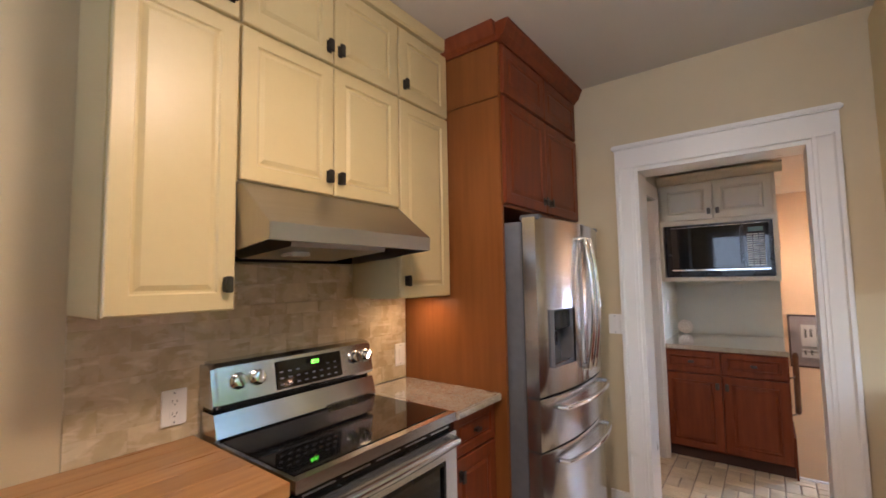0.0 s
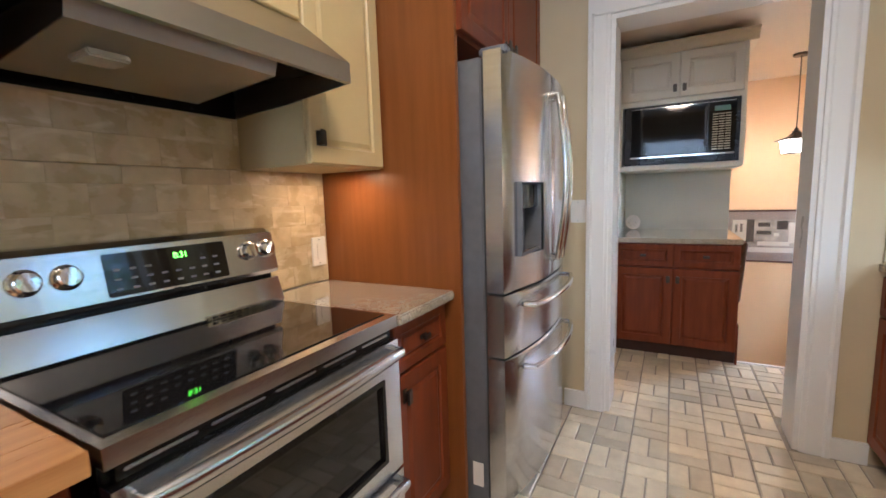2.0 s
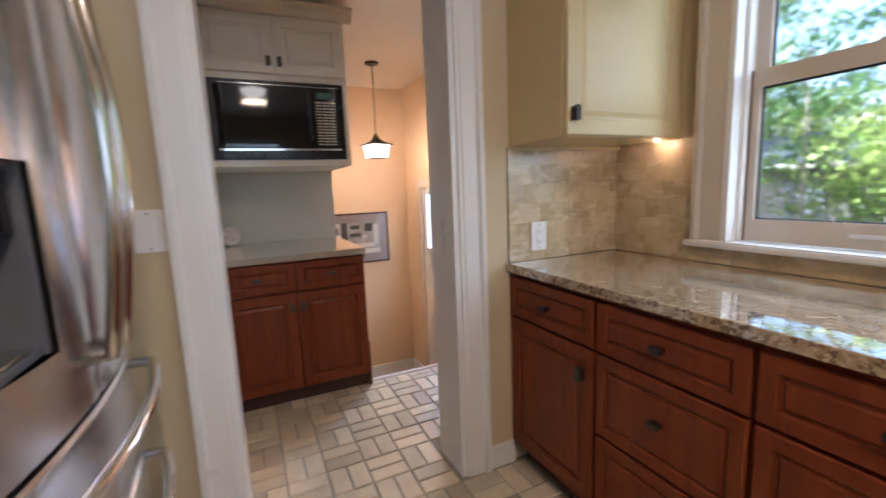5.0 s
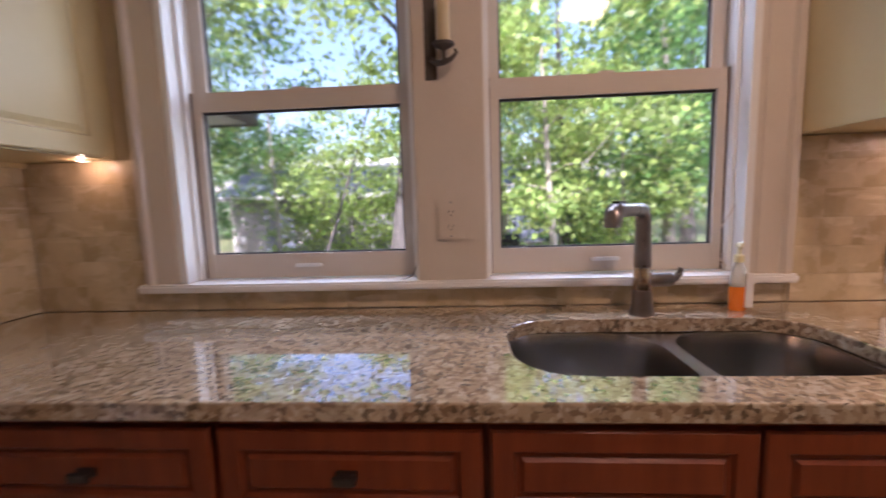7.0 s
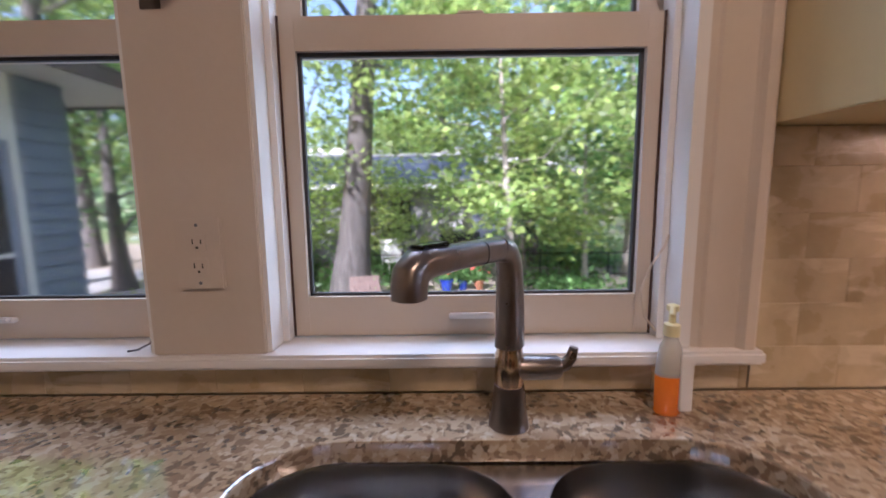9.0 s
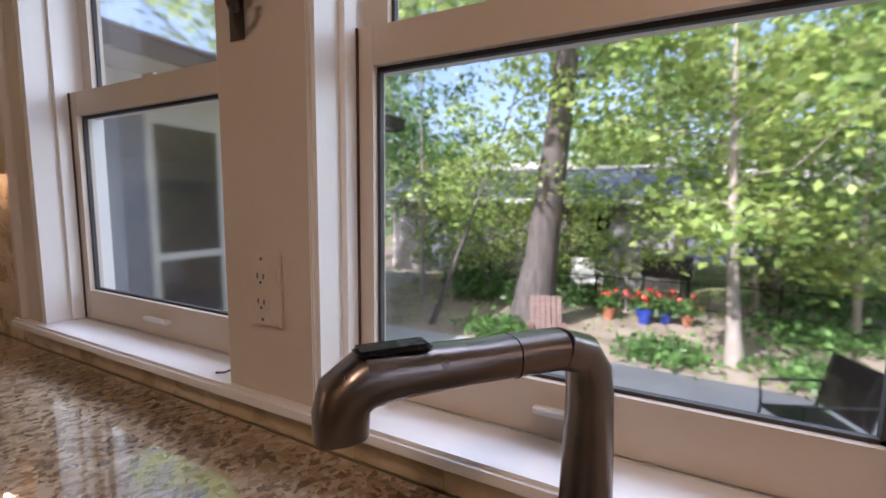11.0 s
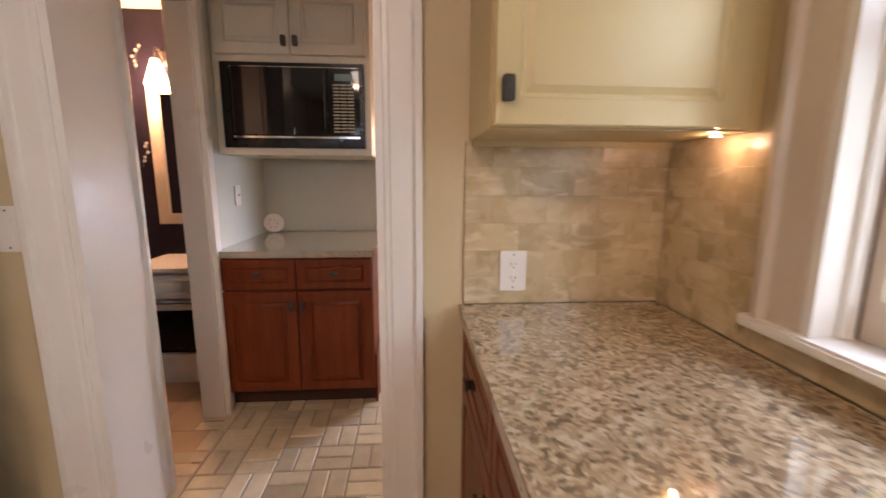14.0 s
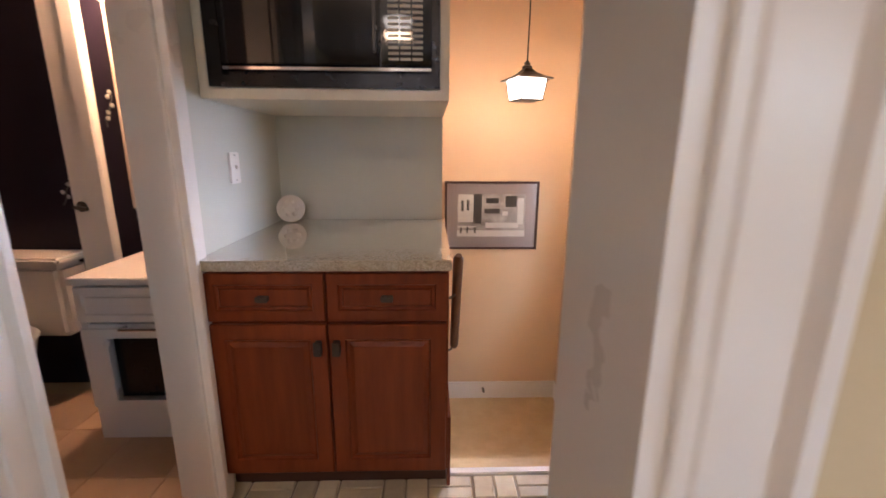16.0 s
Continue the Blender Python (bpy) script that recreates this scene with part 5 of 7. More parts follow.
# ---- hall and stairwell ----
def pendant():
    x, y, PZ = 1.409, 5.655, 1.55
    p = thing("pendant_lamp", pose(x, y, PZ), "small square lantern pendant with milky glass on a long cord", "pendant lamp")
    top = HALLC - PZ
    part("canopy", lathe([(0.055, top - 0.02), (0.06, top - 0.006), (0.06, top - 0.001)], 20), "bronze", p, smooth=True)
    part("cord", tube([(0, 0, 0.20), (0.002, 0, 0.45), (0, 0, top - 0.015)], 0.004, 6), "bronze", p)
    part("finial", lathe([(0.012, 0.165), (0.028, 0.172), (0.030, 0.182), (0.014, 0.19), (0.018, 0.20), (0.006, 0.212)], 14), "bronze", p, smooth=True)
    part("roof", moved(lathe([(0.158, 0.108), (0.155, 0.115), (0.10, 0.130), (0.055, 0.150), (0.02, 0.178)], 4), pose(0, 0, 0, 0, 0, 62)), "bronze", p, "flared dark metal roof")
    glass = part("glass_shade", moved(lathe([(0.098, 0.0), (0.118, 0.112), (0.113, 0.112), (0.094, 0.003)], 4), pose(0, 0, 0, 0, 0, 62)), "glow", p, "milky lit glass")
    glass.visible_shadow = False
    for k in range(4):
        a = radians(90 * k + 62)
        part("rib", tube([(0.099 * math.cos(a), 0.099 * math.sin(a), 0), (0.119 * math.cos(a), 0.119 * math.sin(a), 0.114)], 0.004, 6), "bronze", p)
    part("base_ring", moved(lathe([(0.088, -0.006), (0.102, -0.006), (0.102, 0.002), (0.088, 0.002)], 4), pose(0, 0, 0, 0, 0, 62)), "bronze", p)


pendant()


def picture():
    x0, x1, z0, z1, y = 0.975, 1.748, 0.455, 1.020, YS - 0.002
    p = thing("framed_picture", pose(x0, y, z0), "framed black and white street photograph with a grey mat", "picture")
    w, h = x1 - x0, z1 - z0
    part("frame", frame_plate(w, h, (0.018, 0.018, w - 0.018, h - 0.018), 0.024), "kick", p, "thin dark frame")
    part("mat_board", frame_plate(w - 0.036, h - 0.036, (0.085, 0.085, w - 0.121, h - 0.121), 0.010), mat("grey mat board", (0.34, 0.29, 0.28), 0.7, 0, (0.32, 0.27, 0.26), 20), p, "grey mat board").location = (0.018, 0, 0.018)
    part("print", box((0.09, -0.006, 0.09), (w - 0.09, -0.001, h - 0.09)), mat("photographic print", (0.55, 0.52, 0.49), 0.4, 0, (0.20, 0.18, 0.17), 7, 0.0, 20), p, "faded monochrome print")
    dark, pale = mat("print dark tone", (0.06, 0.055, 0.052), 0.4), mat("print pale tone", (0.72, 0.70, 0.66), 0.4)
    iw, ih = w - 0.2, h - 0.2
    for a, b, c, d, m in ((0.02, 0.35, 0.24, 0.98, pale), (0.24, 0.32, 0.36, 1.0, dark), (0.06, 0.60, 0.10, 0.85, dark), (0.14, 0.62, 0.18, 0.86, dark), (0.40, 0.55, 0.62, 0.66, dark), (0.42, 0.78, 0.60, 0.90, dark), (0.66, 0.50, 0.74, 0.60, pale), (0.70, 0.70, 0.86, 0.95, dark), (0.0, 0.02, 1.0, 0.16, pale), (0.02, 0.22, 0.28, 0.26, pale), (0.42, 0.22, 0.90, 0.34, pale), (0.88, 0.30, 0.97, 0.9, pale), (0.05, 0.1, 0.08, 0.24, dark), (0.14, 0.1, 0.17, 0.24, dark), (0.25, 0.1, 0.28, 0.24, dark)):
        part("print_patch", box((0.10 + a * iw, -0.0075, 0.10 + b * ih), (0.10 + c * iw, -0.006, 0.10 + d * ih)), m, p)
    g = part("glazing", box((0.018, -0.017, 0.018), (w - 0.018, -0.0145, h - 0.018)), "glass", p, "picture glass")
    g.visible_shadow = False


picture()


def landing_door():
    d = tagged(thing("door_3", pose(0, 0, 0), "white painted outside door with a glazed upper panel", "door"), kind="structure")
    for y0, y1 in ((DY0 - 0.09, DY0), (DY1, DY1 + 0.09)):
        part("casing_leg", box((1.978, y0, -0.79), (1.999, y1, DZ), 0.003), "sash", d)
    part("casing_head", box((1.976, DY0 - 0.10, DZ + 0.001), (1.999, DY1 + 0.10, DZ + 0.092), 0.003), "sash", d)
    slab = part("slab", boxes(((2.004, DY0 + 0.002, -0.945), (2.040, 5.31, DZ - 0.002)), ((2.004, 5.975, -0.945), (2.040, DY1 - 0.002, DZ - 0.002)), ((2.005, 5.31, 1.215), (2.039, 5.975, DZ - 0.002)), ((2.005, 5.31, -0.945), (2.039, 5.975, 0.63))), "trim", d)
    part("glazing_bead", boxes(((1.999, 5.31, 0.63), (2.012, 5.322, 1.215)), ((1.999, 5.963, 0.63), (2.012, 5.975, 1.215)), ((1.999, 5.322, 1.203), (2.012, 5.963, 1.215)), ((1.999, 5.322, 0.63), (2.012, 5.963, 0.642))), "trim", slab)
    p = part("pane", box((2.018, 5.31, 0.63), (2.022, 5.975, 1.215)), "glass", slab, "clear door glass")
    p.visible_shadow = False
    part("door_knob", moved(lathe([(0.012, 0), (0.012, 0.03), (0.028, 0.04), (0.028, 0.055), (0.004, 0.066)], 16), pose(2.004, 5.28, 0.02, 0, -90, 0)), "bronze", slab, "dark bronze knob", True)


landing_door()


def grab_rail():
    r = thing("stair_rail", pose(0, 0, 0), "short dark wooden stair rail on two metal brackets", "handrail")
    a, b = Vector((0.962, 4.640, 0.872)), Vector((0.966, 4.920, 0.358))
    part("rail", tube([a, a.lerp(b, 0.03), a.lerp(b, 0.97), b], [0.012, 0.020, 0.020, 0.012], 12), "oak", r, "rounded wooden bar", True)
    for k in (0.30, 0.93):
        p = a.lerp(b, k)
        part("bracket", tube([(0.916, p.y - 0.01, p.z - 0.05), (0.95, p.y, p.z - 0.04), p + Vector((0, 0, -0.016))], 0.006, 8), "nickel", r)
    part("side_plate", box((0.9175, 4.90, 0.0), (0.922, 5.20, 0.86)), "cherry", r)


grab_rail()
solid("stair_skirt", box((0.917, 4.46, -0.25), (0.930, 4.90, 0.30), 0.003), "cherry", "cherry skirting at the cabinet's side by the steps", "trim")
tagged(solid("door_stop", tube([(1.335, YS - 0.016, -0.85), (1.335, YS - 0.07, -0.85)], 0.012, 10), "bronze", "small dark door stop on the baseboard", "door stop"), kind="thing")


# ---- bathroom ----
def vanity():
    v = thing("vanity", pose(-0.60, 4.75, 0), "white painted bathroom vanity with a marble-white top", "vanity")
    for a, b in (((0, 0.02, 0.0), (0.02, 0.495, 0.72)), ((0.56, 0.02, 0.0), (0.58, 0.495, 0.72))):
        part("side_panel", box(a, b), "trim", v)
    part("back_panel", box((0.02, 0.47, 0.0), (0.56, 0.495, 0.72)), "trim", v)
    part("shelf", box((0.02, 0.03, 0.52), (0.56, 0.47, 0.54)), "trim", v)
    part("shelf", box((0.02, 0.03, 0.16), (0.56, 0.47, 0.18)), "trim", v)
    part("plinth", box((0.02, 0.02, 0), (0.56, 0.04, 0.16)), "trim", v)
    part("drawer_front", moved(panel_front(0.57, 0.15, 0.02, 0.03), Matrix.Translation((0.005, 0.02, 0.56))), "trim", v)
    part("towel_bar", tube([(0.18, 0.02, 0.535), (0.18, -0.02, 0.535), (0.44, -0.02, 0.535), (0.44, 0.02, 0.535)], 0.007, 8), "chrome", v)
    part("frame", moved(frame_plate(0.58, 0.36, (0.10, 0.03, 0.52, 0.32), 0.012), Matrix.Translation((0, 0.02, 0.165))), "trim", v)
    # black sheet behind the frame gives the niche's inner shade
    part("niche", box((0.10, 0.045, 0.195), (0.52, 0.06, 0.485)), "black", v, "black sheet for the shade in the open niche")
    part("knob", moved(lathe([(0.006, 0), (0.006, 0.012), (0.014, 0.018), (0.012, 0.028), (0.002, 0.03)], 12), pose(0.115, 0.012, 0.47, 90, 0, 0)), "porcelain", v, "white knob", True)
    part("top", box((-0.01, -0.01, 0.722), (0.598, 0.497, 0.752), 0.004), "porcelain", v, "white stone top")
    part("backsplash", box((0.16, 0.477, 0.752), (0.598, 0.497, 0.84), 0.003), "porcelain", v)


vanity()


def mirror():
    m = thing("bath_mirror", pose(-0.62, YP - 0.002, 0.97), "white framed bathroom mirror over the vanity", "mirror")
    part("frame", frame_plate(0.56, 0.94, (0.07, 0.07, 0.49, 0.87), 0.03), "sash", m, "broad white frame")
    part("glass", box((0.07, -0.012, 0.07), (0.49, -0.004, 0.87)), "mirror", m, "mirror glass")


mirror()


def sconce():
    s = thing("wall_sconce", pose(-0.50, YP - 0.001, 1.96), "bathroom sconce with a flared frosted glass shade", "wall lamp")
    part("back_plate", moved(lathe([(0.05, 0), (0.05, 0.01), (0.03, 0.018)], 20), pose(0, 0, 0.1, 90, 0, 0)), "nickel", s, smooth=True)
    part("arm", tube([(0, -0.01, 0.10), (0, -0.05, 0.15), (0, -0.09, 0.15), (0, -0.10, 0.09)], 0.007, 8), "nickel", s, "curved arm", True)
    sh = part("shade", moved(lathe([(0.075, -0.08), (0.058, -0.02), (0.035, 0.05), (0.025, 0.08), (0.02, 0.08), (0.03, 0.045), (0.053, -0.02), (0.07, -0.08)], 20), Matrix.Translation((0, -0.10, 0))), "glow_soft", s, "lit frosted glass shade", True)
    sh.visible_shadow = False


sconce()


def toilet():
    t = thing("toilet", pose(-1.12, YP - 0.02, 0), "white porcelain toilet with a boxy cistern", "toilet")
    part("cistern", box((-0.23, -0.19, 0.36), (0.23, -0.01, 0.72), 0.025), "porcelain", t, smooth=True)
    part("cistern_lid", box((-0.245, -0.205, 0.722), (0.245, 0.0, 0.76), 0.012), "porcelain", t, smooth=True)
    bowl, _ = shell_ring([[((0.10 + q) * 0.0 + r * math.cos(2 * math.pi * k / 24), -0.42 + r * 1.3 * math.sin(2 * math.pi * k / 24), z) for k in range(24)] for q, r, z in ((0, 0.11, 0.0), (0, 0.115, 0.06), (0, 0.12, 0.18), (0, 0.17, 0.32), (0, 0.185, 0.39), (0, 0.17, 0.40))])
    bmesh.ops.contextual_create(bowl, geom=[e for e in bowl.edges if e.is_boundary and e.verts[0].co.z > 0.3])
    part("bowl", bowl, "porcelain", t, smooth=True)
    part("seat", moved(lathe([(0.19, 0), (0.195, 0.01), (0.185, 0.024), (0.004, 0.028)], 28), Matrix.Translation((0, -0.42, 0.40)) @ Matrix.Diagonal((1, 1.28, 1, 1))), "plate", t, smooth=True)


toilet()


def bath_door():
    d = thing("open_door", pose(-0.85, YP - 0.06, 0.005, 0, 0, -8), "open white painted door standing against the dark wall", "door")
    part("slab", box((-0.02, -0.02, 0), (0.16, 0.02, 2.05), 0.003), "trim", d)
    part("stile", box((0.09, -0.028, 0), (0.16, -0.021, 2.05), 0.002), "trim", d)
    part("lever", tube([(0.03, -0.02, 0.98), (0.03, -0.06, 0.98), (0.10, -0.065, 0.975)], 0.009, 8), "bronze", d, "dark bronze lever", True)
    part("rose", moved(lathe([(0.026, 0), (0.026, 0.008), (0.01, 0.01)], 16), pose(0.03, -0.02, 0.98, 90, 0, 0)), "bronze", d)


bath_door()


def blossom(x, z, seed):
    """A printed spray of blossom, a few millimetres proud of the paper."""
    rng = random.Random(seed)
    b = thing("blossom_motif", pose(x, YP - 0.001, z), "pale blossom twig printed on the dark wallpaper", "wallpaper motif", "blossom twigs on the wallpaper")
    stem = [(0, -0.002, 0)]
    for k in range(5):
        stem.append((stem[-1][0] + rng.uniform(-0.01, 0.03), -0.002, stem[-1][2] + rng.uniform(0.02, 0.045)))
    part("twig", tube(stem, 0.003, 5), mat("twig print", (0.12, 0.12, 0.10), 0.6), b)
    for sx, _, sz in stem[1:]:
        part("petals", moved(lathe([(0.012, 0), (0.009, 0.002), (0.001, 0.003)], 6), pose(sx + rng.uniform(-0.02, 0.02), -0.002, sz, 90, 0, 0)), mat("petal print", (0.55, 0.55, 0.50), 0.6), b)


for bx, bz, sd in ((-0.70, 1.36, 1), (-0.98, 0.98, 2), (-1.3, 1.5, 3), (-0.68, 2.0, 4)):
    blossom(bx, bz, sd)


# ---- kitchen ceiling light, wall ornament, cords ----
def ceiling_light():
    c = thing("ceiling_light", pose(0.52, 1.20, CEIL), "semi-flush ceiling light with a lit alabaster bowl", "ceiling light")
    part("canopy", lathe([(0.07, -0.001), (0.07, -0.015), (0.03, -0.03)], 24), "bronze", c, smooth=True)
    part("stem", tube([(0, 0, -0.02), (0, 0, -0.25)], 0.008, 10), "bronze", c)
    g = part("glass_bowl", lathe([(0.15, -0.22), (0.148, -0.235), (0.125, -0.285), (0.07, -0.325), (0.02, -0.34), (0.004, -0.341)], 28), "glow", c, "lit alabaster glass bowl", True)
    g.visible_shadow = False
    part("finial", lathe([(0.012, -0.341), (0.014, -0.352), (0.004, -0.366)], 12), "bronze", c)


ceiling_light()


def candle_sconce():
    h = thing("candle_sconce", pose(1.873, 2.012, 1.60), "dark scrolled iron candle sconce with a pale candle", "candle sconce")
    part("back_plate", moved(sweep([(0, 0.0), (-0.004, 0.012), (-0.006, 0.04), (-0.006, 0.26), (-0.004, 0.29), (0, 0.30)], 0.034), pose(0, 0.024, 0, 0, 0, 90)), "aged_iron", h, "long tapering back plate")
    part("scroll", tube([(-0.006, 0.040, 0.055), (-0.020, 0.020, 0.040), (-0.040, 0.0, 0.036), (-0.045, -0.022, 0.044), (-0.043, -0.036, 0.060), (-0.038, -0.030, 0.070)], [0.008, 0.009, 0.008, 0.007, 0.005, 0.004], 8), "aged_iron", h, "curled arm", True)
    part("drip_cup", moved(lathe([(0.006, 0), (0.012, 0.006), (0.028, 0.014), (0.031, 0.020), (0.028, 0.020), (0.004, 0.016)], 18), pose(-0.040, 0.0, 0.066)), "aged_iron", h, "shallow drip cup", True)
    part("stem", tube([(-0.040, 0.0, 0.036), (-0.040, 0.0, 0.070)], 0.006, 8), "aged_iron", h)
    part("candle", moved(lathe([(0.018, 0.0), (0.018, 0.120), (0.014, 0.126), (0.002, 0.122)], 16), pose(-0.040, 0.0, 0.084)), mat("pale wax", (0.62, 0.50, 0.28), 0.45, 0, (0.58, 0.46, 0.25), 8, 0.02), h, "pale yellow wax candle", True)


candle_sconce()


def cords():
    c = thing("blind_cord", pose(0, 0, 0), "thin pale cord hanging from a cleat by the window", "cord")
    part("cord", tube([(1.945, 1.150, 1.30), (1.938, 1.152, 1.24), (1.93, 1.17, 1.20), (1.93, 1.195, 1.16), (1.932, 1.21, 1.11), (1.935, 1.20, 1.06), (1.94, 1.175, 1.03)], 0.0022, 6), "sash", c)
    part("wand", tube([(1.918, 1.128, 1.03), (1.916, 1.126, 1.20), (1.918, 1.126, 1.205)], 0.008, 8), "plate", c, "white plastic wand")
    part("cleat", box((1.915, 1.136, 1.205), (1.93, 1.146, 1.255), 0.004), "nickel", c)
    d = thing("loose_wire", pose(0, 0, 0), "thin loose wire on the window stool", "wire")
    part("wire", tube([(1.90, 2.115, 1.10), (1.899, 2.118, 1.06), (1.897, 2.13, 1.03), (1.892, 2.15, 1.020), (1.885, 2.165, 1.019)], 0.002, 6), "nickel", d)


cords()
solid("light_rail", box((1.308, 3.366, 1.398), (1.905, 3.385, 1.4145), 0.002), "cream", "cream painted batten under the corner cabinet", "trim")


def puck(x, y, z):
    k = thing("puck_light", pose(x, y, z), "small round lit puck light under a cream cabinet", "cabinet light")
    part("housing", lathe([(0.020, -0.001), (0.020, -0.005), (0.014, -0.006)], 18), "plate", k, smooth=True)


puck(1.868, 3.14, 1.4145)
puck(1.74, 0.66, 1.4095)


# ---- garden ----
GZ = -0.70
M.update({
    "soil": mat("leaf-strewn soil", (0.30, 0.255, 0.19), 0.9, col2=(0.15, 0.12, 0.085), scale=1.4, bump=0.6, fine=18),
    "lawn": mat("rough lawn", (0.10, 0.16, 0.04), 0.9, col2=(0.22, 0.18, 0.10), scale=0.5, bump=0.6, fine=12),
    "concrete": mat("grey patio concrete", (0.34, 0.34, 0.34), 0.8, col2=(0.26, 0.26, 0.26), scale=1.5, bump=0.3, fine=30),
    "siding": mat("slate grey siding", (0.15, 0.165, 0.195), 0.6, col2=(0.125, 0.14, 0.165), scale=4, bump=0.1, fine=40),
    "siding_far": mat("blue grey house siding", (0.16, 0.18, 0.22), 0.6, col2=(0.13, 0.15, 0.19), scale=2, bump=0.1),
    "soffit": mat("cream soffit", (0.52, 0.50, 0.44), 0.6, col2=(0.48, 0.46, 0.40), scale=3),
    "roofing": mat("brown roof shingle", (0.085, 0.062, 0.050), 0.85, col2=(0.06, 0.045, 0.038), scale=12, bump=0.5, fine=60),
    # far roof: the sunlight on it is put into the pale grey
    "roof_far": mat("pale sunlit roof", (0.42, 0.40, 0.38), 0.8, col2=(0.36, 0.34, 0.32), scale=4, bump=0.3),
    "shed_board": mat("weathered grey boards", (0.30, 0.29, 0.27), 0.85, col2=(0.20, 0.195, 0.185), scale=5, bump=0.4, fine=40, stretch=(4, 4, 0.4), vary=0.12),
    "roof_shed": mat("slate-blue roofing", (0.13, 0.15, 0.20), 0.7, col2=(0.09, 0.105, 0.14), scale=5, bump=0.4, fine=40),
    "gravel": mat("pale gravel", (0.32, 0.31, 0.29), 0.9, col2=(0.22, 0.21, 0.19), scale=3, bump=0.8, fine=30),
    "screen": mat("dark insect screen", (0.030, 0.031, 0.035), 0.10, col2=(0.026, 0.027, 0.03), scale=5, bump=0.02),
    "pane_dark": mat("dark reflecting glass", (0.012, 0.013, 0.015), 0.04, col2=(0.010, 0.011, 0.012), scale=2, bump=0.0, rvar=0.02),
    "bark": mat("furrowed bark", (0.125, 0.11, 0.095), 0.9, col2=(0.05, 0.043, 0.036), scale=6, bump=1.0, fine=22, stretch=(3, 3, 0.5)),
    "bark_pale": mat("pale dry twig bark", (0.36, 0.32, 0.27), 0.85, col2=(0.24, 0.21, 0.17), scale=6, bump=0.6, fine=30, stretch=(3, 3, 0.5)),
    "leaf": leaf_mat("maple leaves", (0.17, 0.30, 0.085), (0.075, 0.165, 0.045)),
    "leaf_yellow": leaf_mat("yellow-green leaves", (0.37, 0.44, 0.12), (0.17, 0.28, 0.07)),
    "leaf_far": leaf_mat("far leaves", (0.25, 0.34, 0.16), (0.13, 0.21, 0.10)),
    "adirondack": mat("red-brown garden furniture stain", (0.19, 0.125, 0.095), 0.6, col2=(0.13, 0.085, 0.065), scale=6, bump=0.1, stretch=(1, 1, 5)),
    "red": mat("red petals", (0.65, 0.05, 0.03), 0.5),
    "blue_pot": mat("glazed blue pot", (0.03, 0.06, 0.35), 0.15),
    "terracotta": mat("terracotta", (0.40, 0.15, 0.08), 0.8),
    "iron": mat("black painted iron", (0.012, 0.012, 0.013), 0.4, 0.5),
})
solid("ground", box((2.06, -300, GZ - 0.4), (400, 300, GZ)), "soil", "leaf-strewn garden ground", "ground")
bm = bmesh.new()
vs = [bm.verts.new((x, y, GZ + 0.035)) for x, y in ((2.095, -9), (6.6, -9), (6.9, -1.5), (7.05, 1.2), (7.1, 2.6), (7.1, 4.6), (7.0, 6.48), (2.095, 6.48))]
top = bm.faces.new(vs)
ext = bmesh.ops.extrude_face_region(bm, geom=[top])
bmesh.ops.translate(bm, vec=(0, 0, -0.08), verts=[v for v in ext["geom"] if isinstance(v, bmesh.types.BMVert)])
solid("patio", bm, "concrete", "grey concrete patio beside the house", "pavement")
bm = bmesh.new()
vs = [bm.verts.new((x, y, GZ + 0.012)) for x, y in ((15, -60), (60, -60), (60, 60), (30, 60), (17, 9), (12.5, 4), (12, -2))]
bm.faces.new(vs)
solid("lawn", bm, "lawn", "sunlit rough lawn", "ground")


def leaves(name, material, centres, size, parent=None, label="", rng=None, droop=0.4):
    """Many small four-cornered leaves round the given centres, each turned its own way."""
    c = np.asarray(centres)
    n = len(c)
    d = rng.normal(size=(n, 3))
    d[:, 2] *= droop
    d /= np.linalg.norm(d, axis=1, keepdims=True)
    e = np.cross(d, rng.normal(size=(n, 3)))
    e /= np.linalg.norm(e, axis=1, keepdims=True)
    s = size * rng.uniform(0.6, 1.4, (n, 1))
    fold = np.cross(d, e) * s * 0.18
    v = np.stack([c - d * s * 0.55, c + e * s * 0.38 + fold, c + d * s * 0.6, c - e * s * 0.38 + fold], 1).reshape(-1, 3)
    me = bpy.data.meshes.new(name)
    me.vertices.add(4 * n), me.loops.add(4 * n), me.polygons.add(n)
    me.vertices.foreach_set("co", v.ravel())
    me.loops.foreach_set("vertex_index", np.arange(4 * n, dtype=np.int32))
    me.polygons.foreach_set("loop_start", np.arange(0, 4 * n, 4, dtype=np.int32))
    me.update(calc_edges=True)
    me.validate()
    me.materials.append(M[material])
    ob = new(name, me)
    if parent:
        ob.parent = parent
    return ob


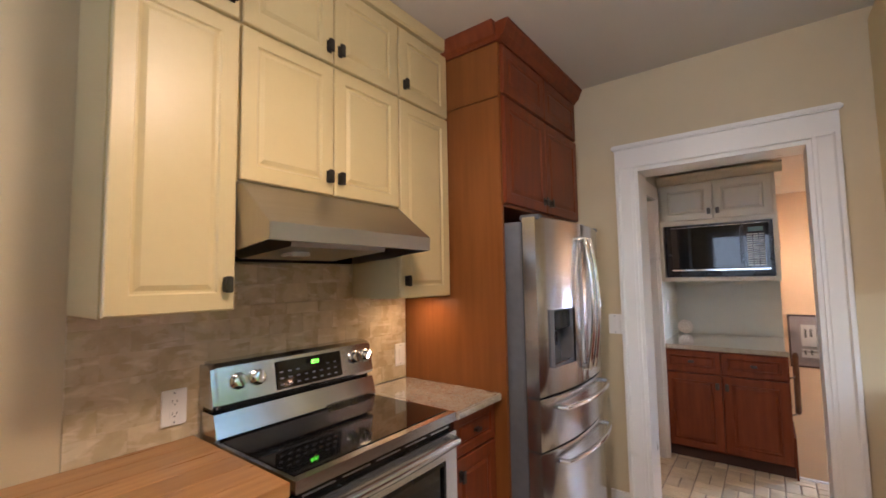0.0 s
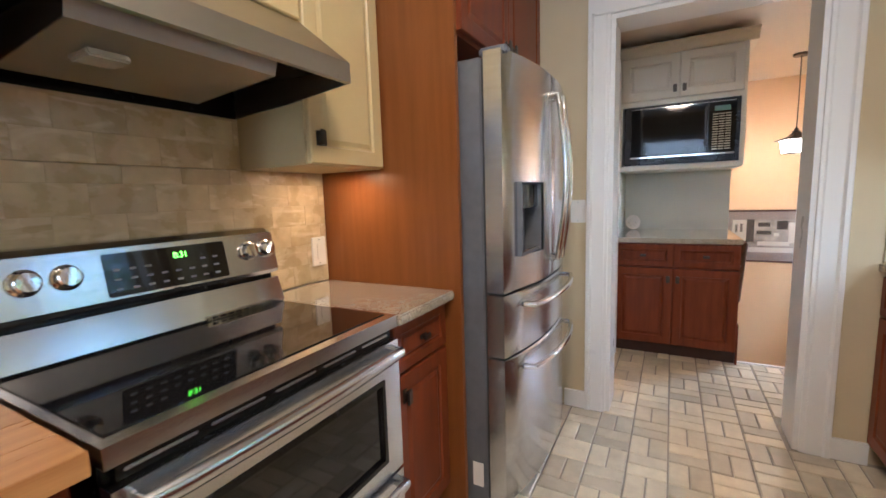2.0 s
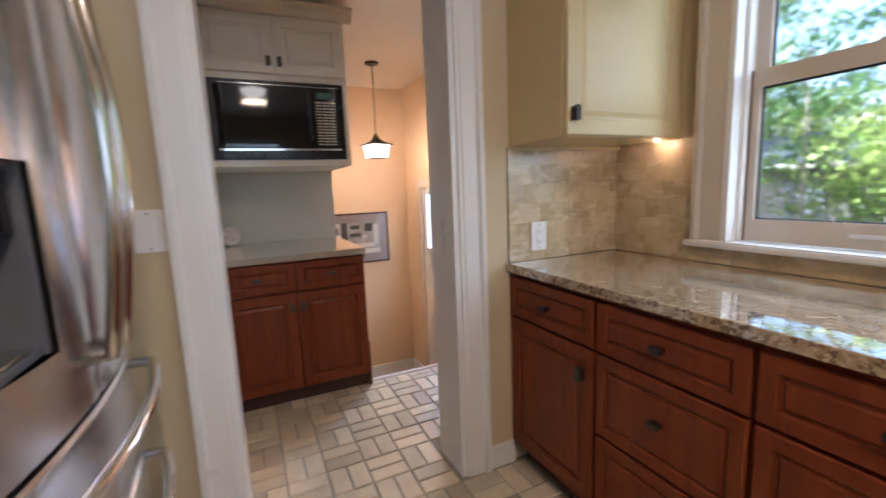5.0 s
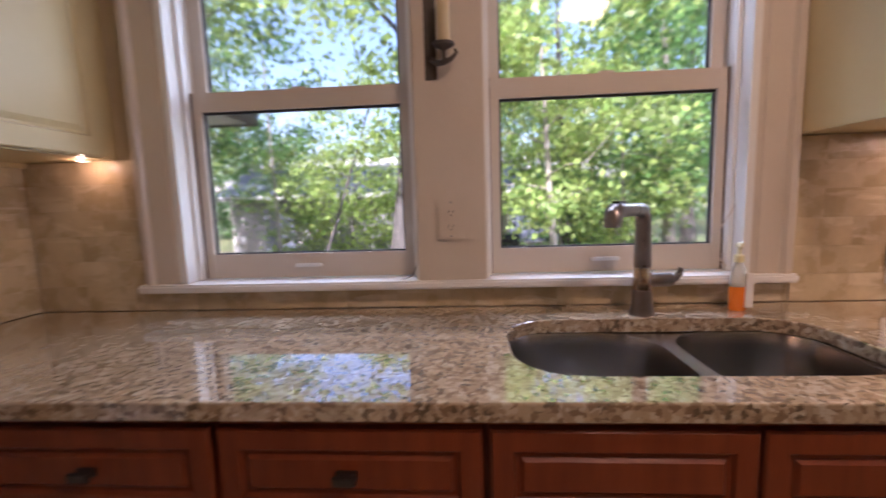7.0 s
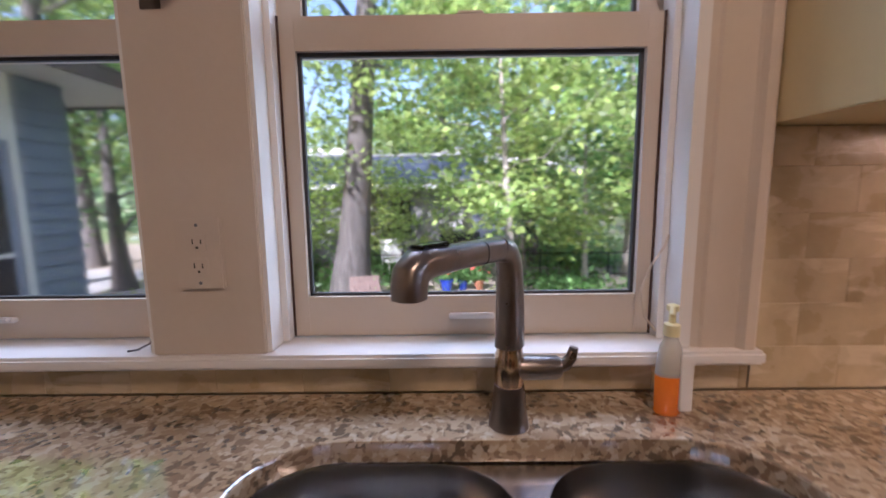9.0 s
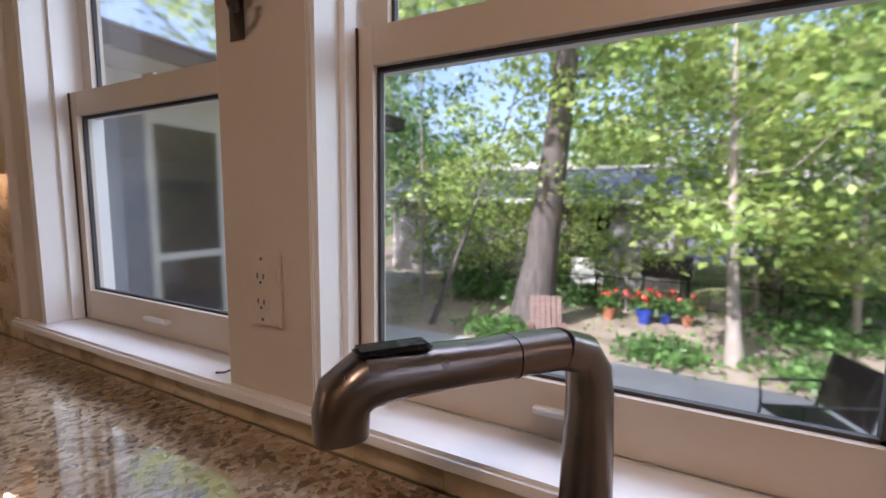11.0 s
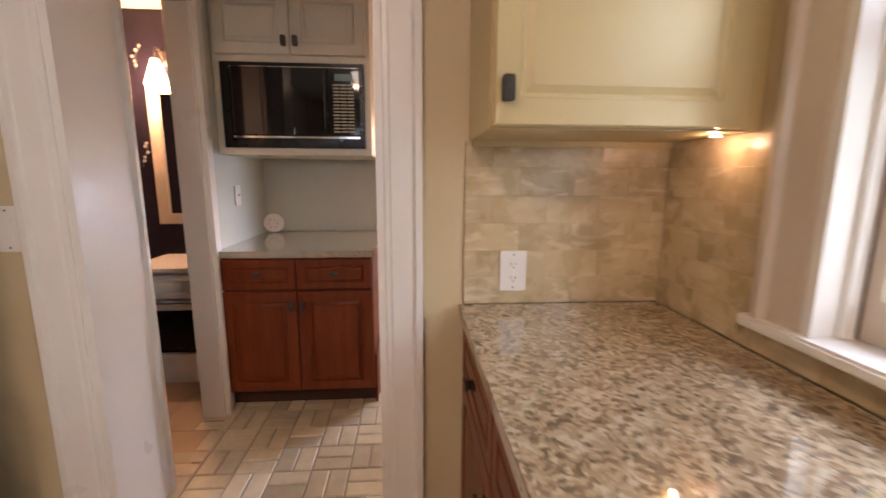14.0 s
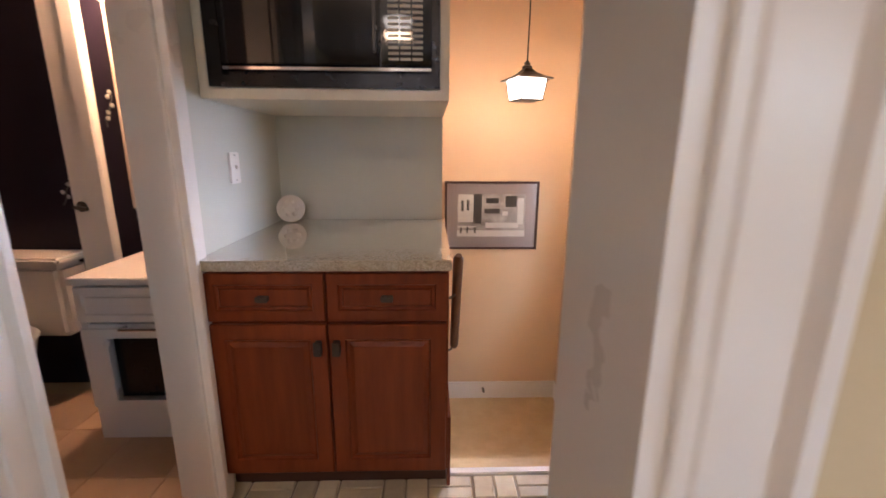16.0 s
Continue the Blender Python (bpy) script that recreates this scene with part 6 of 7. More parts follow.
def tree(x, y, height, girth, crown, count, leaf, seed, label, material="leaf", lean=(0, 0), low=0.35, bark="bark", limbs=9, fill=1.0):
    """A tapering trunk, limbs that divide, and leaves gathered in uneven clumps at the limbs' ends."""
    rng, nr = random.Random(seed), np.random.default_rng(seed)
    t = thing("tree", pose(x, y, GZ - 0.02), label, "tree", "garden trees")
    pts, rad = [], []
    for k in range(9):
        u = k / 8
        pts.append(Vector((lean[0] * u + 0.12 * girth * math.sin(3 * u + seed), lean[1] * u + 0.12 * girth * math.cos(4 * u + seed), height * 0.86 * u)))
        rad.append(girth * (0.5 * (1 - 0.78 * u) + (0.22 if k == 0 else 0.03 if k == 1 else 0)))
    trunk = add_tube(bmesh.new(), pts, rad, 12)
    centres = []
    for k in range(limbs):
        u = low + (0.97 - low) * k / max(limbs - 1, 1)
        i = min(int(u * 8), 7)
        p = pts[i].lerp(pts[i + 1], u * 8 - i)
        a = 2.4 * k + rng.uniform(-0.4, 0.4)
        reach = crown * rng.uniform(0.6, 1.05) * (1.0 - 0.45 * abs(u - 0.55))
        q = p + Vector((math.cos(a) * reach * 0.5, math.sin(a) * reach * 0.5, reach * rng.uniform(0.05, 0.35)))
        e = p + Vector((math.cos(a + 0.2) * reach, math.sin(a + 0.2) * reach, reach * rng.uniform(0.1, 0.6)))
        r0 = max(girth * 0.16 * (1.1 - u), 0.008)
        add_tube(trunk, [p, p.lerp(q, 0.5) + Vector((0, 0, 0.03 * reach)), q, e], [r0, r0 * 0.75, r0 * 0.5, r0 * 0.15], 6)
        for m in range(4):
            s = p.lerp(e, rng.uniform(0.4, 1.0))
            w = s + Vector((rng.uniform(-1, 1), rng.uniform(-1, 1), rng.uniform(-0.3, 0.7))) * reach * 0.42
            add_tube(trunk, [s, s.lerp(w, 0.5) + Vector((0, 0, 0.04)), w], [r0 * 0.3, r0 * 0.2, r0 * 0.08], 5)
            centres += [s, w, s.lerp(w, 0.6)]
    part("trunk", trunk, bark, t, smooth=True)
    cl = np.array([tuple(c) for c in centres])
    pick = nr.integers(0, len(cl), count)
    spread = nr.normal(size=(count, 3)) * np.array([0.17, 0.17, 0.11]) * crown * fill
    crown_ob = leaves("crown", material, cl[pick] + spread, leaf, t, rng=nr)
    tagged(crown_ob, "loose crown of small leaves", kind="stuff")
    return t


tree(8.30, 3.34, 11.0, 0.56, 3.4, 6000, 0.14, 3, "tall old tree with a thick furrowed trunk", "leaf_yellow", (0.5, -1.0), 0.42, limbs=10)
tree(7.85, 0.45, 5.2, 0.17, 2.0, 5200, 0.115, 5, "young maple with pale green leaves by the patio", "leaf_yellow", (0.1, 0.3), 0.30, "bark_pale", 13, 0.9)
tree(7.55, 4.80, 4.8, 0.08, 1.3, 1700, 0.095, 8, "slender sapling with a bent stem", "leaf_yellow", (0.8, -1.25), 0.35, "bark", 9)
tree(9.6, 6.15, 6.5, 0.09, 1.2, 1300, 0.10, 9, "slim pale-stemmed young tree", "leaf", (0.1, 0.1), 0.40, "bark_pale", 9)
tree(9.25, 5.25, 1.1, 0.06, 0.55, 60, 0.06, 10, "bare pale forked garden shrub", "leaf", (0.05, 0.05), 0.10, "bark_pale", 7)
tree(10.0, 8.45, 6.0, 0.36, 2.4, 2000, 0.11, 11, "small spreading tree beyond the porch", "leaf", (0.3, 0.4), 0.22, "bark", 11)
tree(10.5, -2.6, 7.5, 0.30, 2.4, 5200, 0.13, 14, "leafy tree at the lawn's edge", "leaf", (0.3, 0.2), 0.22, "bark_pale", 13)
tree(13.2, -0.9, 9.0, 0.34, 2.6, 3000, 0.15, 17, "leafy tree beyond the fence", "leaf_yellow", (0.2, 0.3), 0.28, "bark", 12)
tree(6.4, -4.6, 5.4, 0.22, 2.0, 6500, 0.12, 21, "leafy green garden tree beside the patio", "leaf", (0.1, -0.2), 0.25, "bark", 12)
tree(18.0, 13.5, 10.0, 0.40, 2.8, 4200, 0.16, 24, "leafy tree in front of the neighbouring house", "leaf_yellow", (0.0, 0.2), 0.30, "bark", 12)
tree(12.8, 11.5, 10.5, 0.42, 3.2, 7000, 0.18, 27, "leafy tree behind the porch", "leaf_yellow", (0.0, 0.2), 0.30, "bark", 12)
tree(17.5, -6.5, 11.0, 0.45, 3.4, 7000, 0.20, 31, "tall leafy tree beyond the lawn", "leaf", (0.0, 0.2), 0.25, "bark", 12)
tree(22.0, 1.5, 13.0, 0.50, 4.0, 7500, 0.24, 35, "tall tree behind the neighbouring house", "leaf", (0.4, 0.2), 0.3, "bark", 12)
tree(10.4, 10.4, 12.0, 0.50, 5.2, 9000, 0.17, 61, "tall leaning tree spreading over the porch roof", "leaf_yellow", (-1.6, -2.2), 0.42, "bark", 12)
tree(11.0, -0.3, 3.0, 0.08, 1.2, 1800, 0.09, 41, "bare-twigged shrub with few leaves", "leaf", (0.1, 0.2), 0.2, "bark_pale", 12)


tree(17.4, 2.8, 5.0, 0.12, 1.9, 3800, 0.13, 51, "young leafy tree before the grey house", "leaf_yellow", (0.1, 0.2), 0.15, "bark", 12)
tree(15.5, -1.9, 4.6, 0.12, 1.8, 3600, 0.13, 55, "young leafy tree by the iron fence", "leaf", (0.1, 0.2), 0.15, "bark", 12)
tree(16.2, 9.2, 5.6, 0.14, 2.0, 3800, 0.13, 58, "young leafy tree behind the drive", "leaf", (0.1, 0.2), 0.15, "bark", 12)

tree(9.9, 4.75, 3.6, 0.07, 1.35, 2300, 0.095, 71, "low spreading understorey tree behind the old trunk", "leaf_yellow", (0.2, -0.3), 0.18, "bark", 11)
tree(10.9, 6.2, 3.2, 0.07, 1.3, 2200, 0.10, 72, "low leafy understorey tree before the outbuilding", "leaf_yellow", (-0.2, 0.2), 0.15, "bark", 11)
tree(11.6, 3.3, 2.9, 0.06, 1.2, 2000, 0.10, 73, "leafy bush-like young tree before the outbuilding wall", "leaf_yellow", (0.1, 0.1), 0.12, "bark", 11)
tree(10.2, 1.9, 2.6, 0.05, 0.9, 1100, 0.085, 75, "light leafy shrub behind the flower pots", "leaf_yellow", (0.1, 0.1), 0.25, "bark_pale", 9)
tree(9.7, -1.3, 4.4, 0.12, 1.6, 3200, 0.11, 76, "pale green maple sapling beyond the patio", "leaf_yellow", (0.1, 0.1), 0.2, "bark_pale", 12)


def shrubs():
    nr = np.random.default_rng(7)
    c = []
    for x, y, h, r, n in ((10.2, 5.0, 0.5, 0.8, 800), (10.6, 2.6, 0.4, 0.6, 500), (9.9, 3.6, 0.5, 0.7, 600), (9.6, -0.8, 0.35, 0.9, 900), (12.2, -1.8, 0.7, 1.2, 1300), (11.8, 3.6, 0.9, 0.9, 1200), (11.4, 5.6, 0.6, 0.7, 700), (8.3, -2.4, 0.5, 0.9, 900), (15.5, -2.6, 1.2, 1.8, 1600), (7.6, 3.55, 0.22, 0.55, 600), (7.7, 1.3, 0.18, 0.6, 500), (7.5, -0.4, 0.2, 0.6, 500)):
        p = nr.normal(size=(n, 3)) * (r * 0.5, r * 0.5, h * 0.35)
        p[:, 2] = np.abs(p[:, 2]) + GZ + 0.05
        c.append(p + (x, y, 0))
    ob = leaves("undergrowth", "leaf", np.concatenate(c), 0.10, rng=nr, droop=0.8)
    tagged(ob, "low leafy undergrowth between the trees", "shrubs", kind="stuff")
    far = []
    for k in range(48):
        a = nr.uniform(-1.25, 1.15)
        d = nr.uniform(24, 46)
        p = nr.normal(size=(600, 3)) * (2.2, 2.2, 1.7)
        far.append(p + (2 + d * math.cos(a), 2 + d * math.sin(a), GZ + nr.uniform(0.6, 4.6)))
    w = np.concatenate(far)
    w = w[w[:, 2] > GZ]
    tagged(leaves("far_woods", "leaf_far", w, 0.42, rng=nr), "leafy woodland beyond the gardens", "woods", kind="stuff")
    lit = np.column_stack([nr.uniform(7.2, 16, 2600), nr.uniform(-7, 9, 2600), np.full(2600, GZ + 0.02)])
    tagged(leaves("fallen_leaves", "leaf_yellow", lit, 0.07, rng=nr, droop=0.05), "scattered fallen leaves on the soil", "leaves", kind="stuff")


shrubs()


# ---- the porch wing ----
def porch():
    h = thing("porch_wing", pose(0, 0, 0), "grey sided house wing with a dark screened porch", "house")
    y = 6.5
    part("wall", boxes(((2.16, y + 0.02, GZ), (6.80, y + 0.18, 0.0)), ((2.16, y + 0.02, 2.36), (6.80, y + 0.18, 2.69)), ((2.16, y + 0.02, 0), (4.10, y + 0.18, 2.36)), ((6.08, y + 0.02, 0), (6.80, y + 0.18, 2.36)), ((6.65, y + 0.18, GZ), (6.80, y + 3.4, 2.69)), ((2.16, y + 3.0, GZ), (6.65, y + 3.1, 2.69))), "siding", h, "slate grey siding")
    board = mesh_of("siding_board", moved(sweep([(0, 0), (-0.036, 0.0), (-0.008, 0.19), (0, 0.19)], 0.715), pose(0, 0, 0)), "siding")
    for k in range(17):
        b = new("siding_board", board)
        b.parent, b.location = h, (6.085, y + 0.019, GZ + 0.19 * k)
    part("frieze", box((2.16, y - 0.01, 2.33), (6.08, y + 0.019, 2.69)), "soffit", h, "cream painted band over the screens")
    for x0, x1 in ((4.10, 4.16), (4.97, 5.06), (5.98, 6.08)):
        part("post", box((x0, y - 0.015, GZ + 0.2), (x1, y + 0.05, 2.36), 0.004), "soffit", h)
    part("mid_rail", box((4.16, y - 0.01, 0.665), (4.97, y + 0.03, 0.71), 0.003), "soffit", h)
    part("bottom_rail", box((4.10, y - 0.01, -0.28), (6.07, y + 0.03, -0.20), 0.003), "soffit", h)
    for z0, z1 in ((-0.2, 0.665), (0.71, 2.22)):
        part("screen", box((4.185, y + 0.012, z0 + 0.02), (4.945, y + 0.016, z1 - 0.02)), "screen", h, "dark reflective screen panel")
        part("screen_frame", moved(frame_plate(0.81, z1 - z0, (0.025, 0.02, 0.785, z1 - z0 - 0.02), 0.02), Matrix.Translation((4.16, y + 0.02, z0))), "soffit", h)
    part("screen_head", box((4.16, y - 0.012, 2.22), (4.97, y + 0.02, 2.329), 0.003), "soffit", h)
    d = part("door", boxes(((5.07, y - 0.005, -0.2), (5.15, y + 0.03, 1.93)), ((5.87, y - 0.005, -0.2), (5.97, y + 0.03, 1.93)), ((5.15, y - 0.004, 1.84), (5.87, y + 0.03, 1.93)), ((5.15, y - 0.004, -0.2), (5.87, y + 0.03, -0.02)), ((5.42, y - 0.002, -0.02), (5.45, y + 0.02, 1.84))), "siding_far", h, "grey framed glass door")
    part("door_glass", box((5.15, y + 0.006, -0.02), (5.87, y + 0.010, 1.84)), "pane_dark", d, "dark reflecting glass")
    part("door_bar", box((5.15, y - 0.012, 0.62), (5.87, y + 0.004, 0.665), 0.003), "soffit", d)
    part("transom", box((5.06, y - 0.008, 1.935), (5.98, y + 0.02, 2.33)), "soffit", h)
    part("soffit", box((2.16, y - 0.75, 2.70), (8.10, y + 3.9, 2.74)), "soffit", h, "cream soffit boards")
    part("fascia", box((2.16, y - 0.79, 2.66), (8.15, y - 0.752, 2.83), 0.004), "roofing", h, "brown fascia and gutter")
    part("fascia", box((8.105, y - 0.75, 2.66), (8.15, y + 3.9, 2.83), 0.004), "roofing", h)
    part("roof", moved(sweep([(-0.8, 0.0), (-0.8, 0.04), (1.6, 0.72), (4.0, 0.04), (4.0, 0.0)], 6.1), Matrix.Translation((2.1, y, 2.832))), "roofing", h, "brown shingle roof")
    part("step", box((4.95, y - 0.5, GZ), (6.05, y - 0.02, GZ + 0.22), 0.01), "concrete", h)


porch()


def neighbour():
    h = thing("neighbour_house", pose(0, 0, 0), "blue-grey neighbouring house with a low pale roof", "house")
    x = 19.0
    part("wall", box((x, -3.5, GZ - 0.2), (x + 7, 12.0, 1.9)), "siding_far", h, "blue-grey siding")
    part("roof", moved(sweep([(-0.9, 0), (-0.9, 0.15), (3.6, 1.6), (8.2, 0.15), (8.2, 0)], 17.0), pose(x, 12.8, 1.9, 0, 0, -90)), "roof_far", h, "low-pitched roof paled as by sunlight")
    for y in (-1.6, 1.6, 5.0, 8.6):
        w = part("window", box((x - 0.05, y, 0.1), (x - 0.002, y + 1.0, 1.3), 0.01), "siding", h)
        part("pane", box((x - 0.06, y + 0.08, 0.18), (x - 0.051, y + 0.92, 1.22)), "screen", w, "dark window pane")


neighbour()


def outbuilding():
    h = thing("outbuilding", pose(12.6, 0, GZ), "long low grey board outbuilding with a slate-blue roof", "outbuilding")
    part("wall", box((0, 0.9, 0), (3.6, 8.9, 2.12)), "shed_board", h)
    board = mesh_of("wall_board", box((-0.018, 0, 0.03), (-0.001, 0.188, 2.08), 0.004), "shed_board")
    for k in range(42):
        b = new("wall_board", board)
        b.parent, b.location = h, (0, 0.905 + 0.19 * k, 0)
    for y in (0.86, 8.86):
        part("corner_board", box((-0.03, y, 0), (0.06, y + 0.09, 2.12), 0.004), "soffit", h)
    roof = part("roof", moved(sweep([(-0.45, 0), (-0.45, 0.06), (1.8, 1.0), (4.05, 0.06), (4.05, 0)], 8.8), pose(0, 9.2, 2.12, 0, 0, -90)), "roof_shed", h, "slate-blue shingled roof")
    # cream strip paints the bright sunlit line along the ridge
    part("ridge_cap", moved(sweep([(-0.16, 0), (-0.16, 0.02), (0, 0.08), (0.16, 0.02), (0.16, 0)], 8.82), pose(1.8, 9.21, 3.08, 0, 0, -90)), "soffit", roof, "pale strip for the sunlit ridge line")
    part("fascia", box((-0.50, 0.4, 2.08), (-0.455, 9.2, 2.20), 0.004), "trim", h, "white fascia board")
    d = part("door", box((-0.05, 7.0, 0.05), (-0.02, 7.95, 1.98), 0.005), "siding", h, "grey plank door")
    part("latch", box((-0.075, 7.1, 1.0), (-0.051, 7.13, 1.18), 0.004), "iron", d)
    for y in (2.45,):
        w = part("window", moved(frame_plate(0.62, 1.0, (0.06, 0.06, 0.56, 0.94), 0.03), pose(-0.019, y + 0.62, 0.85, 0, 0, -90)), "siding", h, "dark framed window")
        part("pane", box((-0.034, y + 0.06, 0.91), (-0.026, y + 0.56, 1.79)), "pane_dark", w, "dark window pane")


outbuilding()
bm = bmesh.new()
bm.faces.new([bm.verts.new((x, y, GZ + 0.008)) for x, y in ((9.6, 7.0), (12.2, 7.4), (12.4, 18), (40, 24), (40, 28), (9.0, 19))])
solid("driveway", bm, "gravel", "pale sunlit gravel drive beside the shed", "road")


def deck_chair(m):
    c = thing("garden_chair", m, "red-brown slatted wooden garden chair on the patio", "chair")
    for k in range(6):
        part("back_slat", moved(box((-0.27 + 0.092 * k, -0.012, 0), (-0.27 + 0.092 * k + 0.076, 0.012, 0.78), 0.005), pose(0, 0.10, 0.30, -24, 0, 0)), "adirondack", c)
    for k in range(7):
        part("seat_slat", box((-0.29, -0.52 + 0.088 * k, 0.375 - 0.014 * k), (0.29, -0.52 + 0.088 * k + 0.072, 0.397 - 0.014 * k), 0.004), "adirondack", c)
    for s in (-0.30, 0.27):
        part("arm", box((s - 0.04, -0.55, 0.56), (s + 0.07, 0.24, 0.585), 0.006), "adirondack", c)
        part("leg", box((s, -0.50, 0.0), (s + 0.03, -0.42, 0.56), 0.004), "adirondack", c)
        part("side_rail", moved(box((s, -0.55, 0.0), (s + 0.03, 0.40, 0.10), 0.004), pose(0, 0, 0.25, -9, 0, 0)), "adirondack", c)
        part("leg", box((s, 0.18, 0.0), (s + 0.03, 0.26, 0.56), 0.004), "adirondack", c)
    part("back_rail", moved(box((-0.28, 0.012, 0.60), (0.28, 0.034, 0.67), 0.004), pose(0, 0.10, 0.30, -24, 0, 0)), "adirondack", c)
    return c


deck_chair(pose(6.75, 2.64, GZ + 0.035, 0, 0, -70) @ Matrix.Scale(0.77, 4))


def iron_chair(m, paint="iron", label="black metal patio chair"):
    c = thing("metal_chair", m, label, "chair")
    for s in (-0.24, 0.24):
        part("leg", tube([(s, -0.26, 0), (s, -0.20, 0.42), (s, 0.20, 0.44), (s, 0.30, 0.90)], 0.012, 8), paint, c)
        part("leg", tube([(s, 0.30, 0), (s, 0.18, 0.43)], 0.012, 8), paint, c)
        part("arm", tube([(s, -0.20, 0.42), (s, -0.22, 0.64), (s, 0.25, 0.66)], 0.011, 8), paint, c)
    part("seat", box((-0.24, -0.22, 0.43), (0.24, 0.22, 0.445), 0.006), paint, c)
    part("backrest", moved(box((-0.24, 0, 0), (0.24, 0.01, 0.42), 0.004), pose(0, 0.21, 0.48, -12, 0, 0)), paint, c)


iron_chair(pose(5.3, 0.35, GZ + 0.035, 0, 0, 200))
iron_chair(pose(10.75, 2.75, GZ, 0, 0, -60), "trim", "white metal garden chair under the trees")


def fence():
    f = thing("iron_fence", pose(10.3, 0, GZ), "thin black iron garden fence", "fence")
    for z in (0.15, 0.62):
        part("rail", tube([(0, -5, z), (0.05, -1, z), (0, 4, z)], 0.013, 6), "iron", f)
    post = mesh_of("post", tube([(0, 0, 0), (0, 0, 0.72)], 0.020, 6), "iron")
    bar = mesh_of("bar", tube([(0, 0, 0.1), (0, 0, 0.66)], 0.006, 5), "iron")
    for k in range(7):
        p = new("post", post)
        p.parent, p.location = f, (0.03, -5 + 1.5 * k, 0)
    for k in range(60):
        if k % 2:
            p = new("bar", bar)
            p.parent, p.location = f, (0.04, -5 + 0.15 * k, 0)


fence()


def pot(x, y, m, size, petals, seed):
    nr = np.random.default_rng(seed)
    p = thing("flower_pot", pose(x, y, GZ), "glazed blue pot of red flowers" if m == "blue_pot" else "terracotta pot of red flowers", "flower pot", "flower pots by the fence")
    part("pot", moved(lathe([(0.10, 0), (0.15, 0.26), (0.17, 0.27), (0.17, 0.31), (0.15, 0.31), (0.14, 0.27), (0.01, 0.26)], 16), Matrix.Scale(size, 4)), m, p, smooth=True)
    c = nr.normal(size=(260, 3)) * 0.11 * size + (0, 0, 0.45 * size)
    tagged(leaves("foliage", "leaf", c, 0.09, p, rng=nr), "green foliage", kind="stuff")
    c = nr.normal(size=(petals, 3)) * (0.16 * size, 0.16 * size, 0.06) + (0, 0, 0.60 * size)
    tagged(leaves("flowers", "red", c, 0.07, p, rng=nr), "red flower heads", kind="stuff")


pot(9.40, 1.57, "blue_pot", 0.85, 40, 1)
pot(9.58, 1.24, "blue_pot", 0.68, 10, 2)
pot(9.42, 2.15, "terracotta", 0.75, 14, 3)
pot(9.6, 0.90, "terracotta", 0.65, 14, 4)


def grill():
    g = thing("barbecue_grill", pose(10.9, 1.25, GZ), "black lidded barbecue grill by the fence", "grill")
    part("body", box((-0.25, -0.45, 0.62), (0.25, 0.45, 0.82), 0.03), "iron", g)
    part("lid", moved(sweep([(-0.25, 0), (-0.24, 0.12), (-0.12, 0.24), (0.12, 0.24), (0.24, 0.12), (0.25, 0)], 0.9), pose(0, 0.45, 0.825, 0, 0, -90)), "iron", g)
    for sx in (-0.2, 0.2):
        for sy in (-0.4, 0.4):
            part("leg", box((sx - 0.02, sy - 0.02, 0), (sx + 0.02, sy + 0.02, 0.63)), "iron", g)


grill()


# ---- tiled splashbacks ----
TILES = {}


def tile_mesh(name, w, h, t, material, bevel=0.0006):
    key = (name, round(w, 3), round(h, 3), material)
    if key not in TILES:
        bm = bmesh.new()
        b = bevel
        a = [bm.verts.new((x, 0, z)) for x, z in ((0, 0), (w, 0), (w, h), (0, h))]
        c = [bm.verts.new((x, -t, z)) for x, z in ((b, b), (w - b, b), (w - b, h - b), (b, h - b))]
        d = [bm.verts.new((x, -t + b, z)) for x, z in ((0, 0), (w, 0), (w, h), (0, h))]
        for lo, hi in ((a, d), (d, c)):
            for k in range(4):
                bm.faces.new((lo[k], lo[(k + 1) % 4], hi[(k + 1) % 4], hi[k]))
        bm.faces.new(c)
        TILES[key] = mesh_of(name, bm, material)
    return TILES[key]


def splashback(name, m, w, h, label, seed, tw=0.165, th=0.0828, gap=0.0006, hole=None):
    """Running-bond stone tiles on a grout bed, in the xz plane facing -y."""
    rng = random.Random(seed)
    s = solid(name, moved(box((0, -0.0086, 0), (w, -0.001, h)), m), "grout", label, "splashback")
    r, z = 0, 0.0
    while z < h - 0.012:
        hh = min(th, h - z)
        x = -tw / 2 * (r % 2)
        while x < w - 0.006:
            x0, x1 = max(x, 0), min(x + tw, w)
            if x1 - x0 > 0.012:
                o = new("tile", tile_mesh("tile", x1 - x0 - gap, hh - gap, 0.0095 + rng.choice((0, 0, 0.0003, 0.0006)), "travertine"))
                o.parent, o.matrix_local = s, m @ pose(x0, 0, z)
            x += tw
        z += th
        r += 1
    return s


splashback("splashback_west", west(0.815, 0.919), 1.518, 0.464, "honed travertine tile behind the range", 1)
splashback("splashback_hood", west(1.172, 1.385), 0.76, 0.172, "honed travertine tile under the hood", 2)
splashback("splashback_north", pose(1.292, YD, 0.926), 0.620, 0.487, "honed travertine tile below the corner cabinet", 3)
splashback("splashback_corner", east(3.385, 0.926), 0.376, 0.487, "honed travertine tile in the window corner", 4)
splashback("splashback_stool", east(3.009, 0.926), 1.996, 0.063, "narrow travertine strip under the window stool", 5)
splashback("splashback_east", east(1.010, 0.926), 1.30, 0.482, "honed travertine tile beside the sink window", 6)


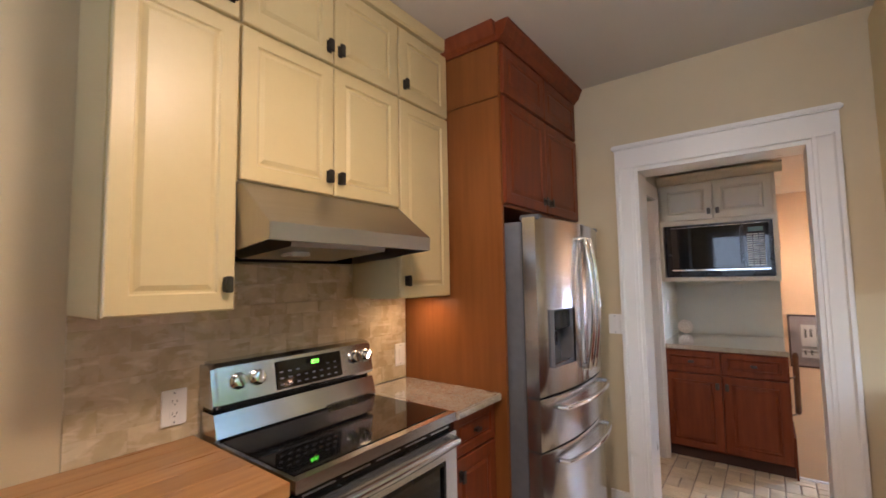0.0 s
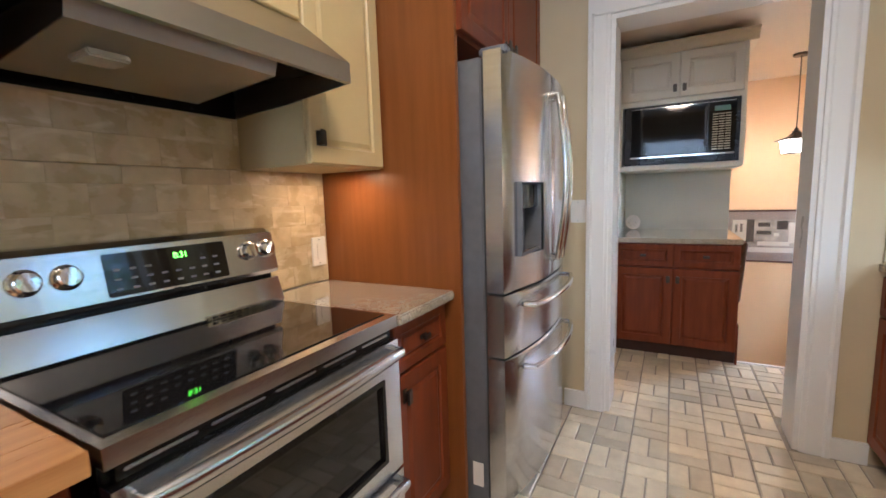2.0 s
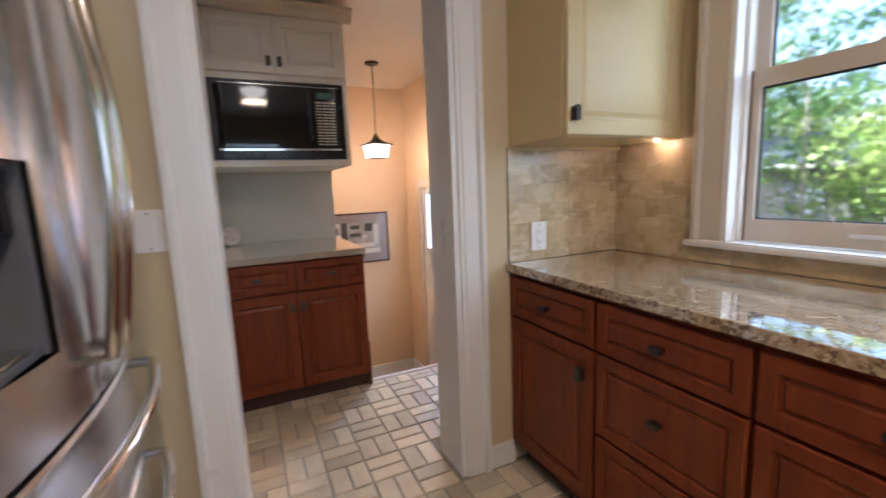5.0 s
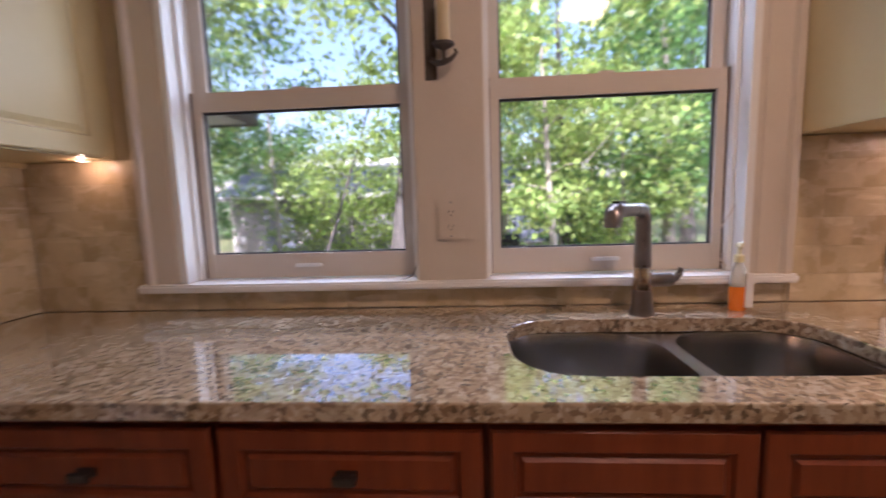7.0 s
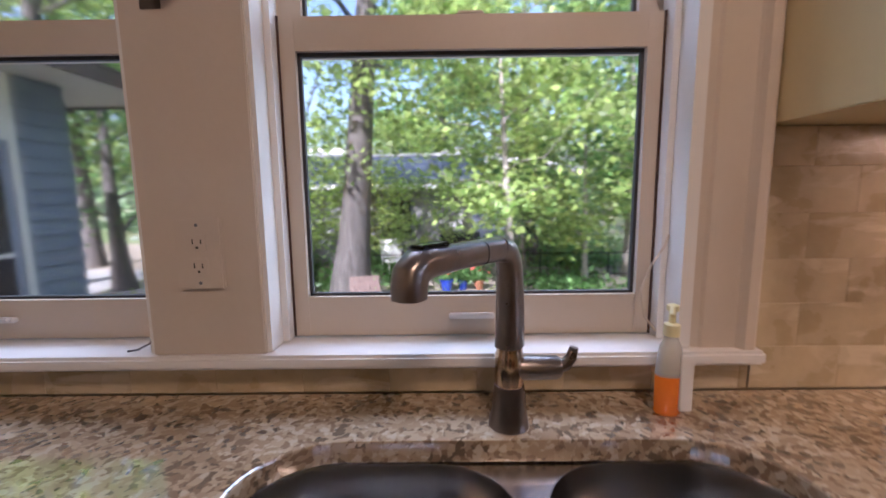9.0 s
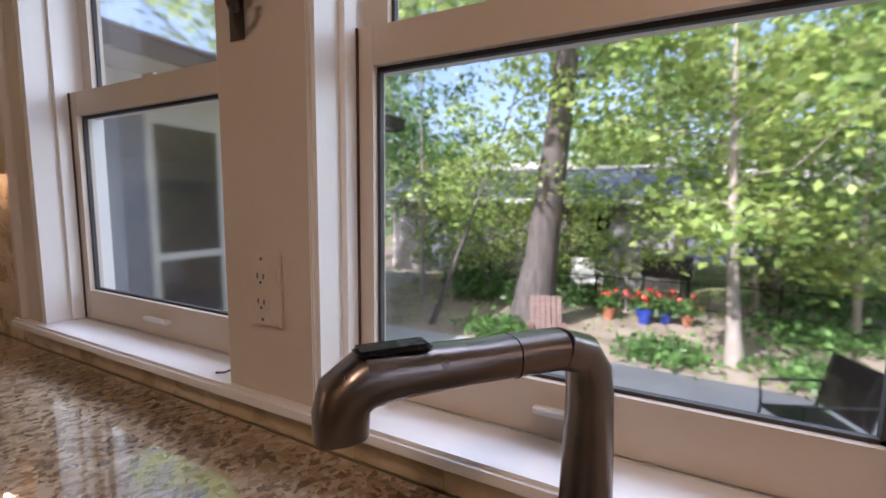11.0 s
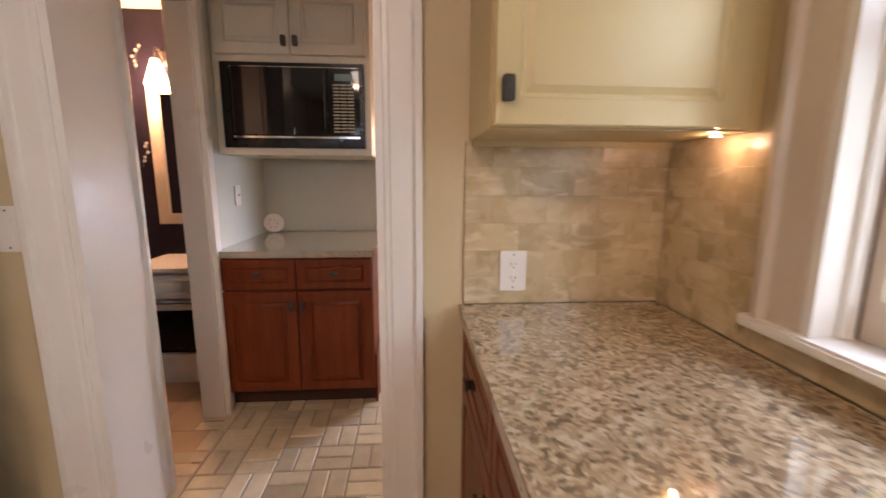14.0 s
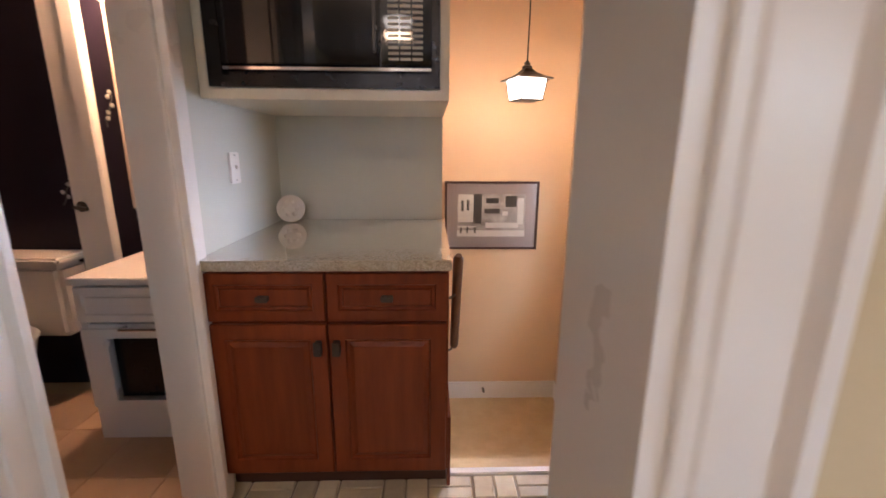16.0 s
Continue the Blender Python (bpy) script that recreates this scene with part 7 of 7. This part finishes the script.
# ---- floor tiles ----
def weave():
    a, gap = 0.170, 0.0075
    flat = pose(0, 0, 0, -90, 0, 0)
    rng = random.Random(4)
    one = tile_mesh("floor_tile", a - gap, a / 2 - gap, 0.011, "floor_tile", 0.004)
    rest = bmesh.new()

    def put(x, y, turn):
        for k in range(2):
            if turn:
                m = Matrix.Translation((x + a / 2 * k + a / 2 - gap, y, 0)) @ pose(0, 0, 0, 0, 0, 90)
            else:
                m = Matrix.Translation((x, y + a / 2 * k, 0))
            if y + a > 4.52:
                m = Matrix.Translation((0, y, 0)) @ Matrix.Diagonal((1, (4.513 - y) / a, 1, 1)) @ Matrix.Translation((0, -y, 0)) @ m
            m = m @ Matrix.Translation((0, 0, -0.0075 + rng.uniform(-0.0008, 0.0008))) @ flat
            if y > 2.0:
                o = new("floor_tile", one)
                o.parent, o.matrix_local = floor, m
            else:
                before = len(rest.verts)
                rest.from_mesh(one)
                rest.verts.ensure_lookup_table()
                bmesh.ops.transform(rest, matrix=m, verts=rest.verts[before:])

    for j in range(-11, 28):
        for i in range(-3, 13):
            x, y = -0.17 + a * i, -0.19 + a * j
            hall = y > YD - 0.15
            if y > 4.5 or y < YB or (not hall and not (-0.35 < x < 1.30)) or (hall and not (0.0 if y > 3.62 else 0.15) - 0.12 < x < (1.95 if y > 3.62 else 1.02)):
                continue
            put(x, y, (i + j + 1) % 2)
    ob = tagged(new("floor_tiles_rest", mesh_of("floor_tiles_rest", rest, "floor_tile")), kind="stuff")
    ob.parent = floor


weave()


def bath_tiles():
    fl = bpy.data.objects["floor_bathroom"]
    one = tile_mesh("bath_floor_tile", 0.297, 0.297, 0.008, "bath_tile", 0.002)
    for i in range(6):
        for j in range(6):
            x, y = -1.68 + 0.3 * i, 3.63 + 0.3 * j
            if y + 0.3 < YP + 0.1 and x < -0.1:
                o = new("bath_floor_tile", one)
                o.parent, o.matrix_local = fl, Matrix.Translation((x, y, -0.005)) @ pose(0, 0, 0, -90, 0, 0)


bath_tiles()
